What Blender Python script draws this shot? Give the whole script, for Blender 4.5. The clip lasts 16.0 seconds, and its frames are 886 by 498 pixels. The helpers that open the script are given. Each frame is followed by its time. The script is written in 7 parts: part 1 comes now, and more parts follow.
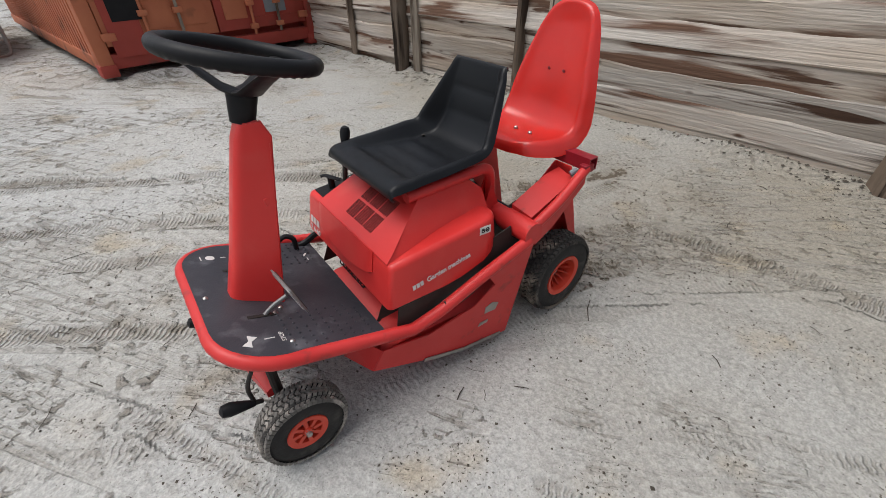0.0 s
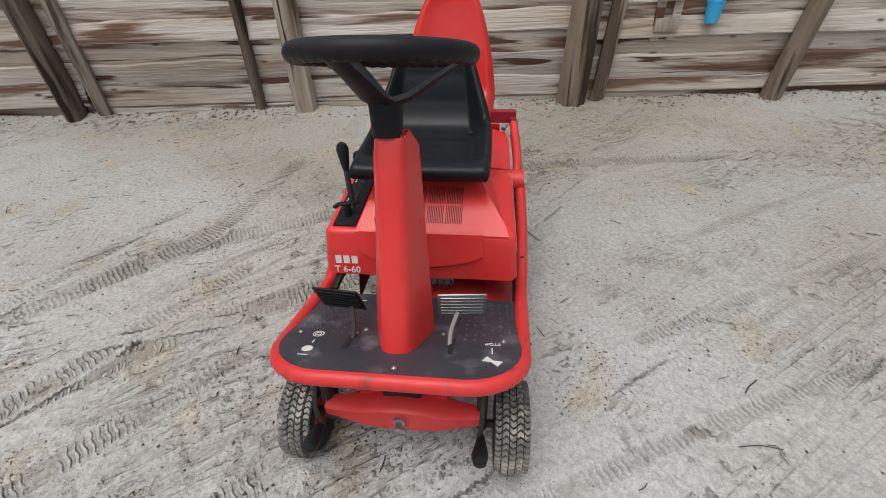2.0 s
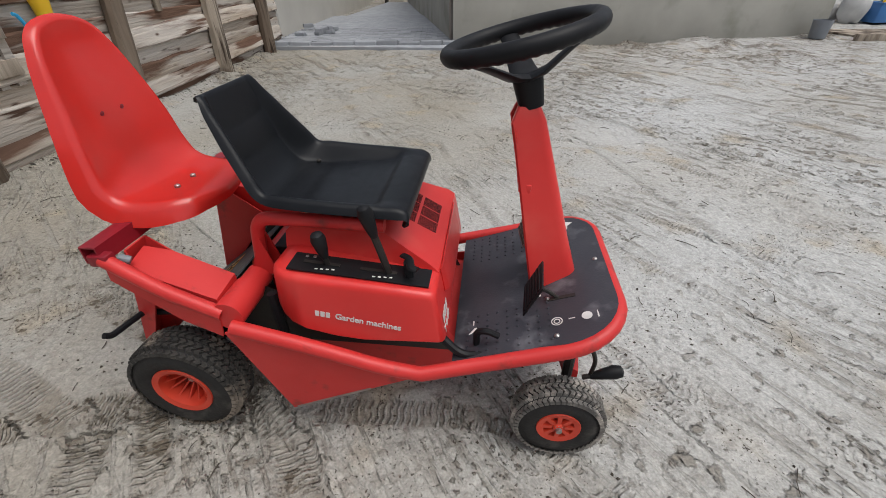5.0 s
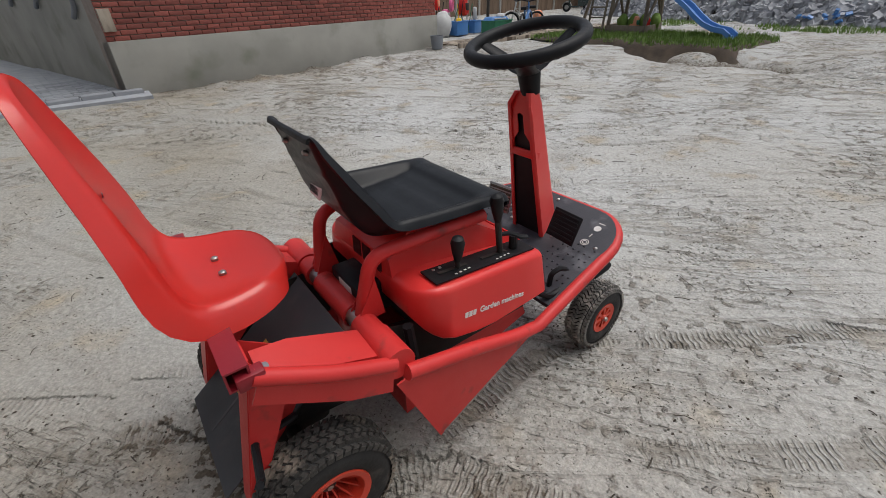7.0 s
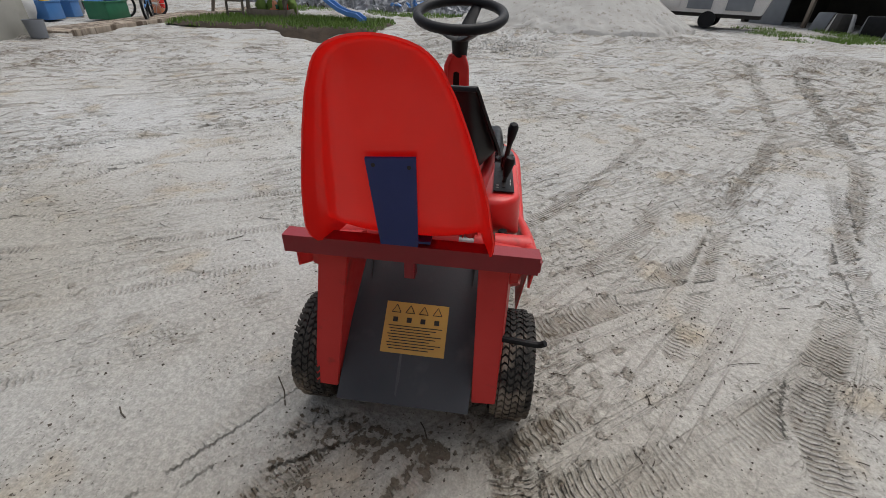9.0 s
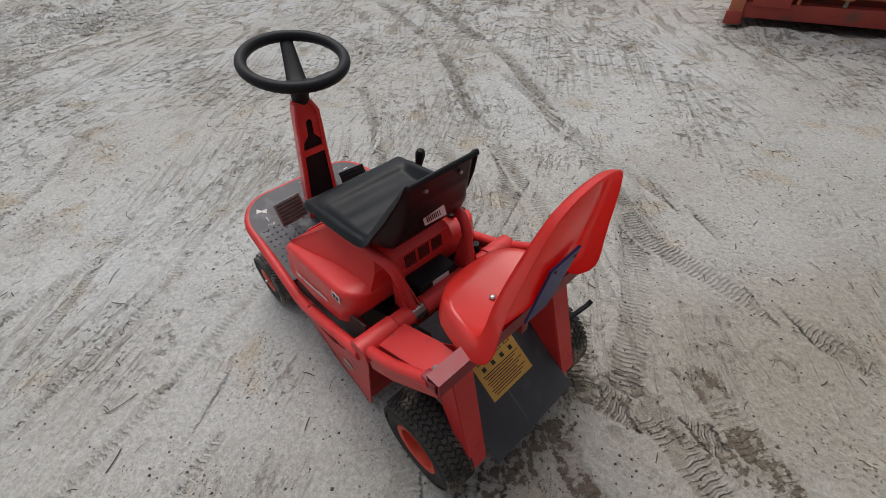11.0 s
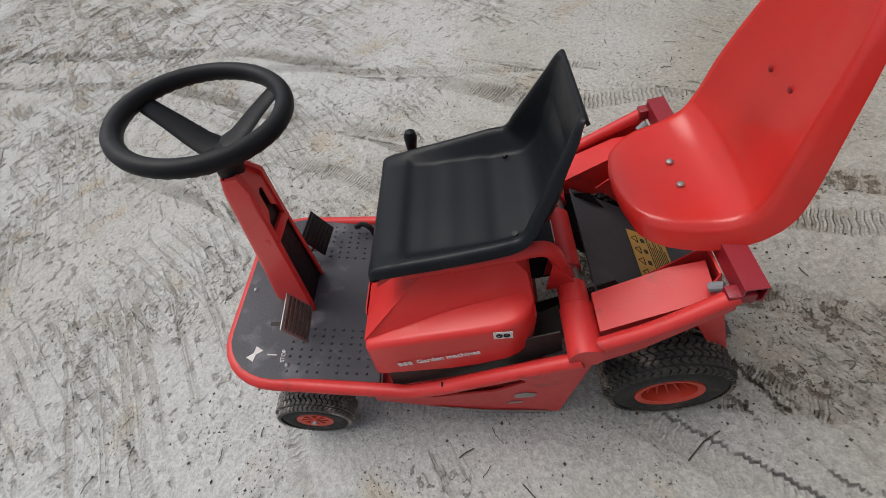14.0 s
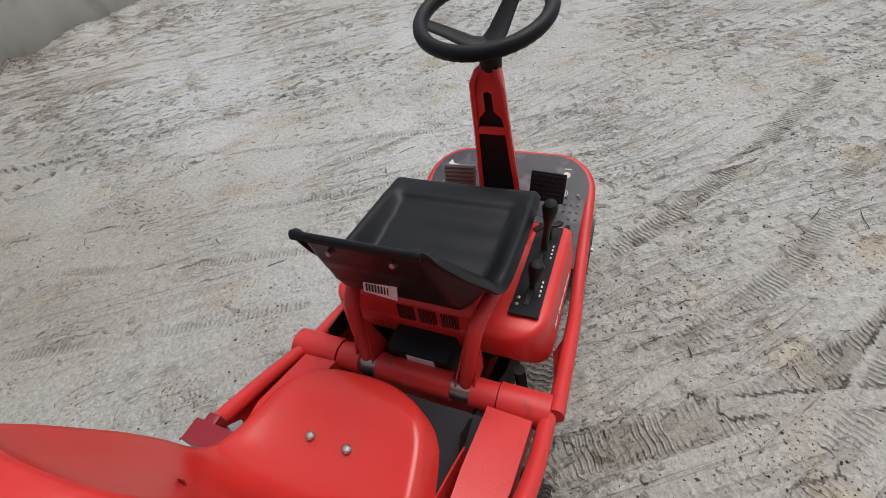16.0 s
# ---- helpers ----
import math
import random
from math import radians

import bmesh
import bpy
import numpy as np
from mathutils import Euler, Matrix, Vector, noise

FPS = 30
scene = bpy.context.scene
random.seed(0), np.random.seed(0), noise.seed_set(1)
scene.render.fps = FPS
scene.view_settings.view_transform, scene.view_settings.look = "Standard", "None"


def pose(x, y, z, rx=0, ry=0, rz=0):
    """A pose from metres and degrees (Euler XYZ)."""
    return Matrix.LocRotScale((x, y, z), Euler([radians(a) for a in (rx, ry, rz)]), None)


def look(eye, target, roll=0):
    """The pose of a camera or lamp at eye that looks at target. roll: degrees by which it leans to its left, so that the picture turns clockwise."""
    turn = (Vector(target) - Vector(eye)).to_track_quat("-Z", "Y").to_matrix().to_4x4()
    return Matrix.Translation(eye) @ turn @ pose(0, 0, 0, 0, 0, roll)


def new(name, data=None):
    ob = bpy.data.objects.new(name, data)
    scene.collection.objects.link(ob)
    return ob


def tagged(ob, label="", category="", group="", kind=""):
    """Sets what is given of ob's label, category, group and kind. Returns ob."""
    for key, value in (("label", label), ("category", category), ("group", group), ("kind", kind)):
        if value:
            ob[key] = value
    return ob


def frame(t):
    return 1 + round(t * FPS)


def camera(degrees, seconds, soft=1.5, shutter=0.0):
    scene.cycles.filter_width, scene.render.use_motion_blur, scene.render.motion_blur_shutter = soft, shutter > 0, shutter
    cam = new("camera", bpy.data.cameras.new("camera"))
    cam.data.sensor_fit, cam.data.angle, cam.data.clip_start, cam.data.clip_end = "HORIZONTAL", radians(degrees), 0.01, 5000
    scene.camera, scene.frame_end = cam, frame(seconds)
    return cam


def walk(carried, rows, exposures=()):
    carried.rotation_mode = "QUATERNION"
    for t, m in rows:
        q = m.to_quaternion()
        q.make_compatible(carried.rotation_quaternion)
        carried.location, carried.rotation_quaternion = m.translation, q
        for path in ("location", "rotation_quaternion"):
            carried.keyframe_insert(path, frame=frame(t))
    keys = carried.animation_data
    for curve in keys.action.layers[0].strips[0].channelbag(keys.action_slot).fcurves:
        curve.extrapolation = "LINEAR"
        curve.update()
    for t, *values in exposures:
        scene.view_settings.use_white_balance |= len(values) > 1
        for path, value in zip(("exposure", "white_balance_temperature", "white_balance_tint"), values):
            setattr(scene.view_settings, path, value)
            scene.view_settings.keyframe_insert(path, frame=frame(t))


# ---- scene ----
cam = camera(93.1, 16.0, soft=0.6)
PATH = [
    (0, (1.145, 1.087, 1.226), (0.182, -0.214, 0.051), -1.0),
    (0.5, (1.339, 0.993, 1.223), (0.262, -0.207, 0.039), -1.4),
    (1, (1.461, 0.713, 1.176), (0.157, -0.239, -0.005), -4.2),
    (1.5, (1.602, 0.45, 1.16), (0.113, -0.158, -0.028), 0.1),
    (2, (1.73, 0.206, 1.196), (0.119, 0.011, 0.027), -1.8),
    (2.5, (1.645, -0.096, 1.163), (0.034, 0.139, 0.001), -6.7),
    (3, (1.604, -0.387, 1.173), (0.112, 0.332, 0.052), -3.1),
    (3.5, (1.538, -0.639, 1.193), (0.265, 0.44, 0.09), -5.6),
    (4, (1.284, -0.783, 1.139), (0.371, 0.596, 0.014), -5.6),
    (4.2, (1.211, -0.838, 1.146), (0.423, 0.611, 0.016), -4.9),
    (6.3, (0.157, -1.092, 1.17), (0.849, 0.461, 0.116), 1.2),
    (6.5, (0.081, -1.069, 1.173), (0.844, 0.46, 0.134), -0.1),
    (7, (-0.094, -0.904, 1.154), (0.925, 0.469, 0.117), -1.8),
    (7.5, (-0.362, -0.801, 1.153), (0.914, 0.331, 0.109), 3.3),
    (8, (-0.643, -0.658, 1.162), (0.774, 0.285, 0.112), 3.5),
    (8.5, (-0.745, -0.372, 1.108), (0.832, 0.215, 0.027), 0.2),
    (9, (-0.903, -0.152, 1.142), (0.772, 0.025, 0.063), 2.2),
    (9.5, (-0.97, 0.067, 1.21), (0.724, -0.003, 0.149), -3.6),
    (10, (-0.801, 0.298, 1.356), (0.847, -0.057, 0.28), -11.9),
    (10.2, (-0.762, 0.369, 1.407), (0.83, -0.141, 0.309), -9.1),
    (12.3, (0.204, 0.788, 1.47), (0.719, -0.425, -0.034), -10.3),
    (12.5, (0.303, 0.77, 1.455), (0.795, -0.44, -0.059), -11.9),
    (13, (0.503, 0.702, 1.456), (0.943, -0.512, -0.071), -11.9),
    (13.5, (0.537, 0.769, 1.448), (0.952, -0.45, -0.083), -14.0),
    (14, (0.304, 0.726, 1.39), (0.713, -0.499, -0.138), -23.4),
    (14.5, (-0.068, 0.554, 1.362), (0.431, -0.67, -0.139), -18.6),
    (15, (-0.17, 0.206, 1.338), (0.715, -0.86, -0.105), -2.8),
    (15.5, (-0.243, -0.088, 1.334), (1.205, -0.233, -0.038), -9.5),
    (16, (-0.187, -0.343, 1.341), (1.092, 0.343, -0.035), -10.7),
]
walk(cam, [(t, look(eye, target, roll)) for t, eye, target, roll in PATH], [(0.0, 0.26), (2.0, 0.25), (4.0, 0.23), (6.5, 0.06), (7.5, 0.04), (8.5, 0.0), (9.0, 0.1), (9.5, -0.02), (10.0, -0.1), (12.5, 0.14), (14.5, 0.12), (15.2, 0.1), (15.6, 0.05), (16.0, 0.11)])

# ---- light: an overcast sky ----
world = bpy.data.worlds.new("overcast")
scene.world = world
world.use_nodes = True
wn, wl = world.node_tree.nodes, world.node_tree.links
sky = wn.new("ShaderNodeTexSky")
sky.sky_type, sky.sun_disc = "NISHITA", False
sky.sun_elevation, sky.sun_rotation = radians(70), radians(118)
sky.air_density, sky.dust_density, sky.ozone_density = 1.0, 4.0, 1.0
grey = wn.new("ShaderNodeHueSaturation")
grey.inputs["Saturation"].default_value = 0.45
wl.new(sky.outputs[0], grey.inputs["Color"])
wl.new(grey.outputs[0], wn["Background"].inputs["Color"])
wn["Background"].inputs["Strength"].default_value = 0.125
sun = new("sun", bpy.data.lights.new("sun", "SUN"))
sun.data.energy, sun.data.angle, sun.data.color = 1.32, radians(45), (1.0, 0.985, 0.96)
sun.matrix_world = look((2.6, -1.4, 8.3), (0, 0, 0))


# ---- materials ----
def mat(name, a, b, scale=4.0, rough=0.6, metal=0.0, bump=0.1, grain=120.0, spread=0.5, c=None, cscale=12.0, cedge=(0.6, 0.7), stretch=(1, 1, 1), vary=0.0, spec=0.5):
    """Two colours mixed by a large noise, a third in patches, fine relief and uneven gloss."""
    m = bpy.data.materials.new(name)
    m.use_nodes = True
    n, l = m.node_tree.nodes, m.node_tree.links
    p = n["Principled BSDF"]
    co = n.new("ShaderNodeTexCoord")
    mp = n.new("ShaderNodeMapping")
    mp.inputs["Scale"].default_value = stretch
    l.new(co.outputs["Object"], mp.inputs["Vector"])

    def noise_at(s, detail=5.0):
        t = n.new("ShaderNodeTexNoise")
        t.inputs["Scale"].default_value, t.inputs["Detail"].default_value = s, detail
        l.new(mp.outputs[0], t.inputs["Vector"])
        return t.outputs["Fac"]

    def ramp(fac, lo, hi):
        r = n.new("ShaderNodeMapRange")
        r.inputs["From Min"].default_value, r.inputs["From Max"].default_value = lo, hi
        l.new(fac, r.inputs["Value"])
        return r.outputs[0]

    def mix(fac, x, y, kind="MIX"):
        k = n.new("ShaderNodeMix")
        k.data_type, k.blend_type = "RGBA", kind
        for v, s in ((fac, k.inputs[0]), (x, k.inputs[6]), (y, k.inputs[7])):
            if hasattr(v, "links"):
                l.new(v, s)
            elif isinstance(v, tuple):
                s.default_value = (*v, 1)
            else:
                s.default_value = v
        return k.outputs[2]

    col = mix(ramp(noise_at(scale), 0.5 - spread / 2, 0.5 + spread / 2), a, b)
    fine = noise_at(grain, 3.0)
    if c:
        col = mix(ramp(noise_at(cscale, 8.0), *cedge), col, c)
    if vary:
        info = n.new("ShaderNodeObjectInfo")
        hs = n.new("ShaderNodeHueSaturation")
        l.new(ramp(info.outputs["Random"], 0, 1), hs.inputs["Value"])
        hs.inputs["Value"].default_value = 1
        r = n.new("ShaderNodeMapRange")
        r.inputs["To Min"].default_value, r.inputs["To Max"].default_value = 1 - vary, 1 + vary
        l.new(info.outputs["Random"], r.inputs["Value"])
        l.new(r.outputs[0], hs.inputs["Value"])
        l.new(col, hs.inputs["Color"])
        col = hs.outputs[0]
    l.new(col, p.inputs["Base Color"])
    p.inputs["Metallic"].default_value = metal
    p.inputs["Specular IOR Level"].default_value = spec
    rr = n.new("ShaderNodeMapRange")
    rr.inputs["To Min"].default_value, rr.inputs["To Max"].default_value = max(rough - 0.1, 0.05), min(rough + 0.12, 1)
    l.new(noise_at(scale * 6), rr.inputs["Value"])
    l.new(rr.outputs[0], p.inputs["Roughness"])
    if bump:
        bp = n.new("ShaderNodeBump")
        bp.inputs["Strength"].default_value, bp.inputs["Distance"].default_value = bump, 0.01
        l.new(fine, bp.inputs["Height"])
        l.new(bp.outputs[0], p.inputs["Normal"])
    return m


RED = mat("red_paint", (0.63, 0.027, 0.025), (0.70, 0.046, 0.041), 4, 0.33, bump=0.03, grain=300, c=(0.69, 0.075, 0.06), cscale=6, cedge=(0.56, 0.82), spec=0.45)
RED_WORN = mat("worn_red_paint", (0.55, 0.027, 0.026), (0.62, 0.043, 0.04), 6, 0.42, bump=0.05, grain=200, c=(0.3, 0.036, 0.03), cscale=14, cedge=(0.6, 0.72), spec=0.4)
CRIMSON = mat("crimson_paint", (0.21, 0.008, 0.017), (0.28, 0.013, 0.023), 6, 0.4, bump=0.03)
RED_PLASTIC = mat("red_plastic", (0.80, 0.05, 0.04), (0.84, 0.066, 0.054), 4, 0.2, bump=0.02, grain=400, c=(0.80, 0.10, 0.085), cscale=5, cedge=(0.6, 0.85), spec=0.9)
# the thin plastic lets some light through
pn, pl_ = RED_PLASTIC.node_tree.nodes, RED_PLASTIC.node_tree.links
through_red, both = pn.new("ShaderNodeBsdfTranslucent"), pn.new("ShaderNodeMixShader")
through_red.inputs["Color"].default_value = (0.95, 0.03, 0.02, 1)
both.inputs[0].default_value = 0.46
pl_.new(pn["Principled BSDF"].outputs[0], both.inputs[1])
pl_.new(through_red.outputs[0], both.inputs[2])
pl_.new(both.outputs[0], pn["Material Output"].inputs["Surface"])
ORANGE = mat("orange_red_plastic", (0.66, 0.062, 0.028), (0.56, 0.05, 0.026), 8, 0.45, bump=0.03)
BLACK = mat("black_plastic", (0.008, 0.0085, 0.01), (0.014, 0.0145, 0.016), 8, 0.48, bump=0.04, grain=500, spec=0.2)
VINYL = mat("black_vinyl", (0.0055, 0.0064, 0.0082), (0.0095, 0.0108, 0.013), 7, 0.38, bump=0.06, grain=450, spec=0.24)
DARK = mat("dark_steel", (0.012, 0.011, 0.01), (0.03, 0.026, 0.022), 10, 0.6, bump=0.1)
RUBBER = mat("tyre_rubber", (0.009, 0.009, 0.009), (0.02, 0.019, 0.018), 9, 0.75, bump=0.15, c=(0.1, 0.09, 0.078), cscale=9, cedge=(0.6, 0.78))
TREAD = mat("dusty_tread", (0.08, 0.076, 0.072), (0.24, 0.225, 0.2), 12, 0.85, bump=0.3, c=(0.37, 0.34, 0.3), cscale=25, cedge=(0.5, 0.64))
MUD = mat("muddy_tread", (0.02, 0.019, 0.018), (0.06, 0.055, 0.048), 14, 0.85, bump=0.4, c=(0.23, 0.195, 0.155), cscale=8, cedge=(0.5, 0.6))
DECK = mat("scuffed_grey_deck", (0.03, 0.031, 0.04), (0.05, 0.05, 0.06), 7, 0.46, bump=0.12, grain=200, c=(0.13, 0.13, 0.145), cscale=13, cedge=(0.56, 0.74))
FLAP = mat("dusty_black_flap", (0.046, 0.05, 0.058), (0.066, 0.07, 0.078), 5, 0.5, bump=0.05, c=(0.1, 0.1, 0.1), cscale=7, cedge=(0.6, 0.75), spec=0.25)
SMEAR = mat("pale_stain", (0.085, 0.088, 0.094), (0.06, 0.062, 0.068), 20, 0.6, bump=0.05)
STEEL = mat("bare_steel", (0.45, 0.44, 0.42), (0.3, 0.29, 0.28), 20, 0.35, metal=0.9, bump=0.05)
ALU = mat("grey_pedal", (0.35, 0.35, 0.34), (0.25, 0.25, 0.25), 15, 0.4, metal=0.7, bump=0.05)
WHITE = mat("white_print", (0.75, 0.72, 0.7), (0.6, 0.58, 0.55), 30, 0.6, bump=0)
YELLOW = mat("yellow_label", (0.62, 0.38, 0.08), (0.52, 0.31, 0.07), 10, 0.5, bump=0.02)
NAVY = mat("navy_plate", (0.012, 0.028, 0.15), (0.018, 0.038, 0.19), 8, 0.45, bump=0.04)


def board_material(name, pale, tan, stain, turn=0):
    """Weathered softwood: bleached faces, red-brown stains along the grain, fine grain lines and knots."""
    m = bpy.data.materials.new(name)
    m.use_nodes = True
    n, l = m.node_tree.nodes, m.node_tree.links
    p = n["Principled BSDF"]
    co, info, add = n.new("ShaderNodeTexCoord"), n.new("ShaderNodeObjectInfo"), n.new("ShaderNodeVectorMath")
    l.new(co.outputs["Object"], add.inputs[0])
    far = n.new("ShaderNodeMath")
    far.operation = "MULTIPLY"
    far.inputs[1].default_value = 37.0
    l.new(info.outputs["Random"], far.inputs[0])
    l.new(far.outputs[0], add.inputs[1])

    def nz(scale, detail, lo, hi, kind="noise"):
        mp = n.new("ShaderNodeMapping")
        mp.inputs["Scale"].default_value = scale if not turn else (scale[0], scale[2], scale[1])
        l.new(add.outputs[0], mp.inputs["Vector"])
        t = n.new("ShaderNodeTexNoise" if kind == "noise" else "ShaderNodeTexVoronoi")
        t.inputs["Scale"].default_value = 1.0
        if kind == "noise":
            t.inputs["Detail"].default_value = detail
            t.inputs["Distortion"].default_value = 0.4
        l.new(mp.outputs[0], t.inputs["Vector"])
        r = n.new("ShaderNodeMapRange")
        r.inputs["From Min"].default_value, r.inputs["From Max"].default_value = lo, hi
        l.new(t.outputs["Fac" if kind == "noise" else "Distance"], r.inputs["Value"])
        return r.outputs[0]

    def mix(fac, x, y):
        k = n.new("ShaderNodeMix")
        k.data_type = "RGBA"
        l.new(fac, k.inputs[0])
        for v, q in ((x, k.inputs[6]), (y, k.inputs[7])):
            if isinstance(v, tuple):
                q.default_value = (*v, 1)
            else:
                l.new(v, q)
        return k.outputs[2]

    grain = nz((14, 2.4, 48), 6, 0.34, 0.68)
    col = mix(nz((3, 0.5, 5), 4, 0.36, 0.64), pale, tan)
    col = mix(nz((3, 0.55, 7), 7, 0.52, 0.6), col, stain)
    col = mix(nz((4, 0.9, 14), 7, 0.6, 0.66), col, tuple(v * 0.6 for v in stain))
    col = mix(nz((1, 2.9, 7.5), 0, 0.14, 0.04, "knot"), col, (0.11, 0.066, 0.045))
    hs, hv = n.new("ShaderNodeHueSaturation"), n.new("ShaderNodeMath")
    rr = n.new("ShaderNodeMapRange")
    rr.inputs["To Min"].default_value, rr.inputs["To Max"].default_value = 0.84, 1.08
    l.new(grain, rr.inputs["Value"])
    r2 = n.new("ShaderNodeMapRange")
    r2.inputs["To Min"].default_value, r2.inputs["To Max"].default_value = 0.72, 1.14
    l.new(info.outputs["Random"], r2.inputs["Value"])
    hv.operation = "MULTIPLY"
    l.new(rr.outputs[0], hv.inputs[0])
    l.new(r2.outputs[0], hv.inputs[1])
    l.new(hv.outputs[0], hs.inputs["Value"])
    l.new(col, hs.inputs["Color"])
    l.new(hs.outputs[0], p.inputs["Base Color"])
    p.inputs["Roughness"].default_value = 0.88
    p.inputs["Specular IOR Level"].default_value = 0.2
    bp = n.new("ShaderNodeBump")
    bp.inputs["Strength"].default_value, bp.inputs["Distance"].default_value = 0.5, 0.01
    l.new(grain, bp.inputs["Height"])
    l.new(bp.outputs[0], p.inputs["Normal"])
    return m


WOOD = board_material("weathered_board", (0.6, 0.555, 0.5), (0.44, 0.365, 0.29), (0.165, 0.098, 0.068))
LOG = board_material("weathered_post", (0.25, 0.2, 0.155), (0.14, 0.105, 0.078), (0.05, 0.036, 0.027), 1)
SPLIT = board_material("pale_split_post", (0.4, 0.345, 0.28), (0.24, 0.195, 0.15), (0.1, 0.075, 0.055), 1)
BRICK = mat("red_brick", (0.27, 0.075, 0.055), (0.18, 0.05, 0.04), 9, 0.85, bump=0.3, grain=90, c=(0.33, 0.16, 0.13), cscale=8, cedge=(0.6, 0.75), vary=0.25)
MORTAR = mat("mortar", (0.34, 0.29, 0.25), (0.25, 0.21, 0.18), 10, 0.95, bump=0.3)
PLINTH = mat("cement_plinth", (0.345, 0.335, 0.30), (0.27, 0.265, 0.235), 1.2, 0.85, bump=0.2, grain=80, spread=0.35, c=(0.2, 0.205, 0.165), cscale=1.5, cedge=(0.55, 0.75))
PAVER = mat("concrete_paver", (0.3, 0.315, 0.335), (0.22, 0.23, 0.245), 5, 0.85, bump=0.25, vary=0.18)
RUST = mat("rusty_orange_container", (0.5, 0.17, 0.08), (0.42, 0.12, 0.06), 2.5, 0.7, bump=0.15, c=(0.17, 0.07, 0.04), cscale=3, cedge=(0.58, 0.72))
RUST_RED = mat("oxide_red_container", (0.38, 0.05, 0.035), (0.3, 0.045, 0.03), 2.5, 0.65, bump=0.15, c=(0.15, 0.06, 0.04), cscale=3, cedge=(0.62, 0.75))
COBBLE = mat("grey_cobble", (0.4, 0.41, 0.43), (0.2, 0.205, 0.22), 2.2, 0.8, bump=0.2, grain=40, spread=0.15)
GRASS = mat("grass", (0.1, 0.19, 0.03), (0.17, 0.26, 0.05), 2, 0.8, bump=0.2)
HEAP = mat("heaped_sand", (0.41, 0.405, 0.385), (0.33, 0.32, 0.295), 2.5, 0.95, bump=0.9, grain=26, c=(0.24, 0.22, 0.19), cscale=7, cedge=(0.58, 0.7))
SOIL = mat("dark_soil", (0.035, 0.027, 0.019), (0.085, 0.062, 0.043), 4, 0.95, bump=0.8, grain=30)
CRUMB = mat("dark_crumbs", (0.045, 0.038, 0.03), (0.1, 0.083, 0.065), 30, 0.95, bump=0.1)
GREYWOOD = mat("grey_timber", (0.19, 0.16, 0.12), (0.12, 0.1, 0.075), 3, 0.85, bump=0.4, stretch=(5, 5, 1), vary=0.2)
BLUE = mat("blue_plastic", (0.05, 0.17, 0.42), (0.08, 0.22, 0.5), 2, 0.4, bump=0.02)
SKYBLUE = mat("light_blue_plastic", (0.03, 0.38, 0.72), (0.05, 0.42, 0.75), 5, 0.35, bump=0.0)
TOYYELLOW = mat("yellow_plastic", (0.8, 0.5, 0.02), (0.75, 0.45, 0.02), 5, 0.35, bump=0.0)
TOYORANGE = mat("faded_orange_plastic", (0.75, 0.3, 0.16), (0.7, 0.26, 0.12), 5, 0.4, bump=0.0)
GREEN = mat("green_plastic", (0.02, 0.14, 0.07), (0.03, 0.18, 0.09), 5, 0.45, bump=0.0)
PINK = mat("pink_plastic", (0.7, 0.1, 0.25), (0.65, 0.15, 0.3), 5, 0.4, bump=0.0)
BAG = mat("white_sack", (0.6, 0.6, 0.58), (0.42, 0.42, 0.42), 4, 0.7, bump=0.3, grain=30)
GREYPAINT = mat("grey_sheet", (0.22, 0.24, 0.26), (0.16, 0.17, 0.19), 2, 0.6, bump=0.1)
PALE = mat("pale_render", (0.55, 0.53, 0.48), (0.47, 0.45, 0.41), 1.5, 0.8, bump=0.1)
GALV = mat("galvanised_tube", (0.4, 0.39, 0.37), (0.3, 0.29, 0.28), 8, 0.5, metal=0.6, bump=0.05)
GLASS_DARK = mat("dark_glass", (0.02, 0.022, 0.025), (0.03, 0.03, 0.035), 4, 0.1, bump=0)
SHED = mat("dark_shed_boards", (0.05, 0.042, 0.035), (0.03, 0.026, 0.022), 2, 0.8, bump=0.2)


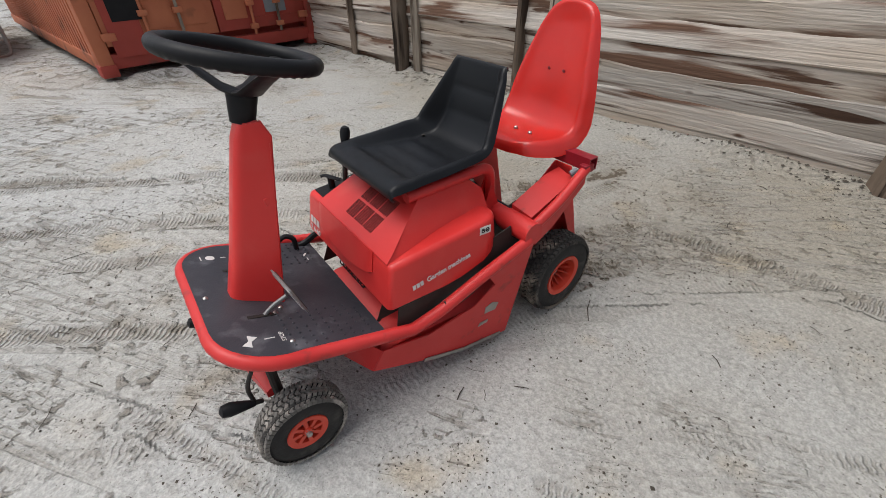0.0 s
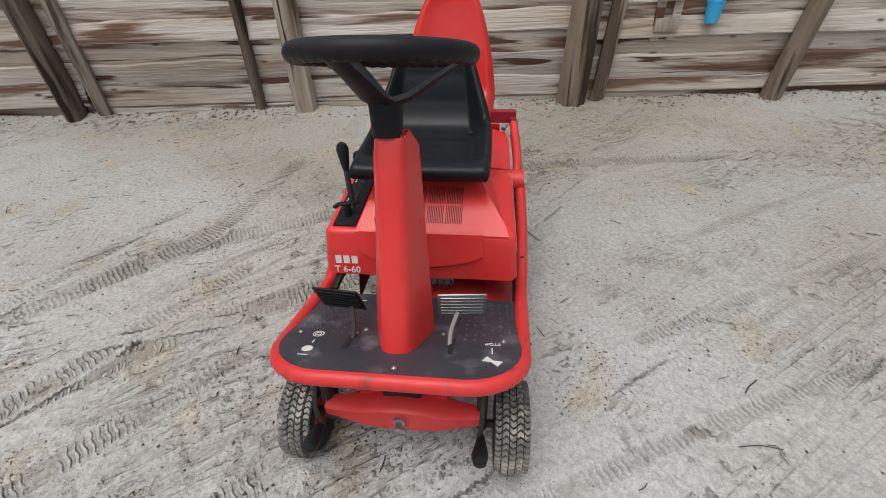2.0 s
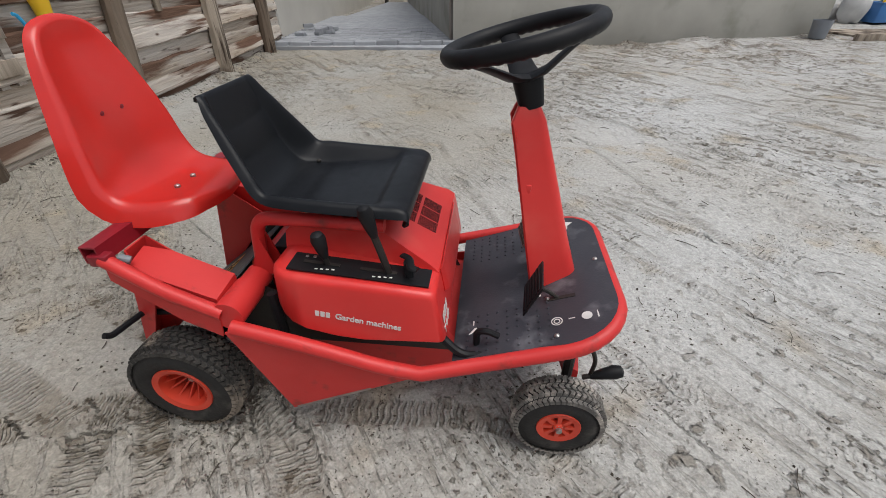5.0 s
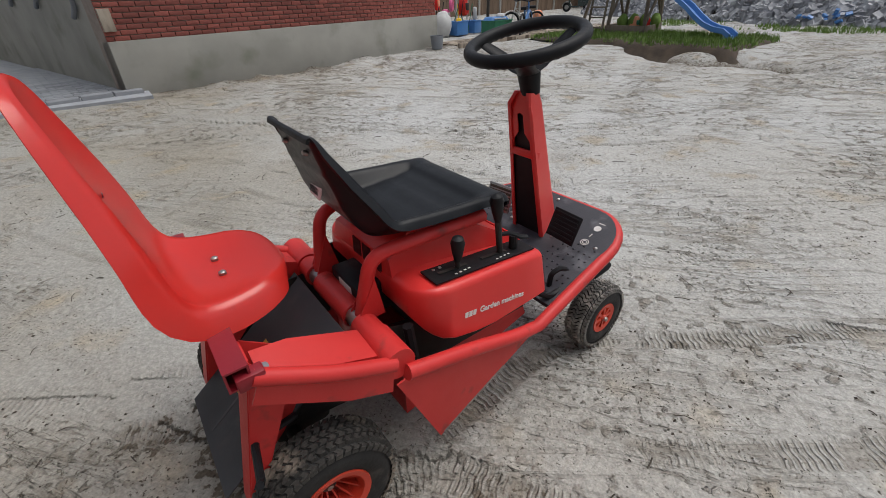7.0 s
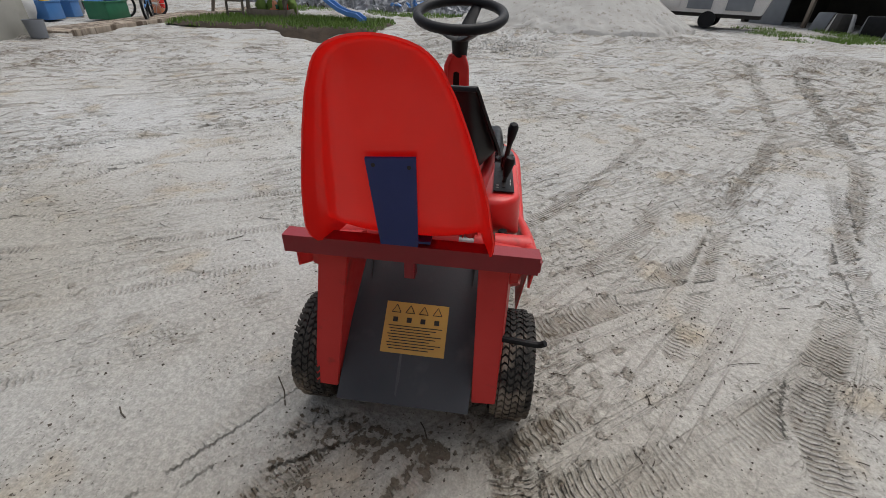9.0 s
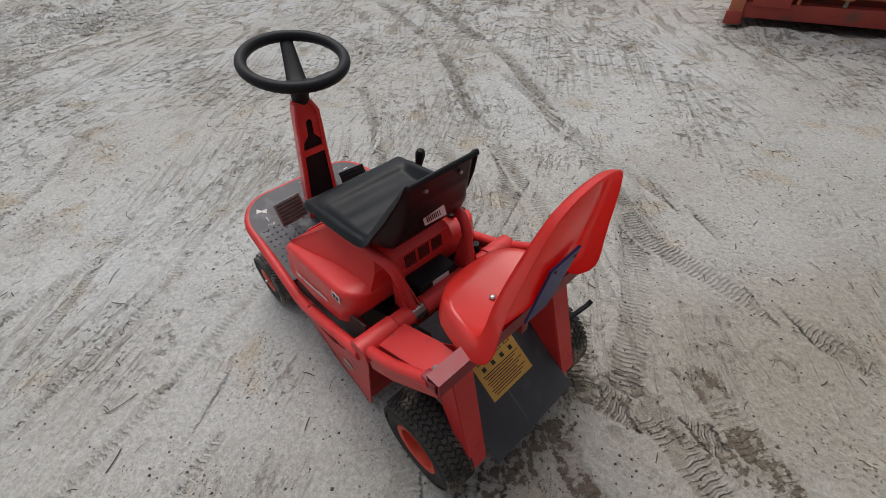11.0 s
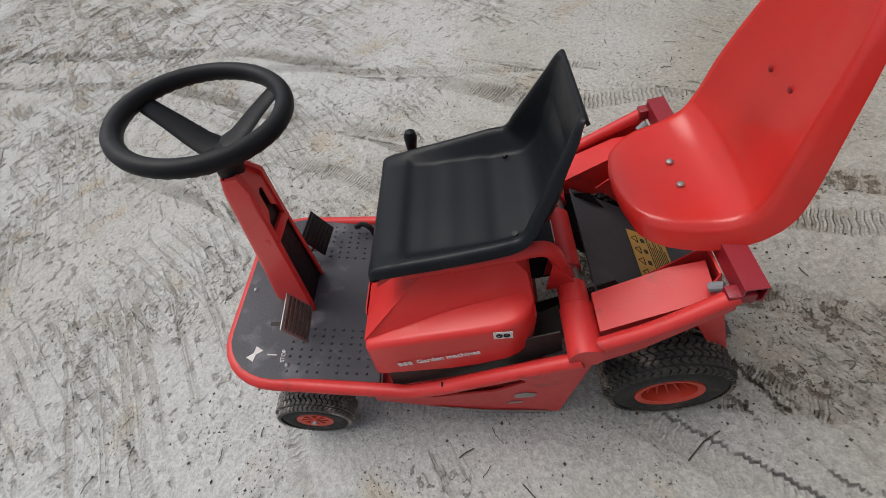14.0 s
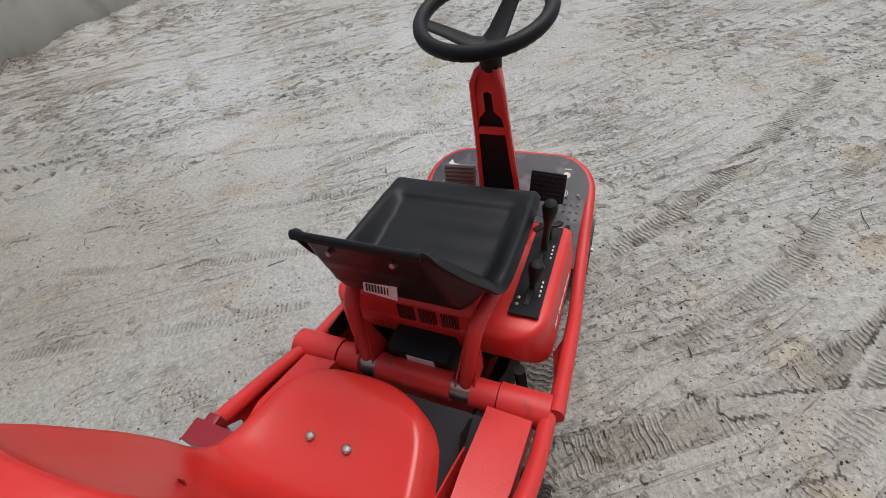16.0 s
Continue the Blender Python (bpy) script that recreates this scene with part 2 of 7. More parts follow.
# sand: pale and dry, with damp brown patches and scattered grains
def sand_material():
    m = bpy.data.materials.new("sand")
    m.use_nodes = True
    n, l = m.node_tree.nodes, m.node_tree.links
    p = n["Principled BSDF"]
    co = n.new("ShaderNodeTexCoord")

    def attr(name):
        k = n.new("ShaderNodeAttribute")
        k.attribute_name = name
        return k.outputs["Fac"]

    def mapr(v, lo, hi, to_lo=0.0, to_hi=1.0):
        r = n.new("ShaderNodeMapRange")
        r.interpolation_type = "SMOOTHSTEP"
        for key, x in (("From Min", lo), ("From Max", hi), ("To Min", to_lo), ("To Max", to_hi)):
            r.inputs[key].default_value = x
        l.new(v, r.inputs["Value"])
        return r.outputs[0]

    def nz(s, d, lo=0.0, hi=1.0, vec=None):
        t = n.new("ShaderNodeTexNoise")
        t.inputs["Scale"].default_value, t.inputs["Detail"].default_value = s, d
        l.new(vec or co.outputs["Object"], t.inputs["Vector"])
        return mapr(t.outputs["Fac"], lo, hi) if (lo, hi) != (0.0, 1.0) else t.outputs["Fac"]

    def calc(op, x, y=0.0, z=0.0):
        k = n.new("ShaderNodeMath")
        k.operation = op
        for v, s in zip((x, y, z), k.inputs):
            if isinstance(v, (int, float)):
                s.default_value = v
            else:
                l.new(v, s)
        return k.outputs[0]

    def mix(fac, x, y):
        k = n.new("ShaderNodeMix")
        k.data_type = "RGBA"
        l.new(fac, k.inputs[0])
        for v, s in ((x, k.inputs[6]), (y, k.inputs[7])):
            if isinstance(v, tuple):
                s.default_value = (*v, 1)
            else:
                l.new(v, s)
        return k.outputs[2]

    def turned(deg, sx, sy):
        k = n.new("ShaderNodeMapping")
        k.vector_type = "TEXTURE"
        k.inputs["Rotation"].default_value = (0, 0, radians(deg))
        k.inputs["Scale"].default_value = (1 / sx, 1 / sy, 1)
        l.new(co.outputs["Object"], k.inputs["Vector"])
        return k.outputs[0]

    big = nz(0.45, 5, 0.36, 0.64)
    mid = nz(2.6, 9, 0.55, 0.72)
    loose = nz(1.5, 7, 0.53, 0.64)
    clod = calc("MAXIMUM", calc("MULTIPLY", nz(38, 5, 0.575, 0.66), loose), calc("MULTIPLY", nz(15, 6, 0.57, 0.67), nz(0.9, 5, 0.5, 0.62)))
    crumb = calc("MULTIPLY", nz(95, 2, 0.63, 0.68), nz(2.6, 6, 0.46, 0.6))
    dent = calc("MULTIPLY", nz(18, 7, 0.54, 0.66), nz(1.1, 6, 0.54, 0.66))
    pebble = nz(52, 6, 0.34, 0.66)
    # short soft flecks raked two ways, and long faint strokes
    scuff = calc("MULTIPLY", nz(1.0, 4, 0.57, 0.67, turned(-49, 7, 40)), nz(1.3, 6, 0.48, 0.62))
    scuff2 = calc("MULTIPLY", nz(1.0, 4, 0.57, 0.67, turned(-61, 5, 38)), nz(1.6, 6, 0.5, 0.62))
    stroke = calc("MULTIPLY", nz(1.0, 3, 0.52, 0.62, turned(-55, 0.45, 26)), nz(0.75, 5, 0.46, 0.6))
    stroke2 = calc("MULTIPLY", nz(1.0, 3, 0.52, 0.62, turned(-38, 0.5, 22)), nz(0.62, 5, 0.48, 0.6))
    # brown streaks, lumps and flecks over the farther yard, bump shade put into colour
    dist = n.new("ShaderNodeVectorMath")
    dist.operation = "LENGTH"
    l.new(co.outputs["Object"], dist.inputs[0])
    yard = mapr(dist.outputs["Value"], 2.2, 6.0)
    far_streak = calc("MULTIPLY", calc("MULTIPLY", nz(1.0, 7, 0.54, 0.66, turned(-52, 1.3, 7.5)), nz(0.5, 4, 0.4, 0.56)), yard)
    lumps = calc("MULTIPLY", calc("MULTIPLY", nz(5.5, 7, 0.55, 0.62), nz(0.8, 4, 0.43, 0.57)), yard)
    fleck = calc("MULTIPLY", calc("MULTIPLY", nz(13, 6, 0.55, 0.63), nz(0.7, 5, 0.45, 0.58)), mapr(dist.outputs["Value"], 1.2, 3.5))
    grain = nz(150, 6)
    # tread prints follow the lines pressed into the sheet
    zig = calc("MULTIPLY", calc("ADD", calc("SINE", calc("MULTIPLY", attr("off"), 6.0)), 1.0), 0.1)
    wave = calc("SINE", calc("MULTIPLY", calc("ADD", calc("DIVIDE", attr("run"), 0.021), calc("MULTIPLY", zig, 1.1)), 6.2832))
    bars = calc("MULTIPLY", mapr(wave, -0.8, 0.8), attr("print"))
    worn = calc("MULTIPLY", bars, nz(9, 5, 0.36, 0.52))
    yard_tone = attr("yard_tone")
    col = mix(yard_tone, mix(big, SAND_A, SAND_B), mix(big, BROWN_A, BROWN_B))
    col = mix(calc("MULTIPLY", mid, 0.65), col, (0.39, 0.325, 0.225))
    wet = calc("ADD", attr("darkened"), calc("MULTIPLY", calc("SUBTRACT", nz(42, 7), 0.5), 2.4))
    crumbly = calc("MULTIPLY", mapr(wet, 0.62, 0.82), mapr(attr("darkened"), 0.05, 0.4))
    col = mix(calc("MULTIPLY", attr("darkened"), 0.52), col, (0.185, 0.15, 0.11))
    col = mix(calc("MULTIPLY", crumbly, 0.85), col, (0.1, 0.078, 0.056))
    # dents, clods, scuffs and tread gaps darkened: relief shade put into the colour
    for fac, tone in ((calc("MULTIPLY", far_streak, 0.7), (0.23, 0.2, 0.16)), (calc("MULTIPLY", lumps, 0.6), (0.21, 0.18, 0.14)), (calc("MULTIPLY", stroke, 0.55), (0.28, 0.265, 0.235)), (calc("MULTIPLY", stroke2, 0.5), (0.28, 0.265, 0.235)), (calc("MULTIPLY", fleck, 0.75), (0.19, 0.17, 0.14)), (calc("MULTIPLY", dent, 0.5), (0.22, 0.2, 0.165)), (calc("MULTIPLY", clod, 0.62), (0.19, 0.165, 0.13)), (crumb, (0.1, 0.085, 0.068)),
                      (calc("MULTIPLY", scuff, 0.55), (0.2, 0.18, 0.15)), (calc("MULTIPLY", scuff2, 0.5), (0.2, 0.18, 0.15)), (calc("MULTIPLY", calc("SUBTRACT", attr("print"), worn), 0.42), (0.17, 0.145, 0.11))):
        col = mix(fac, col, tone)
    g = n.new("ShaderNodeHueSaturation")
    l.new(calc("MULTIPLY", mapr(grain, 0.3, 0.7, 0.86, 1.1), calc("ADD", calc("MULTIPLY", pebble, 0.2), 0.9)), g.inputs["Value"])
    l.new(col, g.inputs["Color"])
    l.new(g.outputs[0], p.inputs["Base Color"])
    p.inputs["Roughness"].default_value = 0.95
    p.inputs["Specular IOR Level"].default_value = 0.15
    normal = None
    for hgt, k, d in ((nz(6.5, 9), 0.55, 0.05), (nz(40, 7), 0.35, 0.012), (pebble, 0.3, 0.006), (fleck, -1.0, 0.02), (calc("ADD", stroke, stroke2), -0.6, 0.01), (calc("ADD", far_streak, lumps), 0.8, 0.04), (crumbly, 0.7, 0.006), (dent, -0.65, 0.012), (clod, 1.0, 0.010), (crumb, 0.9, 0.004), (calc("ADD", scuff, scuff2), -0.8, 0.006), (worn, 1.0, 0.007), (grain, 0.3, 0.002)):
        bp = n.new("ShaderNodeBump")
        bp.invert = k < 0
        bp.inputs["Strength"].default_value, bp.inputs["Distance"].default_value = abs(k), d
        l.new(hgt, bp.inputs["Height"])
        if normal:
            l.new(normal, bp.inputs["Normal"])
        normal = bp.outputs[0]
    l.new(normal, p.inputs["Normal"])
    return m


SAND_A, SAND_B = (0.475, 0.48, 0.468), (0.43, 0.423, 0.395)
BROWN_A, BROWN_B = (0.352, 0.347, 0.322), (0.31, 0.288, 0.242)
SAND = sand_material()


# ---- mesh helpers ----
def finish(bm, sharp=34):
    bmesh.ops.recalc_face_normals(bm, faces=bm.faces[:])
    for f in bm.faces:
        f.smooth = True
    for e in bm.edges:
        e.smooth = len(e.link_faces) == 2 and e.calc_face_angle(0) < radians(sharp)
    return bm


def to_mesh(name, bm, material, sharp=34):
    finish(bm, sharp)
    me = bpy.data.meshes.new(name)
    bm.to_mesh(me)
    bm.free()
    for m in material if isinstance(material, (list, tuple)) else [material]:
        me.materials.append(m)
    return me


def part(name, bm, material, parent, label="", sharp=34):
    ob = new(name, to_mesh(name, bm, material, sharp))
    ob.parent = parent
    if label:
        ob["label"] = label
    return ob


def thing(name, label, category, at=(0, 0, 0), turn=0.0, group="", kind=""):
    ob = new(name)
    ob.matrix_basis = pose(*at, 0, 0, turn)
    return tagged(ob, label, category, group, kind)


def solid(name, bm, material, label, category, group="", kind="", sharp=34):
    return tagged(new(name, to_mesh(name, bm, material, sharp)), label, category, group, kind)


def bevel_sharp(bm, width, segments=2, angle=30):
    if width:
        es = [e for e in bm.edges if len(e.link_faces) == 2 and e.calc_face_angle(0) > radians(angle)]
        bmesh.ops.bevel(bm, geom=es, offset=width, segments=segments, profile=0.5, affect="EDGES")


def box(size, at=(0, 0, 0), rot=(0, 0, 0), bevel=0.0, bm=None, taper=1.0):
    b = bmesh.new()
    bmesh.ops.create_cube(b, size=1)
    for v in b.verts:
        k = taper if v.co.z > 0 else 1
        v.co = Vector((v.co.x * size[0] * k, v.co.y * size[1] * k, v.co.z * size[2]))
    bevel_sharp(b, bevel)
    bmesh.ops.transform(b, matrix=pose(*at, *rot), verts=b.verts)
    return merge(bm, b)


def merge(bm, b):
    if bm is None:
        return b
    me = bpy.data.meshes.new("join")
    b.to_mesh(me)
    b.free()
    bm.from_mesh(me)
    bpy.data.meshes.remove(me)
    return bm


def tube(points, r, seg=12, bm=None, closed=False, radii=None, flat=(1, 1)):
    """A round bar along the points."""
    b = bmesh.new()
    pts = [Vector(p) for p in points]
    n = len(pts)
    rings, up = [], None
    for i, p in enumerate(pts):
        a = pts[(i - 1) % n] if closed or i else pts[0]
        c = pts[(i + 1) % n] if closed or i < n - 1 else pts[-1]
        d = (c - a).normalized()
        if up is None:
            up = Vector((0, 0, 1)) if abs(d.z) < 0.9 else Vector((1, 0, 0))
        side = d.cross(up).normalized()
        up = side.cross(d).normalized()
        rad = radii[i] if radii else r
        rings.append([b.verts.new(p + side * math.cos(2 * math.pi * k / seg) * rad * flat[0] + up * math.sin(2 * math.pi * k / seg) * rad * flat[1]) for k in range(seg)])
    for i in range(n if closed else n - 1):
        q, w = rings[i], rings[(i + 1) % n]
        for k in range(seg):
            b.faces.new((q[k], q[(k + 1) % seg], w[(k + 1) % seg], w[k]))
    if not closed:
        b.faces.new(rings[0][::-1])
        b.faces.new(rings[-1])
    return merge(bm, b)


def soften(points, radius=0.05, steps=5):
    """Rounds the corners of a polyline."""
    pts = [Vector(p) for p in points]
    out = [pts[0]]
    for a, p, c in zip(pts, pts[1:], pts[2:]):
        d = min(radius, (a - p).length * 0.45, (c - p).length * 0.45)
        q, w = p + (a - p).normalized() * d, p + (c - p).normalized() * d
        for k in range(steps + 1):
            t = k / steps
            out.append(q * (1 - t) ** 2 + p * 2 * t * (1 - t) + w * t * t)
    return out + [pts[-1]]


def lathe(profile, seg=32, axis="Y", bm=None, closed=False):
    """Spins (radius, along) pairs round an axis."""
    b = bmesh.new()
    rings = []
    for r, h in profile:
        ring = []
        for k in range(seg):
            a = 2 * math.pi * k / seg
            u, v = r * math.cos(a), r * math.sin(a)
            ring.append(b.verts.new({"Y": (u, h, v), "Z": (u, v, h), "X": (h, u, v)}[axis]))
        rings.append(ring)
    m = len(rings)
    for i in range(m if closed else m - 1):
        q, w = rings[i], rings[(i + 1) % m]
        for k in range(seg):
            b.faces.new((q[k], q[(k + 1) % seg], w[(k + 1) % seg], w[k]))
    if not closed:
        for ring in (rings[0][::-1], rings[-1]):
            b.faces.new(ring)
    return merge(bm, b)


def slab(outline, thick, place, bevel=0.0, bm=None):
    """A flat plate of that outline, with thickness along +z of the pose."""
    b = bmesh.new()
    lo = [b.verts.new((x, y, 0)) for x, y in outline]
    hi = [b.verts.new((x, y, thick)) for x, y in outline]
    b.faces.new(lo[::-1])
    b.faces.new(hi)
    n = len(lo)
    for i in range(n):
        b.faces.new((lo[i], lo[(i + 1) % n], hi[(i + 1) % n], hi[i]))
    bevel_sharp(b, bevel)
    bmesh.ops.transform(b, matrix=place, verts=b.verts)
    return merge(bm, b)


def plate3(corners, thick, bm=None, bevel=0.0):
    """A plate over corners in space, thickened along its own normal, both ways."""
    b = bmesh.new()
    c = [Vector(p) for p in corners]
    nrm = (c[1] - c[0]).cross(c[2] - c[0]).normalized() * thick / 2
    lo, hi = [b.verts.new(p - nrm) for p in c], [b.verts.new(p + nrm) for p in c]
    b.faces.new(lo[::-1])
    b.faces.new(hi)
    n = len(c)
    for i in range(n):
        b.faces.new((lo[i], lo[(i + 1) % n], hi[(i + 1) % n], hi[i]))
    bevel_sharp(b, bevel)
    return merge(bm, b)


def skin(grid, thick=0.0, bm=None):
    """A sheet through a grid of points, given thickness downwards along its normals."""
    b = bmesh.new()
    vs = [[b.verts.new(p) for p in row] for row in grid]
    for i in range(len(vs) - 1):
        for j in range(len(vs[0]) - 1):
            b.faces.new((vs[i][j], vs[i][j + 1], vs[i + 1][j + 1], vs[i + 1][j]))
    if thick:
        b.normal_update()
        bmesh.ops.solidify(b, geom=b.faces[:], thickness=thick)
    return merge(bm, b)


def loft(sections, bm=None, cap=True):
    b = bmesh.new()
    rings = [[b.verts.new(p) for p in s] for s in sections]
    m = len(rings[0])
    for q, w in zip(rings, rings[1:]):
        for k in range(m):
            b.faces.new((q[k], q[(k + 1) % m], w[(k + 1) % m], w[k]))
    if cap:
        b.faces.new(rings[0][::-1])
        b.faces.new(rings[-1])
    return merge(bm, b)


def fence_x(y):
    return -2.22 - 0.12 * y


# ---- ground: one sheet, finely divided round the machine ----
TABLES = {}


def smooth_noise(x, y, cell, seed):
    if seed not in TABLES:
        TABLES[seed] = np.random.RandomState(seed).rand(256, 256)
    table = TABLES[seed]
    u, v = x / cell, y / cell
    i, j = np.floor(u).astype(int), np.floor(v).astype(int)
    fu, fv = u - i, v - j
    fu, fv = fu * fu * (3 - 2 * fu), fv * fv * (3 - 2 * fv)
    g = lambda a, b: table[a % 256, b % 256]
    return (g(i, j) * (1 - fu) + g(i + 1, j) * fu) * (1 - fv) + (g(i, j + 1) * (1 - fu) + g(i + 1, j + 1) * fu) * fv - 0.5


def along(px, py, line):
    """Distance from a line, signed, and length run along it, for arrays of points."""
    best, s_at, run = np.full(px.shape, 9.0), np.zeros(px.shape), 0.0
    for (ax, ay), (bx, by) in zip(line, line[1:]):
        dx, dy = bx - ax, by - ay
        ll = math.hypot(dx, dy)
        t = np.clip(((px - ax) * dx + (py - ay) * dy) / ll ** 2, 0, 1)
        ex, ey = px - ax - t * dx, py - ay - t * dy
        d = np.hypot(ex, ey)
        sgn = np.sign(dx * ey - dy * ex + 1e-9)
        near = d < np.abs(best)
        best, s_at = np.where(near, d * sgn, best), np.where(near, run + t * ll, s_at)
        run += ll
    return best, s_at


def bend(points, steps=6):
    """A smooth line through the points."""
    p = [points[0]] + list(points) + [points[-1]]
    out = []
    for a, b, c, d in zip(p, p[1:], p[2:], p[3:]):
        for k in range(steps):
            t = k / steps
            out.append(tuple(0.5 * (2 * b[i] + (c[i] - a[i]) * t + (2 * a[i] - 5 * b[i] + 4 * c[i] - d[i]) * t * t + (3 * b[i] - a[i] - 3 * c[i] + d[i]) * t ** 3) for i in range(len(points[0]))))
    return out + [tuple(points[-1])]


# tyre tracks: line, half width, depth, height of the tread print, darkening by damp and relief
TRACKS = [
    ([(8.5, -4.9), (4.14, -3.13), (2.83, -2.46), (2.0, -1.88), (1.24, -1.42), (0.93, -1.19), (0.6, -0.8), (0.40, -0.5), (0.28, -0.32), (0.1, -0.24)], 0.062, 0.012, 0.007, 0.5),
    ([(7.5, -5.2), (3.59, -3.48), (2.5, -2.98), (1.85, -2.53), (1.2, -2.06), (0.78, -1.8), (0.5, -1.58), (0.25, -1.36), (0.06, -1.12), (-0.12, -0.8), (-0.3, -0.4)], 0.068, 0.012, 0.008, 0.5),
    ([(0.25, -1.36), (0.0, -1.22), (-0.4, -1.15), (-0.9, -1.1)], 0.06, 0.006, 0.008, 0.1),
    ([(0.35, -0.24), (0.6, -0.22), (1.0, -0.24), (1.42, -0.57), (2.06, -0.98), (3.0, -1.5)], 0.05, 0.006, 0.007, 0.08),
    ([(0.78, -0.65), (1.0, -0.83), (1.36, -1.1), (2.0, -1.4)], 0.05, 0.004, 0.006, 0.05),
    ([(2.1, -1.92), (1.43, -1.56), (0.92, -1.26), (0.3, -0.9)], 0.045, 0.005, 0.006, 0.12),
    ([(2.2, -2.6), (1.38, -2.17), (0.76, -1.89), (-0.2, -1.5)], 0.045, 0.005, 0.006, 0.12),
    ([(2.4, -0.5), (1.73, -0.14), (1.45, 0.0), (1.2, 0.18), (0.9, 0.265), (0.2, 0.31), (-0.13, 0.5), (-0.8, 0.85), (-1.2, 1.9)], 0.05, 0.004, 0.0022, 0.05),
    ([(-0.6, 0.1), (-0.83, 0.33), (-0.97, 0.89), (-1.1, 1.91)], 0.06, 0.006, 0.006, 0.05),
    ([(0.0, 3.6), (0.3, 2.6), (0.77, 1.28), (1.24, 0.3), (1.6, -0.4)], 0.03, 0.006, 0.004, 0.0),
    ([(0.5, 3.0), (0.95, 1.9), (1.31, 1.12), (1.62, 0.64), (2.2, 0.1)], 0.028, 0.006, 0.004, 0.0),
    ([(0.03, 3.51), (0.8, 2.4), (1.36, 1.59), (1.78, 1.1), (2.5, 0.5)], 0.028, 0.006, 0.004, 0.0),
    ([(-1.63, 4.83), (-0.6, 3.2), (0.11, 1.72), (0.6, 0.8)], 0.03, 0.006, 0.004, 0.0),
    ([(1.3, 3.2), (1.7, 1.9), (2.05, 0.9), (2.5, -0.3)], 0.03, 0.006, 0.004, 0.0),
    ([(0.86, 2.58), (1.75, 2.19), (2.59, 1.49), (4.0, 0.6)], 0.035, 0.010, 0.005, 0.12),
    ([(1.55, 3.36), (2.23, 2.53), (3.33, 1.8), (5.0, 1.1)], 0.035, 0.010, 0.005, 0.12),
    ([(0.4, 5.0), (1.48, 3.31), (2.63, 2.07), (4.2, 1.2)], 0.035, 0.012, 0.005, 0.12),
    ([(-0.9, 2.6), (-0.3, 1.5), (0.1, 1.0), (0.4, 0.7)], 0.03, 0.005, 0.004, 0.0),
    ([(-0.22, -0.08), (-0.34, 0.0), (-0.51, 0.06), (-0.62, 0.12), (-0.78, 0.2)], 0.05, 0.008, 0.003, 1.0),
    ([(-0.16, 0.30), (-0.32, 0.33), (-0.46, 0.36)], 0.06, 0.008, 0.008, 0.8),
    ([(-0.16, -0.29), (-0.32, -0.3), (-0.5, -0.36), (-0.72, -0.5)], 0.06, 0.008, 0.008, 0.6),
    ([(-0.49, -0.62), (-0.62, -0.53), (-0.8, -0.43), (-1.03, -0.32), (-1.3, -0.25)], 0.06, 0.008, 0.003, 0.95),
    ([(-0.42, -0.36), (-0.62, -0.28), (-0.84, -0.2), (-1.1, -0.15)], 0.06, 0.006, 0.008, 0.35),
    ([(-0.16, 0.2), (-0.27, 0.29), (-0.42, 0.37)], 0.055, 0.008, 0.008, 0.85),
    ([(-0.03, -0.5), (-0.12, -0.36), (-0.2, -0.26)], 0.05, 0.008, 0.008, 0.85),
]
rt = random.Random(17)
for k in range(34):
    x0, y0, a = rt.uniform(-0.5, 4.5), rt.uniform(-2.5, 4.0), radians(rt.choice((-38, -32, -62, -55, -28)) + rt.uniform(-6, 6))
    ll = rt.uniform(0.6, 1.8)
    c, s = math.cos(a) * ll, math.sin(a) * ll
    if math.hypot(x0 - 0.5, y0) > 0.75:
        TRACKS.append(([(x0 - c, y0 - s), (x0 + rt.uniform(-0.05, 0.05), y0 + rt.uniform(-0.05, 0.05)), (x0 + c, y0 + s)], rt.uniform(0.010, 0.022), rt.uniform(0.002, 0.004), rt.uniform(0.0, 0.003), rt.uniform(0.0, 0.08)))
TRACKS = [(bend(line), w, dep, lug, darkened) for line, w, dep, lug, darkened in TRACKS]
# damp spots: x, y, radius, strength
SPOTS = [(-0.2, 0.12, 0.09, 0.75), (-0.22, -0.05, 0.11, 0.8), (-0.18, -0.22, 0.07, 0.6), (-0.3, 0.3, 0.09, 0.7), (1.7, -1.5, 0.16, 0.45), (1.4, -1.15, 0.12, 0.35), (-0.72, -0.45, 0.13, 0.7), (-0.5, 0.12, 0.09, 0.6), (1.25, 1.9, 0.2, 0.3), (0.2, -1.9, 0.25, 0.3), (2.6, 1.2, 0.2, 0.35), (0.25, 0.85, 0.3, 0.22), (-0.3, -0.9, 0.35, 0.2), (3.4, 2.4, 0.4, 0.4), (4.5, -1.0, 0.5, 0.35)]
# shoe prints: x, y, heading
PRINTS = [(1.9, 0.5, 20), (1.72, 0.16, 35), (1.55, 0.85, 70), (2.3, 0.75, 50), (1.0, 1.15, 100), (2.0, 1.4, 45), (1.6, 1.25, 80), (2.45, 0.35, 20), (2.75, -1.2, 0)]


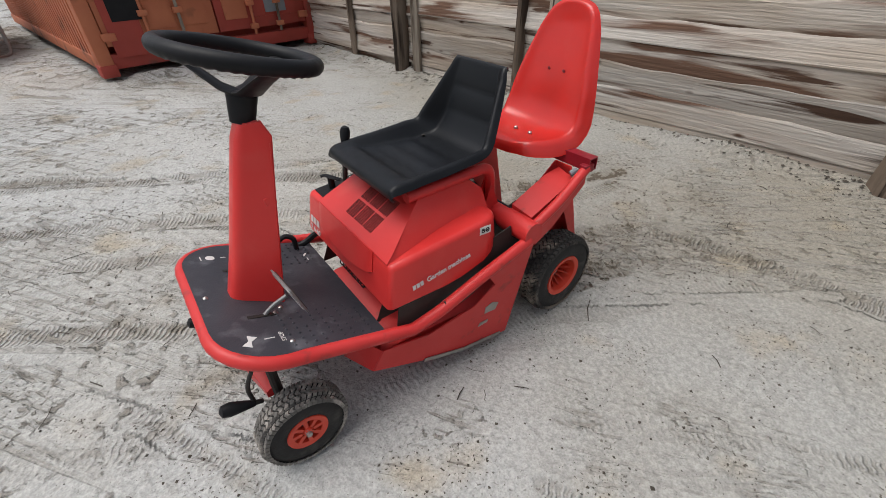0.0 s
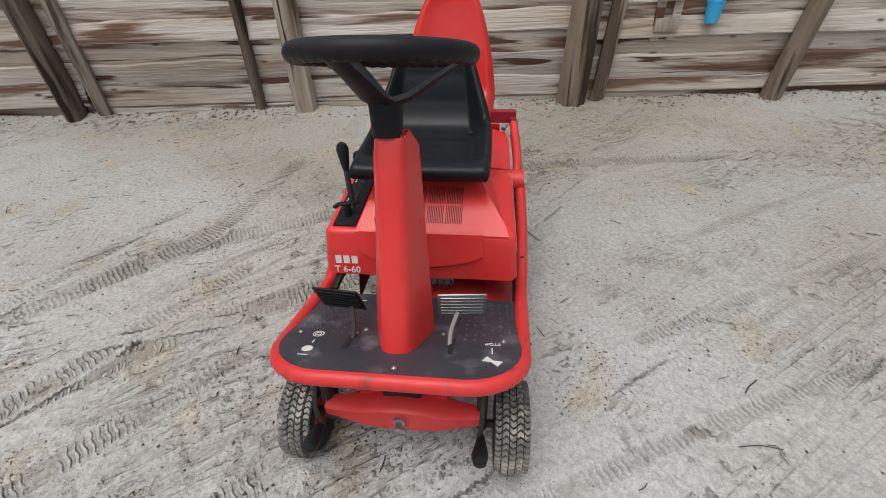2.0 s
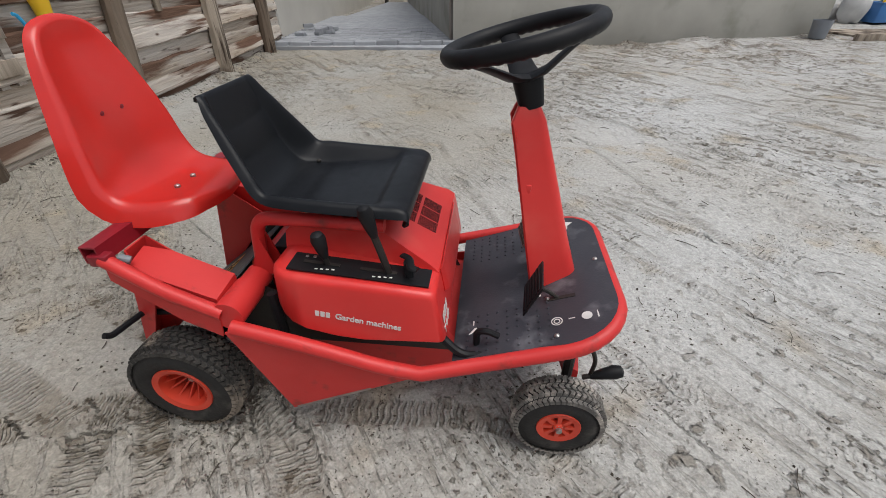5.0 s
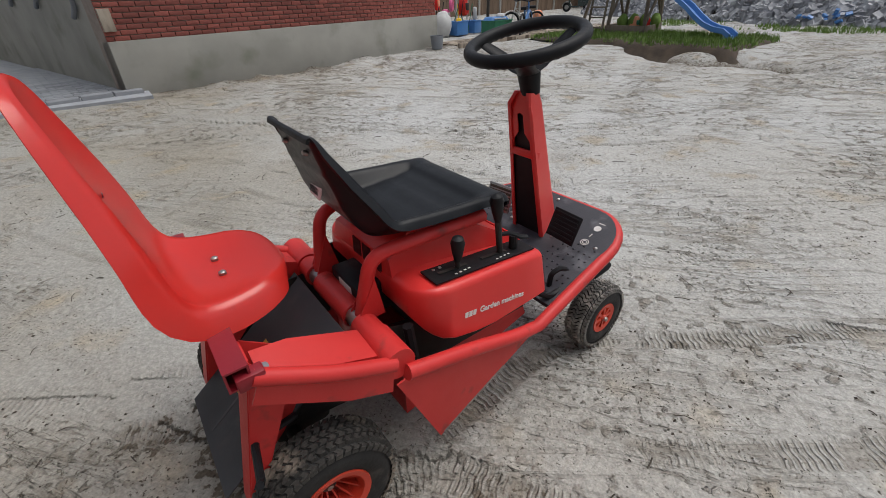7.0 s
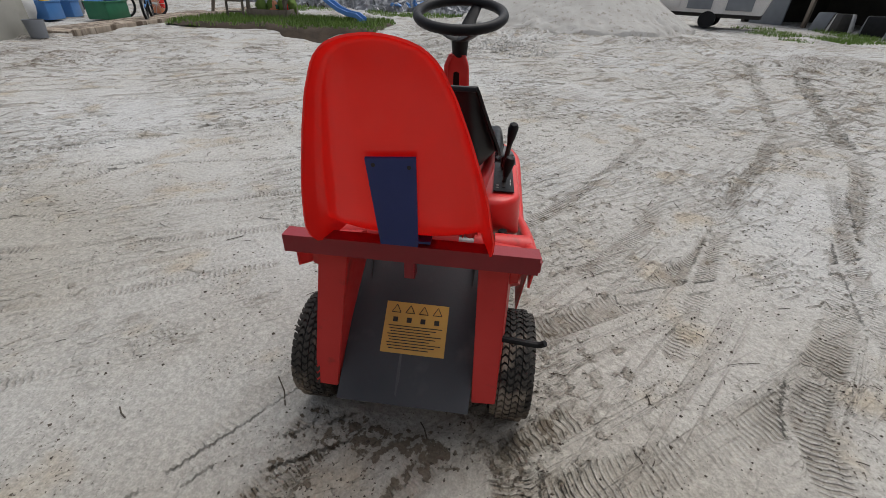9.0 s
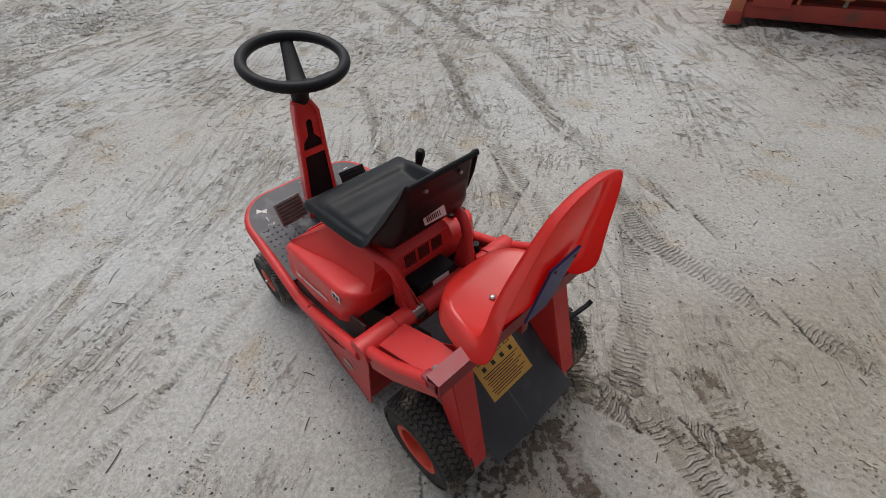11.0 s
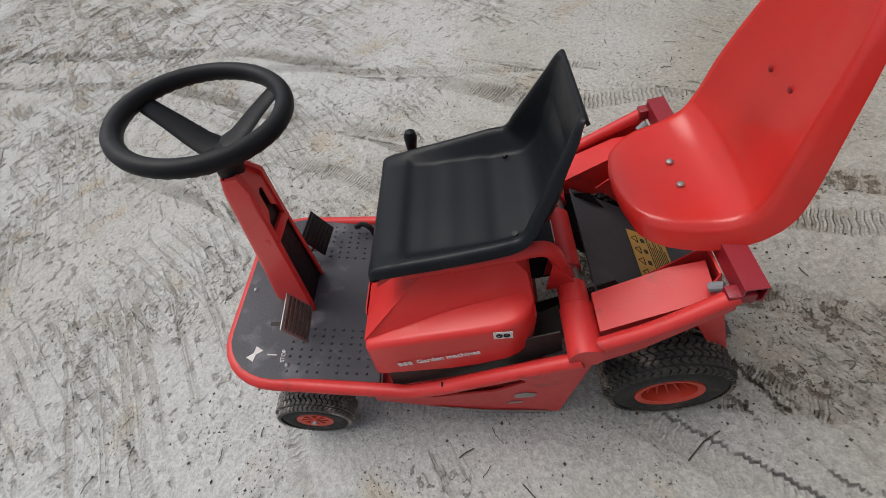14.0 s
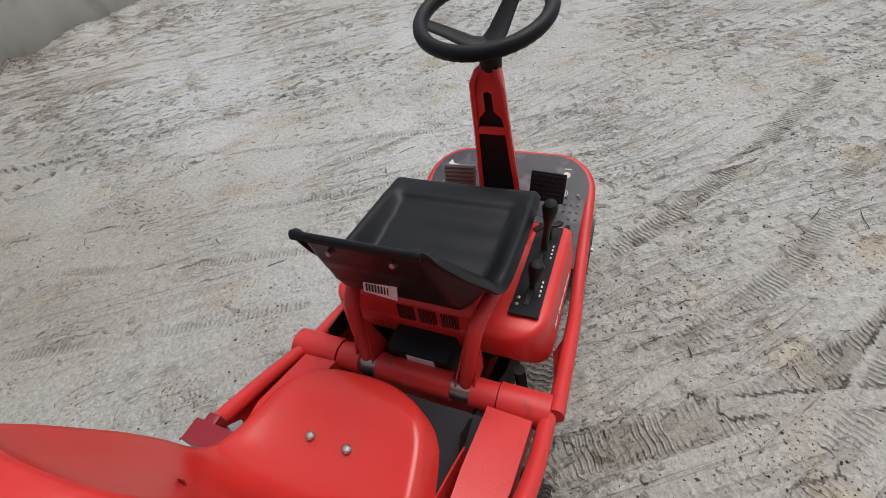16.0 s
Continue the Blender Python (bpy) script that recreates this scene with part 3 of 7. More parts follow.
def ground_shape(x, y):
    """Height, darkening by damp and relief, and the tread prints: length run, offset and strength."""
    run, off, pressed = np.zeros(x.shape), np.zeros(x.shape), np.zeros(x.shape)
    clod = smooth_noise(x, y, 0.028, 3)
    patch = np.clip(smooth_noise(x, y, 0.5, 9) * 2.6 + 0.35 + smooth_noise(x, y, 0.16, 10) * 1.4, 0, 1)
    h = 0.012 * smooth_noise(x, y, 0.55, 1) + 0.008 * smooth_noise(x, y, 0.17, 2) + 0.004 * smooth_noise(x, y, 0.06, 6)
    h = h + patch * (np.clip(clod - 0.16, 0, 1) * 0.05 + 0.004 * smooth_noise(x, y, 0.02, 8)) + 0.0025 * smooth_noise(x, y, 0.014, 7)
    r = np.hypot(x - 0.5, y)
    h = h + np.clip((r - 2.5) / 6, 0, 1) * (0.08 * smooth_noise(x, y, 1.6, 4) + 0.09 * smooth_noise(x, y, 0.45, 5) * np.clip(smooth_noise(x, y, 2.2, 16) * 3 + 0.5, 0, 1))
    # damp patches, and clods darkened too: relief shade put into the colour
    darkened = np.clip(smooth_noise(x, y, 0.8, 11) - 0.1, 0, 1) * 0.3 * patch + patch * np.clip(clod - 0.24, 0, 0.2) * 3.0 * np.clip(smooth_noise(x, y, 0.3, 15) * 3 + 0.4, 0, 1)
    for line, w, dep, lug, wet in TRACKS:
        lo, hi = np.min(line, 0) - 0.2, np.max(line, 0) + 0.2
        k = np.nonzero((x > lo[0]) & (x < hi[0]) & (y > lo[1]) & (y < hi[1]))
        d, s = along(x[k], y[k], line)
        inside = np.clip((w - np.abs(d)) / 0.012, 0, 1)
        fade = np.clip(smooth_noise(x[k], y[k], 0.3, 12) * 1.6 + 0.85, 0.15 if wet < 0.7 else 0.75, 1)
        zig = (np.sin(6.0 * d / w) + 1) * 0.1
        tread = np.sin(2 * np.pi * (s / 0.021 + zig * 1.1)) * lug * 0.16
        on = np.abs(d) < w + 0.02
        q = tuple(a[on] for a in k)
        run[q], off[q] = s[on], (d / w)[on]
        pressed[q] = (inside * fade * min(lug / 0.006, 1.2))[on]
        lip = np.exp(-((np.abs(d) - w - 0.012) / 0.012) ** 2) * dep * 0.5
        h[k] = h[k] * (1 - 0.6 * inside * fade) + fade * (inside * (tread - dep) + lip)
        darkened[k] = np.maximum(darkened[k], inside * fade * wet * np.clip(0.75 + smooth_noise(x[k], y[k], 0.05, 14) * 1.4, 0, 1))
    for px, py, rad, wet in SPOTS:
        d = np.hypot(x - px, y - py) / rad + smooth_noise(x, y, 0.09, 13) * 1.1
        darkened = np.maximum(darkened, np.clip(1.3 - d, 0, 1) * wet)
    for px, py, turn in PRINTS:
        c, s = math.cos(radians(turn)), math.sin(radians(turn))
        k = np.nonzero((np.abs(x - px) < 0.25) & (np.abs(y - py) < 0.25))
        u, v = (x[k] - px) * c + (y[k] - py) * s, -(x[k] - px) * s + (y[k] - py) * c
        sole = np.clip((1 - np.hypot(u / 0.125, v / (0.04 + 0.008 * np.sign(u)))) * 3, 0, 1)
        bars = np.clip(np.sin(u * 2 * np.pi / 0.028 + np.abs(v) * 60) * 2, -1, 1)
        h[k] = h[k] + sole * (bars * 0.0035 - 0.002)
        darkened[k] = np.maximum(darkened[k], sole * 0.06)
    darkened = np.maximum(darkened, 0.5 * np.exp(-(((x + 1.15) / 0.9) ** 2 + ((y - 0.05) / 1.3) ** 2)) * np.clip(0.62 + smooth_noise(x, y, 0.35, 19) * 1.6 + smooth_noise(x, y, 0.05, 20) * 1.2, 0, 1))
    # brown streaks and lumps farther out; the shade of small bumps is in the colour
    far = np.clip((r - 3.0) / 3.0, 0, 1) * np.clip((45 - r) / 10, 0, 1)
    u, v = 0.75 * x - 0.66 * y, 0.66 * x + 0.75 * y
    lump = smooth_noise(u, v * 0.5, 0.22, 31) + 0.6 * smooth_noise(x, y, 0.1, 32)
    zone = np.clip(smooth_noise(u * 0.6, v, 1.1, 33) * 3.2 + 0.25, 0, 1)
    darkened = np.maximum(darkened, far * zone * np.clip(lump * 2.4 - 0.2, 0, 0.75))
    h = h + far * zone * np.clip(lump, -0.1, 1) * 0.07
    # dug pit before the grass bank, low ridges of spoil, and litter along the house
    pit = np.exp(-(((x - 9.27 - 0.7 * smooth_noise(x, y, 0.7, 34)) / 0.5) ** 2 + ((y - 3.1) / 2.0) ** 4))
    rough = smooth_noise(x, y, 0.28, 35) + 0.6 * smooth_noise(x, y, 0.12, 36)
    h = h - pit * (0.3 + 0.2 * rough)
    darkened = np.maximum(darkened, np.clip(pit * 1.7 + rough * 0.7 - 0.35, 0, 1) * np.clip(pit * 6, 0, 1))
    for cx_, cy_, sx, sy, hh in ((11.2, -0.6, 1.3, 1.3, 0.16), (11.4, -4.8, 0.9, 2.0, 0.1), (8.5, -6.4, 1.0, 1.4, 0.12), (5.5, 8.6, 2.6, 0.35, 0.03)):
        spoil = np.exp(-(((x - cx_) / sx) ** 2 + ((y - cy_) / sy) ** 2))
        h = h + spoil * hh * (0.7 + 1.5 * rough)
        darkened = np.maximum(darkened, spoil * np.clip(0.3 + rough, 0, 0.7))
    wall_d = np.abs(-0.25 * (x - 0.14) + 0.968 * (y - 6.93))
    by_wall = np.exp(-(wall_d / 0.45) ** 2) * np.clip((x - 0.1) / 0.3, 0, 1) * np.clip((9 - x) / 1, 0, 1)
    darkened = np.maximum(darkened, by_wall * np.clip(0.45 + 1.3 * smooth_noise(x, y, 0.3, 37) + rough * 0.5, 0, 0.8))
    # loose sand banked against the fence and the container doors
    d = x - (-2.22 - 0.12 * y)
    h = h + np.exp(-((d - 0.07) / 0.09) ** 2) * (0.045 + 0.05 * smooth_noise(x, y, 0.35, 43) + 0.02 * rough) * np.clip((7 - np.abs(y)) / 1, 0, 1)
    d = 0.170 * (x - 1.2) - 0.985 * (y + 5.22)
    h = h + np.exp(-((d + 0.14) / 0.16) ** 2) * (0.07 + 0.06 * rough) * np.clip((1.05 - x) / 0.2, 0, 1) * np.clip((x + 1.5) / 0.2, 0, 1)
    # paler, greyer sand away from the fence, darker and browner towards it
    k = np.clip((-x + 0.3 * y + 1.65 + 1.1 * smooth_noise(x, y, 1.3, 41) + 0.5 * smooth_noise(x, y, 0.4, 42)) / 2.2, 0, 1)
    return h, darkened, run, off, pressed, k * k * (3 - 2 * k)


def axis_steps(lo, hi, core_lo, core_hi, fine, grow=1.09):
    core = list(np.arange(core_lo, core_hi, fine))
    left, right, s = [], [], fine
    v = core_lo
    while v > lo:
        s *= grow if s < 0.4 else 1.3
        v -= s
        left.append(v)
    v, s = core[-1], fine
    while v < hi:
        s *= grow if s < 0.4 else 1.3
        v += s
        right.append(v)
    return np.array(left[::-1] + core + right)


gx, gy = axis_steps(-400, 400, -1.1, 2.6, 0.0105, 1.022), axis_steps(-400, 400, -1.9, 1.7, 0.0105, 1.022)
GX, GY = np.meshgrid(gx, gy, indexing="ij")
GZ, *fields = ground_shape(GX, GY)
rows_n, cols_n = GX.shape
gi, gj = np.meshgrid(np.arange(rows_n - 1), np.arange(cols_n - 1), indexing="ij")
first = (gi * cols_n + gj).ravel()
me = bpy.data.meshes.new("ground")
me.from_pydata(np.stack([GX.ravel(), GY.ravel(), GZ.ravel()], 1).tolist(), [], np.stack([first, first + cols_n, first + cols_n + 1, first + 1], 1).tolist())
me.shade_smooth()
for key, field in zip(("darkened", "run", "off", "print", "yard_tone"), fields):
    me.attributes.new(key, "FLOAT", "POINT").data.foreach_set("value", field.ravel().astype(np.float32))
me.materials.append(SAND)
tagged(new("ground", me), "pale trodden sand with damp patches and tyre marks", "ground", kind="structure")

# crumbs of soil and broken twigs lying about
rnd = np.random.RandomState(4)
cx, cy = rnd.uniform(-2.0, 4.5, 46000), rnd.uniform(-3.2, 3.4, 46000)
keep = (smooth_noise(cx, cy, 0.45, 21) + 0.8 * smooth_noise(cx, cy, 0.12, 22) + rnd.uniform(-0.35, 0.35, 46000) > 0.24) | ((np.hypot(cx + 0.25, cy) < 0.5) & (rnd.rand(46000) < 0.6)) | ((np.hypot(cx + 0.75, cy + 0.1) < 0.8) & (rnd.rand(46000) < 0.35))
cx, cy = cx[keep], cy[keep]
cz = ground_shape(cx, cy)[0]
octa = np.array([(1, 0, 0), (-1, 0, 0), (0, 1, 0), (0, -1, 0), (0, 0, 0.8), (0, 0, -0.4)])
tris = np.array([(0, 2, 4), (2, 1, 4), (1, 3, 4), (3, 0, 4), (2, 0, 5), (1, 2, 5), (3, 1, 5), (0, 3, 5)])
size = 0.0013 + 0.0055 * rnd.rand(len(cx)) ** 5
vs = (octa[None] * size[:, None, None] * (1 + 0.5 * rnd.uniform(-1, 1, (len(cx), 6, 3))) + np.stack([cx, cy, cz + 0.001], 1)[:, None]).reshape(-1, 3)
me = bpy.data.meshes.new("soil_crumbs")
me.from_pydata(vs.tolist(), [], (tris[None] + 6 * np.arange(len(cx))[:, None, None]).reshape(-1, 3).tolist())
me.materials.append(CRUMB)
tagged(new("soil_crumbs", me), "dark crumbs of soil and bark scattered over the sand", "debris", kind="stuff")
# bark, leaf litter and sand clods gathered along the foot of the fence and the house
lr = np.random.RandomState(14)
ly = lr.uniform(-7.5, 6.8, 2600)
lx = -2.22 - 0.12 * ly + 0.06 + 0.22 * lr.rand(2600) ** 2
wx = lr.uniform(0.3, 7.4, 1200)
wy = 6.93 + (wx - 0.14) * 0.2586 - 0.03 - 0.4 * lr.rand(1200) ** 2
lx, ly = np.concatenate([lx, wx]), np.concatenate([ly, wy])
thick = smooth_noise(lx, ly, 0.35, 24) + 0.5 * lr.rand(len(lx)) > 0.15
lx, ly = lx[thick], ly[thick]
ls = 0.003 + 0.012 * lr.rand(len(lx)) ** 3
lv = (octa[None] * ls[:, None, None] * np.array([1.4, 1, 0.6]) * (1 + 0.5 * lr.uniform(-1, 1, (len(lx), 6, 3))) + np.stack([lx, ly, ground_shape(lx, ly)[0] + 0.003], 1)[:, None]).reshape(-1, 3)
me = bpy.data.meshes.new("leaf_litter")
me.from_pydata(lv.tolist(), [], (tris[None] + 6 * np.arange(len(lx))[:, None, None]).reshape(-1, 3).tolist())
me.materials.append(CRUMB)
tagged(new("leaf_litter", me), "dark bark chips and leaf litter along the fence and wall foot", "litter", kind="stuff")
tw = bmesh.new()
rt = random.Random(8)
tx, ty = rnd.uniform(-1.9, 3.6, 420), rnd.uniform(-2.6, 2.8, 420)
tz = ground_shape(tx, ty)[0]
for k, (x, y, z) in enumerate(zip(tx.tolist(), ty.tolist(), tz.tolist())):
    a = rt.uniform(0, math.pi)
    ll = rt.uniform(0.008, 0.03) * (2.2 if k % 9 == 0 else 1)
    c, s = math.cos(a) * ll, math.sin(a) * ll
    tube([(x - c, y - s, z + 0.004), (x + rt.uniform(-0.3, 0.3) * s, y + rt.uniform(-0.3, 0.3) * c, z + 0.006), (x + c, y + s, z + 0.004)], rt.uniform(0.001, 0.0022), 4, tw)
solid("broken_twigs", tw, CRUMB, "short dark broken twigs and stalks lying on the sand", "twigs", kind="stuff")


# ---- timber fence: wavy horizontal boards behind posts ----
fence = thing("wall_fence", "weathered fence of wavy-edged grey-brown boards behind timber posts", "fence", kind="structure")
rng = random.Random(5)


def board_mesh(length, height, seed, over):
    """A sawn board with a wavy waney upper edge; some stand proud over the board below."""
    b = bmesh.new()
    r = random.Random(seed)
    n = int(length / 0.09)
    ph, ph2, ph3 = r.uniform(0, 9), r.uniform(0, 9), r.uniform(0, 9)
    lean, wane = r.uniform(-0.004, 0.008), r.uniform(0.004, 0.016)
    rings = []
    for k in range(n + 1):
        u = -length / 2 + length * k / n
        top = height / 2 + wane * math.sin(u * 1.9 + ph) + 0.005 * math.sin(u * 5.3 + ph2) + 0.004 * math.sin(u * 11 + ph3) + r.uniform(-0.0025, 0.0025)
        out = 0.005 * math.sin(u * 1.3 + ph)
        low = -height / 2 - (0.03 if over < 0.03 else 0.002) + 0.004 * math.sin(u * 3.1 + ph3)
        rings.append([b.verts.new(p) for p in ((-0.02, u, low), (over + lean + out, u, low), (over + 0.005 + lean + out, u, low + 0.01), ((over + 0.033) / 2 + lean + out, u, 0), (0.033 + out, u, top - 0.014), (0.024 + out, u, top), (-0.02, u, top + 0.004))])
    for q, w in zip(rings, rings[1:]):
        for k in range(7):
            b.faces.new((q[k], q[(k + 1) % 7], w[(k + 1) % 7], w[k]))
    b.faces.new(rings[0])
    b.faces.new(rings[-1][::-1])
    return to_mesh("plank", b, WOOD, 28)


tilt = math.degrees(math.atan(0.12))
for y0, y1 in ((-8.6, -6.2), (-6.2, -3.38), (-3.38, 1.02), (1.02, 4.6), (4.6, 7.2)):
    z, row = -0.04, 0
    while z < 2.15:
        hgt = rng.choice((0.125, 0.145, 0.16, 0.175, 0.19))
        length = (y1 - y0) / math.cos(radians(tilt)) - rng.uniform(0.004, 0.03)
        ob = new("plank", board_mesh(length, hgt, rng.randint(0, 9999), (0.006, 0.05, 0.012)[row % 3]))
        ob.parent = fence
        mid_y = (y0 + y1) / 2
        ob.matrix_basis = pose(fence_x(mid_y) + rng.uniform(-0.004, 0.004) - 0.0035 * (row % 2), mid_y, z + hgt / 2, rng.uniform(-0.25, 0.25), 0, tilt)
        z += hgt
        row += 1


def post_mesh(w, d, h, seed, lean=0.0):
    r = random.Random(seed)
    b = bmesh.new()
    rings = []
    seg = 14
    off = [r.uniform(0.82, 1.12) for _ in range(seg)]
    for k in range(9):
        z = -0.1 + (h + 0.1) * k / 8
        s = 1.08 - 0.12 * k / 8
        rings.append([b.verts.new((d * off[i] * s * math.cos(2 * math.pi * i / seg) * r.uniform(0.96, 1.04), lean * z + w * off[i] * s * math.sin(2 * math.pi * i / seg) * r.uniform(0.96, 1.04), z)) for i in range(seg)])
    for q, w_ in zip(rings, rings[1:]):
        for i in range(seg):
            b.faces.new((q[i], q[(i + 1) % seg], w_[(i + 1) % seg], w_[i]))
    b.faces.new(rings[0][::-1])
    b.faces.new(rings[-1])
    return b


for y, w, d, m, lean, seed in ((-6.35, 0.09, 0.08, LOG, 0.0, 1), (-6.1, 0.06, 0.05, SPLIT, 0.02, 2), (-4.55, 0.05, 0.04, LOG, 0.0, 3), (-3.5, 0.1, 0.09, LOG, -0.03, 4), (-3.28, 0.055, 0.045, SPLIT, -0.02, 5),
                               (-1.86, 0.045, 0.04, LOG, 0.02, 6), (-1.45, 0.1, 0.07, SPLIT, 0.0, 7), (0.92, 0.12, 0.09, LOG, 0.03, 8), (1.16, 0.06, 0.05, SPLIT, 0.06, 9), (2.72, 0.085, 0.08, LOG, 0.12, 10), (4.6, 0.09, 0.08, SPLIT, 0.02, 11), (6.3, 0.1, 0.09, LOG, 0.02, 12)):
    p = part("post", post_mesh(w, d, 2.2, seed, lean), m, fence)
    p.matrix_basis = pose(fence_x(y) + 0.02 + d, y, 0)

# ---- brick house with a cement plinth, and the paved passage beside it ----
wall_turn = 14.5
house = thing("wall_house", "brick house wall above a smooth grey cement plinth", "wall", (0.14, 6.93, 0), wall_turn, kind="structure")
house.scale = (0.92, 0.92, 0.92)
part("wall_core", box((7.75, 0.4, 3.4), (3.875, 0.24, 1.6)), MORTAR, house)
part("plinth", box((7.8, 0.3, 1.0), (3.9, 0.15, 0.28), bevel=0.008), PLINTH, house, "smooth grey-green cement plinth")
part("side_wall", box((0.3, 11, 3.4), (0.155, 5.9, 1.6)), PLINTH, house, "grey-green rendered side wall")
for k, (yy, zz) in enumerate(((0.7, 1.25), (2.6, 1.4), (4.4, 1.45))):
    part("pipe", tube(soften([(-0.04, yy, 3.2), (-0.04, yy, zz), (-0.04, yy + 0.25, zz - 0.15)], 0.1), 0.035), GREYPAINT, house)
part("box_on_wall", box((0.16, 0.06, 0.3), (0.08, -0.02, 1.06), bevel=0.01), SPLIT, house, "small pale box hung on the corner")
brick_lo = to_mesh("brick", box((0.208, 0.03, 0.062), bevel=0.004), BRICK)
joined = bmesh.new()
count = 0
for c in range(24):
    z = 0.815 + 0.0745 * c
    x = 0.0 if c % 2 else -0.11
    while x < 7.7:
        a, b2 = max(x, 0.004), min(x + 0.208, 7.75)
        if b2 - a > 0.03:
            if count < 300 and c < 13 and x < 5.2:
                ob = new("brick", brick_lo)
                ob.parent = house
                ob.matrix_basis = pose((a + b2) / 2, 0.028 + rng.uniform(-0.003, 0.003), z)
                ob.scale = ((b2 - a) / 0.208, 1, 1)
                count += 1
            else:
                box((b2 - a, 0.03, 0.062), ((a + b2) / 2, 0.028, z), bm=joined) if c < 16 else None
        x += 0.22
ob = part("bricks", joined, BRICK, house)
ob["kind"] = "stuff"

# passage
pave = thing("pavement", "grey concrete block paving in the passage beside the house", "pavement", (0.1, -0.66, 0.0), kind="structure")
part("bed", box((3.6, 10.5, 0.1), (-1.5, 12.4, 0.0)), PAVER, pave)
paver = to_mesh("paver", box((0.205, 0.1, 0.06), bevel=0.006), PAVER)
joined = bmesh.new()
count = 0
for j in range(44):
    for i in range(17):
        x, y = -3.1 + i * 0.21 + (0.105 if j % 2 else 0) - 0.012 * j, 7.55 + j * 0.105 * (1.0 if j < 20 else 1.0)
        y += 0.09 * (x + 3)
        if count < 300:
            ob = new("paver", paver)
            ob.parent = pave
            ob.matrix_basis = pose(x, y, 0.05 + rng.uniform(-0.003, 0.003), rng.uniform(-1, 1), rng.uniform(-1, 1), 5)
            count += 1
        else:
            box((0.205, 0.1, 0.06), (x, y, 0.05), (0, 0, 5), bm=joined)
ob = part("pavers", joined, PAVER, pave)
ob["kind"] = "stuff"
kerb = to_mesh("kerb_stone", box((0.36, 0.16, 0.2), bevel=0.015), PAVER)
for i in range(9):
    ob = new("kerb_stone", kerb)
    ob.parent = pave
    x = -2.95 + 0.375 * i
    ob.matrix_basis = pose(x, 7.28 + 0.085 * (x + 3), rng.uniform(-0.01, 0.015), rng.uniform(-2, 2), rng.uniform(-2, 2), 5 + rng.uniform(-3, 3))
solid("wall_passage", box((0.15, 11, 2.2), (-3.65, 12.8, 1.0), (0, 0, 5)), PALE, "pale concrete panel fence along the passage", "wall", kind="structure")
solid("wall_end", box((9, 0.3, 3.0), (-3.0, 19.0, 1.5)), PALE, "pale rendered wall closing the passage", "wall", kind="structure")
# ---- the ride-on mower ----
mower = thing("ride_on_mower", "small red ride-on mower with black seat and red bucket seat behind", "lawn mower", (0, 0.012, 0))


def deck_z(x):
    return 0.312 + (x - 0.78) * 0.37


def deck_outline(inset, n=7):
    """Half-round-cornered outline of the footboard."""
    xf, w, r = 1.188 - inset, 0.297 - inset, 0.135 - inset * 0.6
    pts = [(0.775, w - 0.0)]
    for k in range(n + 1):
        a = math.pi / 2 * k / n
        pts.append((xf - r + r * math.sin(a), w - r + r * math.cos(a)))
    return pts + [(x, -y) for x, y in pts[::-1]]


deck = part("footboard", slab([(x, y) for x, y in deck_outline(0.005)], 0.012, Matrix(((1, 0, 0, 0), (0, 1, 0, 0), (0.37, 0, 1, 0.312 - 0.78 * 0.37 - 0.006), (0, 0, 0, 1)))), DECK, mower, "scuffed dark grey footboard with rows of punched holes")
# frame rail round the footboard and back to the cross tube
rail = [(x, y, deck_z(x) - 0.0145) for x, y in deck_outline(0.0)]
side = lambda s: [(0.232, s * 0.325, 0.425), (0.44, s * 0.325, 0.372), (0.60, s * 0.322, 0.318), (0.70, s * 0.315, 0.295)]
path = soften(side(1), 0.09) + [Vector(p) for p in rail[1:-1]] + soften(side(-1)[::-1], 0.09)
part("frame_rail", tube(path, 0.0195, 14), RED_WORN, mower, "red-painted tubular frame rail, worn at the bends")
# punched grip holes with raised rims
holes = bmesh.new()
for s in (1, -1):
    for i in range(9):
        for j in range(7):
            if (i * 3 + j * 5) % 7 == 0:
                continue
            x, y = 0.81 + i * 0.026, s * (0.135 + j * 0.022)
            r0 = 0.0045
            b = bmesh.new()
            bmesh.ops.create_cone(b, cap_ends=True, segments=8, radius1=r0, radius2=r0 * 0.55, depth=0.004)
            bmesh.ops.transform(b, matrix=pose(x, y, deck_z(x) + 0.008, 0, -20.3, 0), verts=b.verts)
            merge(holes, b)
part("grip_studs", holes, DECK, deck, "raised punched grip studs")["kind"] = "stuff"
for x, y in ((1.16, 0.01), (1.02, 0.12), (1.0, 0.10), (1.02, -0.12), (1.0, -0.10), (1.02, 0.25), (1.03, -0.26)):
    part("screw", lathe([(0.0, 0.006), (0.004, 0.005), (0.007, 0.002), (0.007, -0.002)], 10, "Z"), STEEL, deck).matrix_basis = pose(x, y, deck_z(x) + 0.006, 0, -20.3, 0)
for s in (1, -1):
    part("pedal_slot", box((0.075, 0.012, 0.003), (1.055, s * 0.125, deck_z(1.055) + 0.0065), (0, -20.3, 0)), DARK, deck, "dark slot with red showing beneath")


def on_deck(name, bm, x, y, turn=0.0):
    ob = part(name, bm, WHITE, deck, "white printed sign")
    ob.matrix_basis = pose(x, y, deck_z(x) + 0.0068, 0, -20.3, 0) @ pose(0, 0, 0, 0, 0, turn)
    return ob


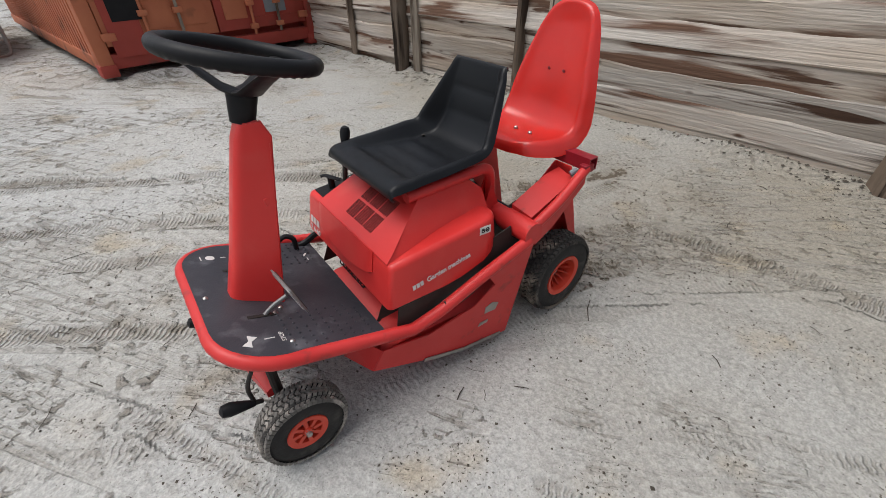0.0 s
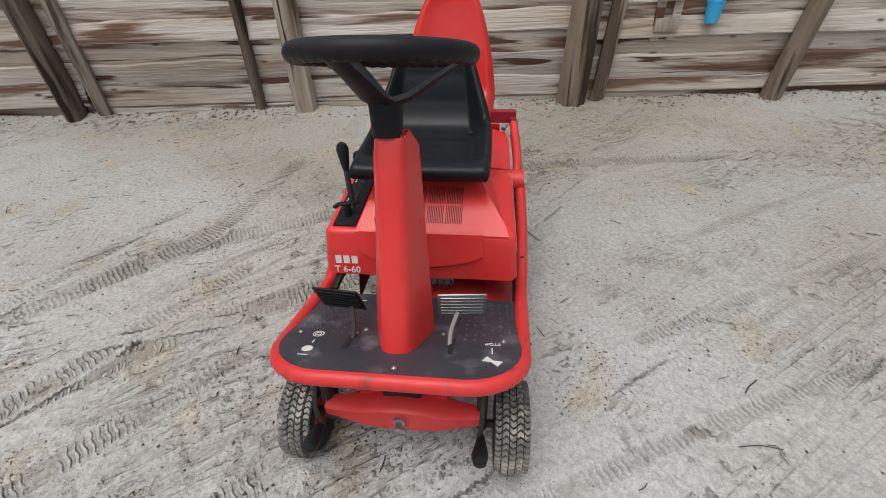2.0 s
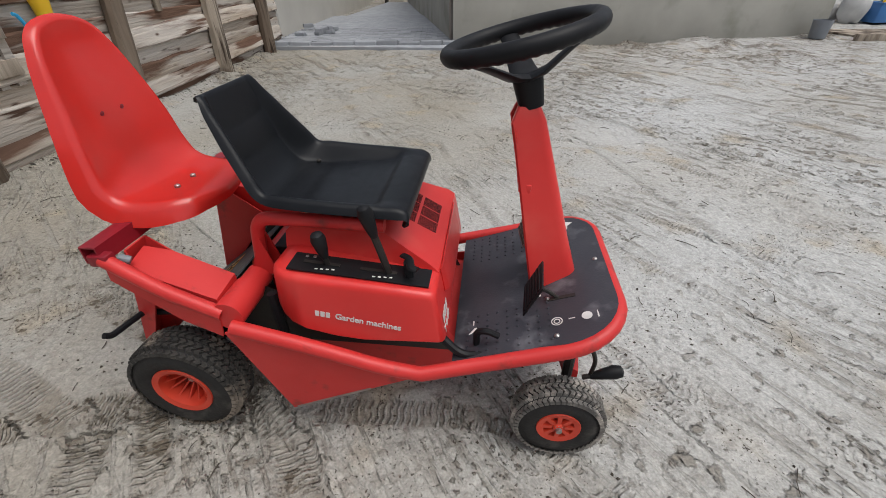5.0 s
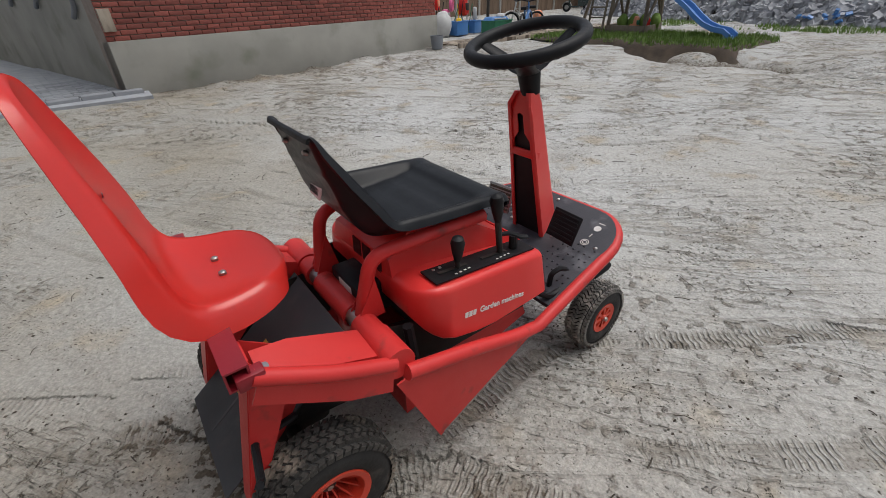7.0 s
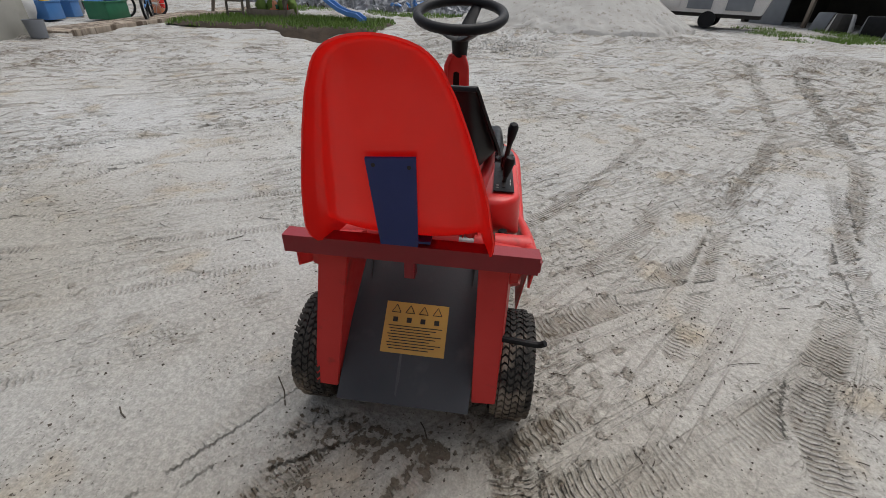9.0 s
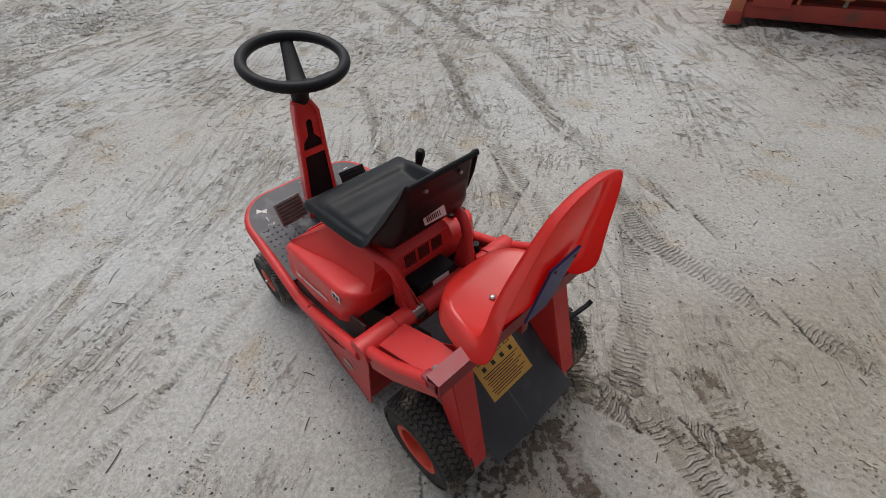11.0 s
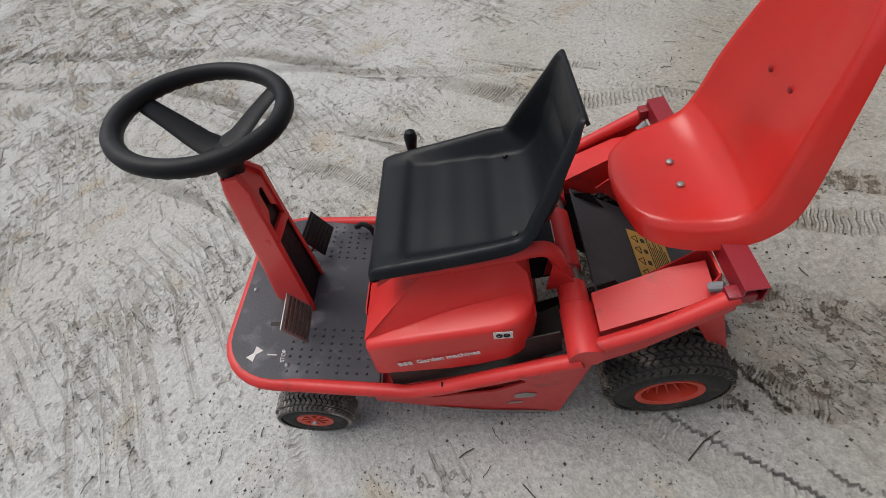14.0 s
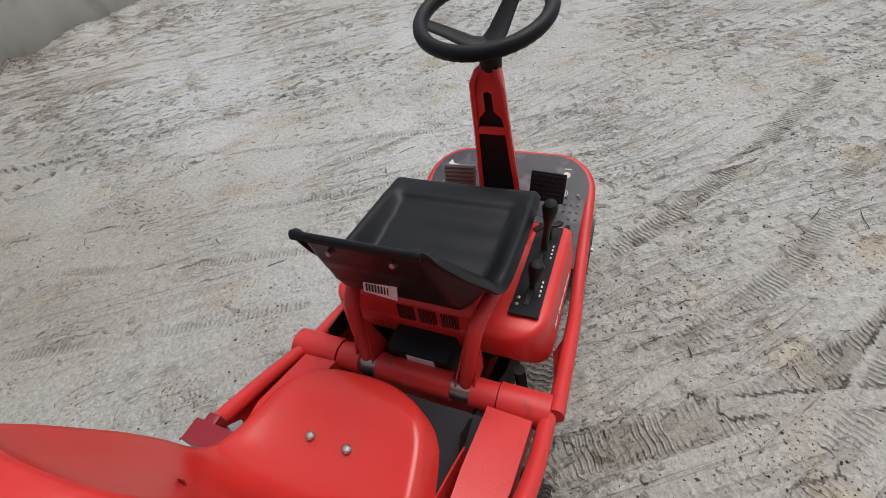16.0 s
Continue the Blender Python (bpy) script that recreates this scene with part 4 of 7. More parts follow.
def text_mesh(body, size, material, parent, m, label, bold=0.0):
    cu = bpy.data.curves.new("lettering", "FONT")
    cu.body, cu.size, cu.align_x, cu.align_y, cu.extrude, cu.offset = body, size, "CENTER", "CENTER", 0.0006, bold
    tmp = new("lettering", cu)
    me = bpy.data.meshes.new_from_object(tmp.evaluated_get(bpy.context.evaluated_depsgraph_get()))
    bpy.data.objects.remove(tmp)
    me.materials.clear()
    me.materials.append(material)
    ob = new("lettering", me)
    ob.parent, ob.matrix_basis = parent, m
    ob["label"] = label
    return ob


# signs by the pedals
ring_sign = lambda r: lathe([(r, 0), (r + 0.0025, 0), (r + 0.0025, 0.0008), (r, 0.0008)], 20, "Z", closed=True)
on_deck("disc_sign", lathe([(0.0, 0.0008), (0.013, 0.0008), (0.013, 0)], 20, "Z"), 1.105, -0.21)
on_deck("disc_sign", box((0.003, 0.024, 0.0008)), 1.13, -0.21)
on_deck("disc_sign", box((0.016, 0.003, 0.0008)), 1.07, -0.21)
on_deck("disc_sign", ring_sign(0.012), 1.035, -0.212)
on_deck("disc_sign", ring_sign(0.006), 1.035, -0.212)
on_deck("blade_sign", slab([(-0.02, -0.012), (0, -0.004), (0.02, -0.012), (0.02, 0.012), (0, 0.004), (-0.02, 0.012)], 0.0008, pose(0, 0, 0, 0, 0, 60)), 1.11, 0.222)
on_deck("blade_sign", box((0.026, 0.003, 0.0008)), 1.065, 0.222)
text_mesh("STOP", 0.016, WHITE, deck, pose(1.035, 0.224, deck_z(1.035) + 0.0068, 0, -20.3, 0) @ pose(0, 0, 0, 0, 0, -90), "white printed word")
on_deck("blade_sign", slab([(-0.012, -0.01), (-0.004, -0.01), (0.012, 0.01), (0.004, 0.01)], 0.0008, pose(0, 0, 0)), 0.825, -0.19)
on_deck("blade_sign", box((0.003, 0.016, 0.0008)), 0.825, -0.16)

# steering column: a tapering red cover, open at the back
col = []
COLUMN = ((0.395, 1.104, 0.985, 0.072, 0.026), (0.55, 1.060, 0.952, 0.062, 0.023), (0.705, 1.013, 0.923, 0.053, 0.021), (0.71, 1.0115, 0.922, 0.0527, 0.021), (0.80, 0.984, 0.904, 0.048, 0.019), (0.858, 0.966, 0.892, 0.0445, 0.018), (0.893, 0.948, 0.905, 0.030, 0.015))
for z, xf, xr, w, rnd in COLUMN:
    lip, nose = w - 0.012, 0.030 - 0.006 * (z - 0.4)
    pts = [(xr, -lip), (xr, -w + 0.002), (xr + 0.002, -w)]
    a, b, c = Vector((xr + 0.002, -w)), Vector((xf, -nose)), Vector((xf + 0.002, 0))
    p, q = b + (a - b).normalized() * rnd, b + (c - b).normalized() * rnd * 0.7
    for k in range(6):
        t = k / 5
        pts.append(tuple(p * (1 - t) ** 2 + b * 2 * t * (1 - t) + q * t * t))
    full = pts + [(x, -y) for x, y in pts[::-1]]
    slope = 0.37 if z < 0.4 else 0
    col.append([(x, y, z + slope * (x - 1.04)) for x, y in full])
column = part("column_cover", skin(col, -0.004), RED, mower, "glossy red tapering steering column cover, open behind")
part("cover_seam", skin([[(x + (0.0012 if x > 0.97 else 0), y * 1.018, z) for x, y, z in r[2:-2]] for r in (col[2], [(p[0], p[1], p[2] - 0.0032) for p in col[3]])], 0.001), DARK, column)
part("column_top", loft([[(0.946, -0.027, 0.884), (0.946, 0.027, 0.884), (0.907, 0.027, 0.884), (0.907, -0.027, 0.884)], [(0.94, -0.022, 0.895), (0.94, 0.022, 0.895), (0.91, 0.022, 0.895), (0.91, -0.022, 0.895)]]), RED, column)
rear = lambda z: float(np.interp(z, (0.395, 0.55, 0.71, 0.80, 0.858, 0.893), (0.985, 0.952, 0.922, 0.904, 0.892, 0.905)))
for s in (1, -1):
    part("upper_cheek", plate3([(rear(0.71) + 0.003, s * 0.053, 0.71), (rear(0.71) + 0.003, s * 0.04, 0.71), (rear(0.745) + 0.003, s * 0.034, 0.745), (rear(0.77) + 0.003, s * 0.013, 0.77), (rear(0.828) + 0.003, s * 0.012, 0.828), (rear(0.828) + 0.003, 0, 0.834), (rear(0.845) + 0.003, 0, 0.845), (0.908, 0, 0.89), (0.908, s * 0.03, 0.89), (rear(0.845) + 0.003, s * 0.05, 0.845), (rear(0.80) + 0.003, s * 0.053, 0.80)], 0.003), RED, column)
part("ledge", box((0.03, 0.108, 0.024), (rear(0.70) + 0.011, 0, 0.70), (0, 10, 0), bevel=0.003), RED, column)
part("inner_shroud", loft([[(rear(z) + 0.004, -w, z), (rear(z) + 0.045, -w * 0.72, z), (rear(z) + 0.045, w * 0.72, z), (rear(z) + 0.004, w, z)] for z, w in ((0.385, 0.060), (0.55, 0.052), (0.688, 0.044))]), BLACK, column, "black plastic filling the open back of the column")
# added black backing stands for the shade inside the hollow column top
part("upper_shroud", loft([[(rear(z) + 0.012, -w, z), (rear(z) + 0.04, -w * 0.72, z), (rear(z) + 0.04, w * 0.72, z), (rear(z) + 0.012, w, z)] for z, w in ((0.705, 0.042), (0.845, 0.034))]), BLACK, column, "dark backing behind the bottle-shaped opening, for its shaded hollow")
part("steering_shaft", tube([(0.99, 0, 0.60), (0.925, 0, 0.90)], 0.012, 12), DARK, column)

# steering wheel: padded ring, three flat spokes, tapering hub
wheel = new("steering_wheel")
wheel.parent = mower
wheel["label"] = "black three-spoke steering wheel with a padded rim"
wheel.matrix_basis = pose(0.897, -0.007, 1.035, 0, -14, 0)
ring = [(0.162 * math.cos(2 * math.pi * k / 200), 0.162 * math.sin(2 * math.pi * k / 200), 0) for k in range(200)]
rim_b = tube(ring, 0.0185, 14, closed=True)
for v in rim_b.verts:
    if v.co.z < -0.010:
        v.co.z += 0.001 * math.sin(44 * math.atan2(v.co.y, v.co.x)) * min((-v.co.z - 0.010) / 0.006, 1)
part("rim", rim_b, BLACK, wheel, "soft black rim with finger grips")
for a in (-20, 100, 220):
    c, s = math.cos(radians(a)), math.sin(radians(a))
    pts = [(0.0 * c, 0.0 * s, -0.088), (0.045 * c, 0.045 * s, -0.074), (0.105 * c, 0.105 * s, -0.036), (0.163 * c, 0.163 * s, -0.004)]
    part("spoke", tube(pts, 0.02, 10, radii=[0.036, 0.031, 0.025, 0.021], flat=(1, 0.28)), BLACK, wheel)
part("hub", lathe([(0.0, -0.076), (0.03, -0.077), (0.035, -0.083), (0.034, -0.098), (0.029, -0.15), (0.0, -0.151)], 24, "Z"), BLACK, wheel)

# pedals
for s, m, mm, lab in ((1, ALU, ALU, "bare grey ribbed pedal"), (-1, BLACK, DARK, "black ribbed pedal")):
    ped = part("pedal", box((0.006, 0.118, 0.1), (0, 0, 0), bevel=0.003), m, mower, lab)
    ped.matrix_basis = pose(0.972, 0.145 if s > 0 else -0.165, 0.478, 0, 17 if s > 0 else 22, s * 5)
    for k in range(6):
        part("rib", box((0.004, 0.104, 0.006), (0.0035, 0, -0.036 + 0.0145 * k), bevel=0.001), m, ped)
        part("rib", box((0.004, 0.104, 0.009), (-0.0035, 0, -0.036 + 0.0145 * k), bevel=0.001), BLACK if s < 0 else CRUMB, ped)
    part("pedal_arm", tube(soften([(1.06, s * 0.12, 0.405), (1.02, s * 0.12, 0.435), (0.98, s * 0.135, 0.46)], 0.02), 0.006, 8), mm, mower)
# small foot lever at the right rear of the footboard
part("foot_lever", tube(soften([(0.835, -0.235, 0.33), (0.835, -0.24, 0.385), (0.86, -0.25, 0.40), (0.89, -0.25, 0.385)], 0.02), 0.009, 8), BLACK, mower, "small black bent foot lever")
part("cable", tube(soften([(0.86, -0.27, 0.335), (0.80, -0.27, 0.325), (0.74, -0.25, 0.37), (0.70, -0.2, 0.40)], 0.04), 0.011, 8), BLACK, mower, "black corrugated hose")


SLOT = mat("slot_shadow_red", (0.09, 0.009, 0.009), (0.06, 0.007, 0.007), 20, 0.7, bump=0)


# engine hood: a tray with a raised middle that slopes down to a bulging nose
def hood_shape():
    def ring(x, inset, drop):
        f = (0.757 - x) / 0.44
        z0 = float(np.interp(x, (0.315, 0.328, 0.345, 0.37, 0.405, 0.48, 0.55, 0.757), (0.474, 0.452, 0.433, 0.414, 0.398, 0.381, 0.374, 0.384)))
        zl, zr = 0.523 + 0.022 * f - drop, 0.527 + 0.035 * f - drop
        tilt = 0.158 * max(1 - f * 2, 0)
        pts = [(0.289 - inset, z0 - 0.002), (0.2945 - inset, z0 + 0.005)]
        for k in range(6):
            q = math.pi / 2 * k / 5
            pts.append((0.266 - inset + 0.019 * math.cos(q), zl - 0.019 + 0.019 * math.sin(q)))
        for k in range(6):
            q = math.pi / 2 * (1 + k / 5)
            pts.append((-0.261 + inset + 0.019 * math.cos(q), zr - 0.019 + 0.019 * math.sin(q)))
        pts += [(-0.2895 + inset, z0 + 0.005), (-0.284 + inset, z0 - 0.002)]
        return [(x - (z - 0.384) * tilt, y, z) for y, z in pts]

    tray = loft([ring(*v) for v in ((0.757, 0.018, 0.012), (0.755, 0.010, 0.006), (0.75, 0.0035, 0.002), (0.742, 0, 0), (0.65, 0, 0), (0.55, 0, 0), (0.48, 0, 0), (0.405, 0.001, 0), (0.37, 0.006, 0), (0.348, 0.017, 0.002), (0.332, 0.033, 0.007), (0.321, 0.054, 0.015), (0.316, 0.075, 0.024))])
    side = ((0.738, 0.48), (0.734, 0.524), (0.712, 0.541), (0.60, 0.605), (0.515, 0.652), (0.41, 0.654), (0.345, 0.61), (0.322, 0.588), (0.317, 0.48))
    half = lambda x, z, w: w - 0.45 * max(z - 0.525, 0) - 0.03 * min(max((0.5 - x) / 0.17, 0), 1)
    slope = lambda x, z: 0.262 - 1.02 * max(z - 0.535, 0) - 0.03 * min(max((0.5 - x) / 0.17, 0), 1)
    block = loft([[(x, slope(x, z), z) for x, z in side], [(x, -half(x, z, 0.185), z) for x, z in side]])
    bevel_sharp(block, 0.02, 5, 18)
    merge(tray, block)
    # the nose stands proud of the front, with a lower edge that sags in the middle
    grid = []
    for j in range(25):
        v = -1 + 2 * j / 24
        y = 0.008 + 0.182 * v
        low = 0.407 + 0.042 * v * v
        out = 0.0095 * (1 - max(abs(v) - 0.9, 0) / 0.1)
        col_ = []
        for k in range(7):
            q = k / 6
            z = low + (0.528 - low) * q
            face = 0.757 - (z - 0.384) * 0.158
            col_.append((face - 0.012 + (0.012 + out * (1 - 0.75 * q)) * min(1, k / 0.9), y, z))
        grid.append(col_)
    return merge(tray, skin(grid, 0.003))


hood = part("hood", hood_shape(), RED, mower, "red engine hood with vents and white lettering", sharp=40)
vu = Vector((0.60 - 0.712, 0, 0.605 - 0.541)).normalized()
vt = math.degrees(math.atan2(0.605 - 0.541, 0.712 - 0.60))
for r in range(2):
    for k in range(3):
        g = bmesh.new()
        for i in range(10):
            y = 0.125 - k * 0.055 - i * 0.0051
            c = Vector((0.712, 0, 0.541)) + vu * (0.036 + 0.067 * r)
            box((0.058, 0.0023, 0.0014), (c.x + 0.0003, y, c.z + 0.0003), (0, vt, 0), bm=g)
        part("vent_block", g, SLOT, hood, "block of dark ventilation slots")
for k in range(3):
    g = bmesh.new()
    for i in range(7):
        box((0.003, 0.0034, 0.05), (0.319, 0.066 - k * 0.056 - i * 0.0066, 0.556), (0, 2.6, 0), bm=g)
    part("vent_block", g, SLOT, hood, "block of dark ventilation slots")
# lettering on both sides and on the front corner
for s in (1, -1):
    m = (pose(0.566, 0.2925, 0.441, 0, 0, 0) @ pose(0, 0, 0, 86, 0, 180) @ pose(0, 0, 0, 0, 0, 6)) if s > 0 else (pose(0.547, -0.2865, 0.440, 86, 0, 0) @ pose(0, 0, 0, 0, 0, -8))
    text_mesh("Garden machines", 0.0235, WHITE, hood, m @ pose(0.022, 0, 0.0012), "white lettering along the hood side", 0.0005)
    for k in range(3):
        part("mark_bar", box((0.0105, 0.0155, 0.001), (-0.106 + 0.0135 * k, 0, 0.0012)), WHITE, hood, "white maker's mark drawn as bars").matrix_basis = m
m = pose(0.7495, -0.220, 0.4165, 81, 0, 90)
for k in range(3):
    part("mark_bar", box((0.019, 0.026, 0.001), (-0.025 + 0.025 * k, 0.016, 0.0045)), WHITE, hood, "white maker's mark drawn as bars").matrix_basis = m
text_mesh("T 6-60", 0.03, WHITE, hood, m @ pose(0, -0.019, 0.0042), "white lettering", 0.0005)
gs = part("seal", box((0.044, 0.026, 0.001), bevel=0), WHITE, hood, "small white and black test seal")
gs.matrix_basis = pose(0.397, 0.2855, 0.512, 0, 0, 0) @ pose(0, 0, 0, 84, 0, 180) @ pose(0, 0, 0, 0, 0, -4)
for k in (-1, 1):
    part("seal_mark", lathe([(0.0045, 0), (0.0075, 0), (0.0075, 0.001), (0.0045, 0.001)], 14, "Z", closed=True), BLACK, gs).matrix_basis = pose(k * 0.0085, 0, 0.0008)
    part("seal_mark", box((0.009, 0.003, 0.001), (k * 0.0085, -0.001 * k, 0.0012), (0, 0, 30 * k)), BLACK, gs)

# lever console on the right
console = part("console", slab([(-0.172, -0.034), (0.172, -0.034), (0.172, 0.034), (-0.172, 0.034)], 0.004, pose(0.545, -0.222, 0.5465, 0, 5.4, 0), bevel=0.0015), BLACK, hood, "black lever panel with white scales")
for k, x in enumerate((0.45, 0.59)):
    part("gate", box((0.09, 0.01, 0.002), (x, -0.222, 0.5565 - (x - 0.5) * 0.095), (0, 5.4, 0)), DARK, console)
    for i in range(6):
        part("scale_mark", box((0.007, 0.004, 0.001), (x - 0.035 + 0.014 * i, -0.245, 0.5555 - (x - 0.5) * 0.095), (0, 5.4, 0)), WHITE, console)
for x in (0.405, 0.425):
    part("screw", lathe([(0, 0.003), (0.004, 0.002), (0.005, 0)], 10, "Z"), STEEL, console).matrix_basis = pose(x, -0.2, 0.563)


def lever(base, top, r, knob, lab):
    base, top = Vector(base), Vector(top)
    d = (top - base).normalized()
    k0 = top - d * knob
    ob = part("lever", tube([base, k0 + d * 0.01], r, 10), DARK, mower, lab)
    part("knob", tube([k0, k0 + d * knob * 0.3, k0 + d * knob * 0.75, k0 + d * knob * 0.93, top], 0.014, 14, radii=[0.009, 0.014, 0.0185, 0.014, 0.004]), BLACK, ob, "black plastic grip")
    return ob


lever((0.465, -0.222, 0.555), (0.456, -0.236, 0.657), 0.007, 0.075, "short lever with a black grip")
lever((0.615, -0.222, 0.545), (0.575, -0.240, 0.735), 0.009, 0.085, "long lever with a black grip")
choke = part("choke_handle", tube(soften([(0.645, -0.19, 0.575), (0.665, -0.21, 0.582), (0.675, -0.245, 0.58), (0.69, -0.25, 0.578)], 0.015), 0.007, 8, flat=(1.4, 0.7)), BLACK, mower, "black fold-down pull handle")
part("stem", tube([(0.665, -0.222, 0.535), (0.665, -0.222, 0.58)], 0.012, 10), BLACK, choke)


# black seat: one moulded shell, a dished pan and back inside broad sloping borders
def seat_grid():
    # border (x, z), floor (x, z), half width, share of it that is floor
    line = ((0.652, 0.652, 0.652, 0.652, 0.188, 0.72), (0.666, 0.672, 0.666, 0.672, 0.196, 0.72), (0.662, 0.692, 0.661, 0.691, 0.200, 0.72), (0.640, 0.702, 0.636, 0.700, 0.203, 0.72), (0.600, 0.704, 0.594, 0.697, 0.204, 0.72), (0.572, 0.707, 0.562, 0.685, 0.205, 0.71),
            (0.50, 0.710, 0.48, 0.679, 0.206, 0.70), (0.42, 0.715, 0.40, 0.674, 0.206, 0.69), (0.36, 0.720, 0.336, 0.672, 0.205, 0.66), (0.322, 0.724, 0.285, 0.684, 0.199, 0.64), (0.298, 0.760, 0.254, 0.718, 0.186, 0.65),
            (0.268, 0.806, 0.234, 0.768, 0.168, 0.67), (0.238, 0.853, 0.216, 0.828, 0.150, 0.71), (0.214, 0.890, 0.203, 0.873, 0.136, 0.74), (0.203, 0.910, 0.197, 0.899, 0.128, 0.76), (0.194, 0.922, 0.191, 0.918, 0.122, 0.76), (0.186, 0.925, 0.185, 0.924, 0.119, 0.76), (0.179, 0.921, 0.179, 0.921, 0.118, 0.76), (0.176, 0.912, 0.176, 0.912, 0.117, 0.76))
    rows, steps = [], 5
    for i, (bx, bz, fx, fz, w, inner) in enumerate(bend(line, steps)):
        i = i / steps
        back = min(max((i - 8.2) / 1.4, 0), 1)
        body = min(max(i - 3.8, 0), 1) * min(max(14.2 - i, 0), 1)
        rib = 0.0045 * (abs(math.sin((fx - 0.30) * 44 if back < 0.5 else (fz - 0.68) * 40)) ** 0.4 - 0.8) * body
        row = []
        for j in range(61):
            v = -1 + 2 * j / 60
            a = abs(v)
            up = min(max((a - inner) / (0.88 - inner), 0), 1)
            up = 0.9 * up + 0.1 * up * up * (3 - 2 * up)
            roll = min(max((a - 0.93) / 0.07, 0), 1) ** 1.6 * 0.022 * min(i / 3, 1) * min(max((16.4 - i) / 5, 0), 1)
            pad = rib * (1 - min(max((a - inner + 0.05) / 0.08, 0), 1))
            x = fx + (bx - fx) * up + back * (pad - roll * 0.9)
            z = fz + (bz - fz) * up + (1 - back) * (pad - roll) - back * roll * 0.3
            row.append((x, v * w, z))
        rows.append(row)
    return rows


seat = part("seat", skin(seat_grid(), 0.007), VINYL, mower, "black moulded seat shell with ribbed pan and back", sharp=60)
part("rear_sticker", box((0.002, 0.075, 0.03), (0.2225, 0.012, 0.763), (0, 18, -4)), WHITE, seat, "torn white sticker")
for k in range(9):
    part("sticker_bar", box((0.001, 0.003, 0.016), (0.2205, 0.040 - k * 0.0065, 0.763), (0, 18, 0)), DARK, seat)
for y in (0.06, -0.06):
    part("screw", lathe([(0, -0.008), (0.005, -0.007), (0.006, 0), (0.006, 0.004)], 10, "X"), STEEL, seat).matrix_basis = pose(0.192, y, 0.879, 0, 16, 0)
for y in (0.133, -0.126):
    part("drain_hole", lathe([(0, 0.0012), (0.007, 0.001), (0.007, -0.004)], 12, "Z"), DARK, seat).matrix_basis = pose(0.334, y, 0.6795, 0, 8, 0)
for s in (1, -1):
    t = part("seat_tube", tube(soften([(0.226, s * 0.126, 0.455), (0.264, s * 0.148, 0.636), (0.36, s * 0.165, 0.648), (0.60, s * 0.165, 0.642)], 0.045), 0.018, 12), RED_WORN, mower, "bent red seat support tube")
    for q in (-0.022, 0.022):
        part("gusset", plate3([(0.205, s * 0.126 + q, 0.46), (0.285, s * 0.126 + q, 0.46), (0.262, s * 0.14 + q * 0.8, 0.58)], 0.004), RED_WORN, t)

# cross tube in sleeves
for y0, y1, r in ((0.095, -0.095, 0.034), (0.335, 0.205, 0.040), (0.202, 0.142, 0.036), (-0.205, -0.315, 0.040), (-0.142, -0.202, 0.036)):
    part("cross_tube", tube([(0.223, y0, 0.448), (0.223, y1, 0.448)], r, 22), RED_WORN, mower, "thick red cross tube sleeve")
part("tube_core", tube([(0.223, 0.2, 0.448), (0.223, -0.2, 0.448)], 0.027, 16), STEEL, mower)

# rear frame: side tubes, boxes over the wheels, cross bar and struts
for s in (1, -1):
    part("rear_tube", tube(soften([(0.21, s * 0.312, 0.455), (0.08, s * 0.312, 0.515), (-0.06, s * 0.295, 0.588)], 0.05), 0.0175, 12), RED_WORN, mower, "red side tube behind the cross tube")
    part("side_plate", plate3([(0.205, s * 0.316, 0.45), (-0.055, s * 0.30, 0.575), (-0.075, s * 0.288, 0.52), (0.10, s * 0.31, 0.42), (0.195, s * 0.318, 0.385)], 0.005), RED_WORN, mower)
    bx = part("wheel_box", loft([[(0.185, s * 0.19, 0.41), (0.185, s * 0.285, 0.41), (0.185, s * 0.285, 0.475), (0.185, s * 0.19, 0.485)],
                                 [(0.03, s * 0.19, 0.41), (0.03, s * 0.28, 0.45), (0.03, s * 0.28, 0.53), (0.03, s * 0.19, 0.55)],
                                 [(-0.045, s * 0.19, 0.49), (-0.045, s * 0.265, 0.51), (-0.045, s * 0.265, 0.54), (-0.045, s * 0.19, 0.56)]]), RED_WORN, mower, "faded red box over the rear wheel")
    part("bolt_end", tube([(-0.03, s * 0.255, 0.56), (-0.052, s * 0.264, 0.572)], 0.011, 10), GREYPAINT, bx)
    st = part("strut", plate3([(-0.055, s * 0.165, 0.575), (-0.055, s * 0.235, 0.575), (-0.150, s * 0.25 + 0.01, 0.172), (-0.150, s * 0.19 + 0.01, 0.168)], 0.005), RED_WORN, mower, "red flat strut running down beside the flap")
    part("flange", plate3([(-0.053, s * 0.165, 0.575), (-0.148, s * 0.19 + 0.01, 0.168), (-0.03, s * 0.19, 0.30), (0.10, s * 0.165, 0.46)], 0.004), RED_WORN, st)
    part("flange", plate3([(-0.055, s * 0.237, 0.575), (-0.150, s * 0.251 + 0.01, 0.172), (-0.12, s * 0.252 + 0.008, 0.2), (-0.01, s * 0.25, 0.46)], 0.004), RED_WORN, st)
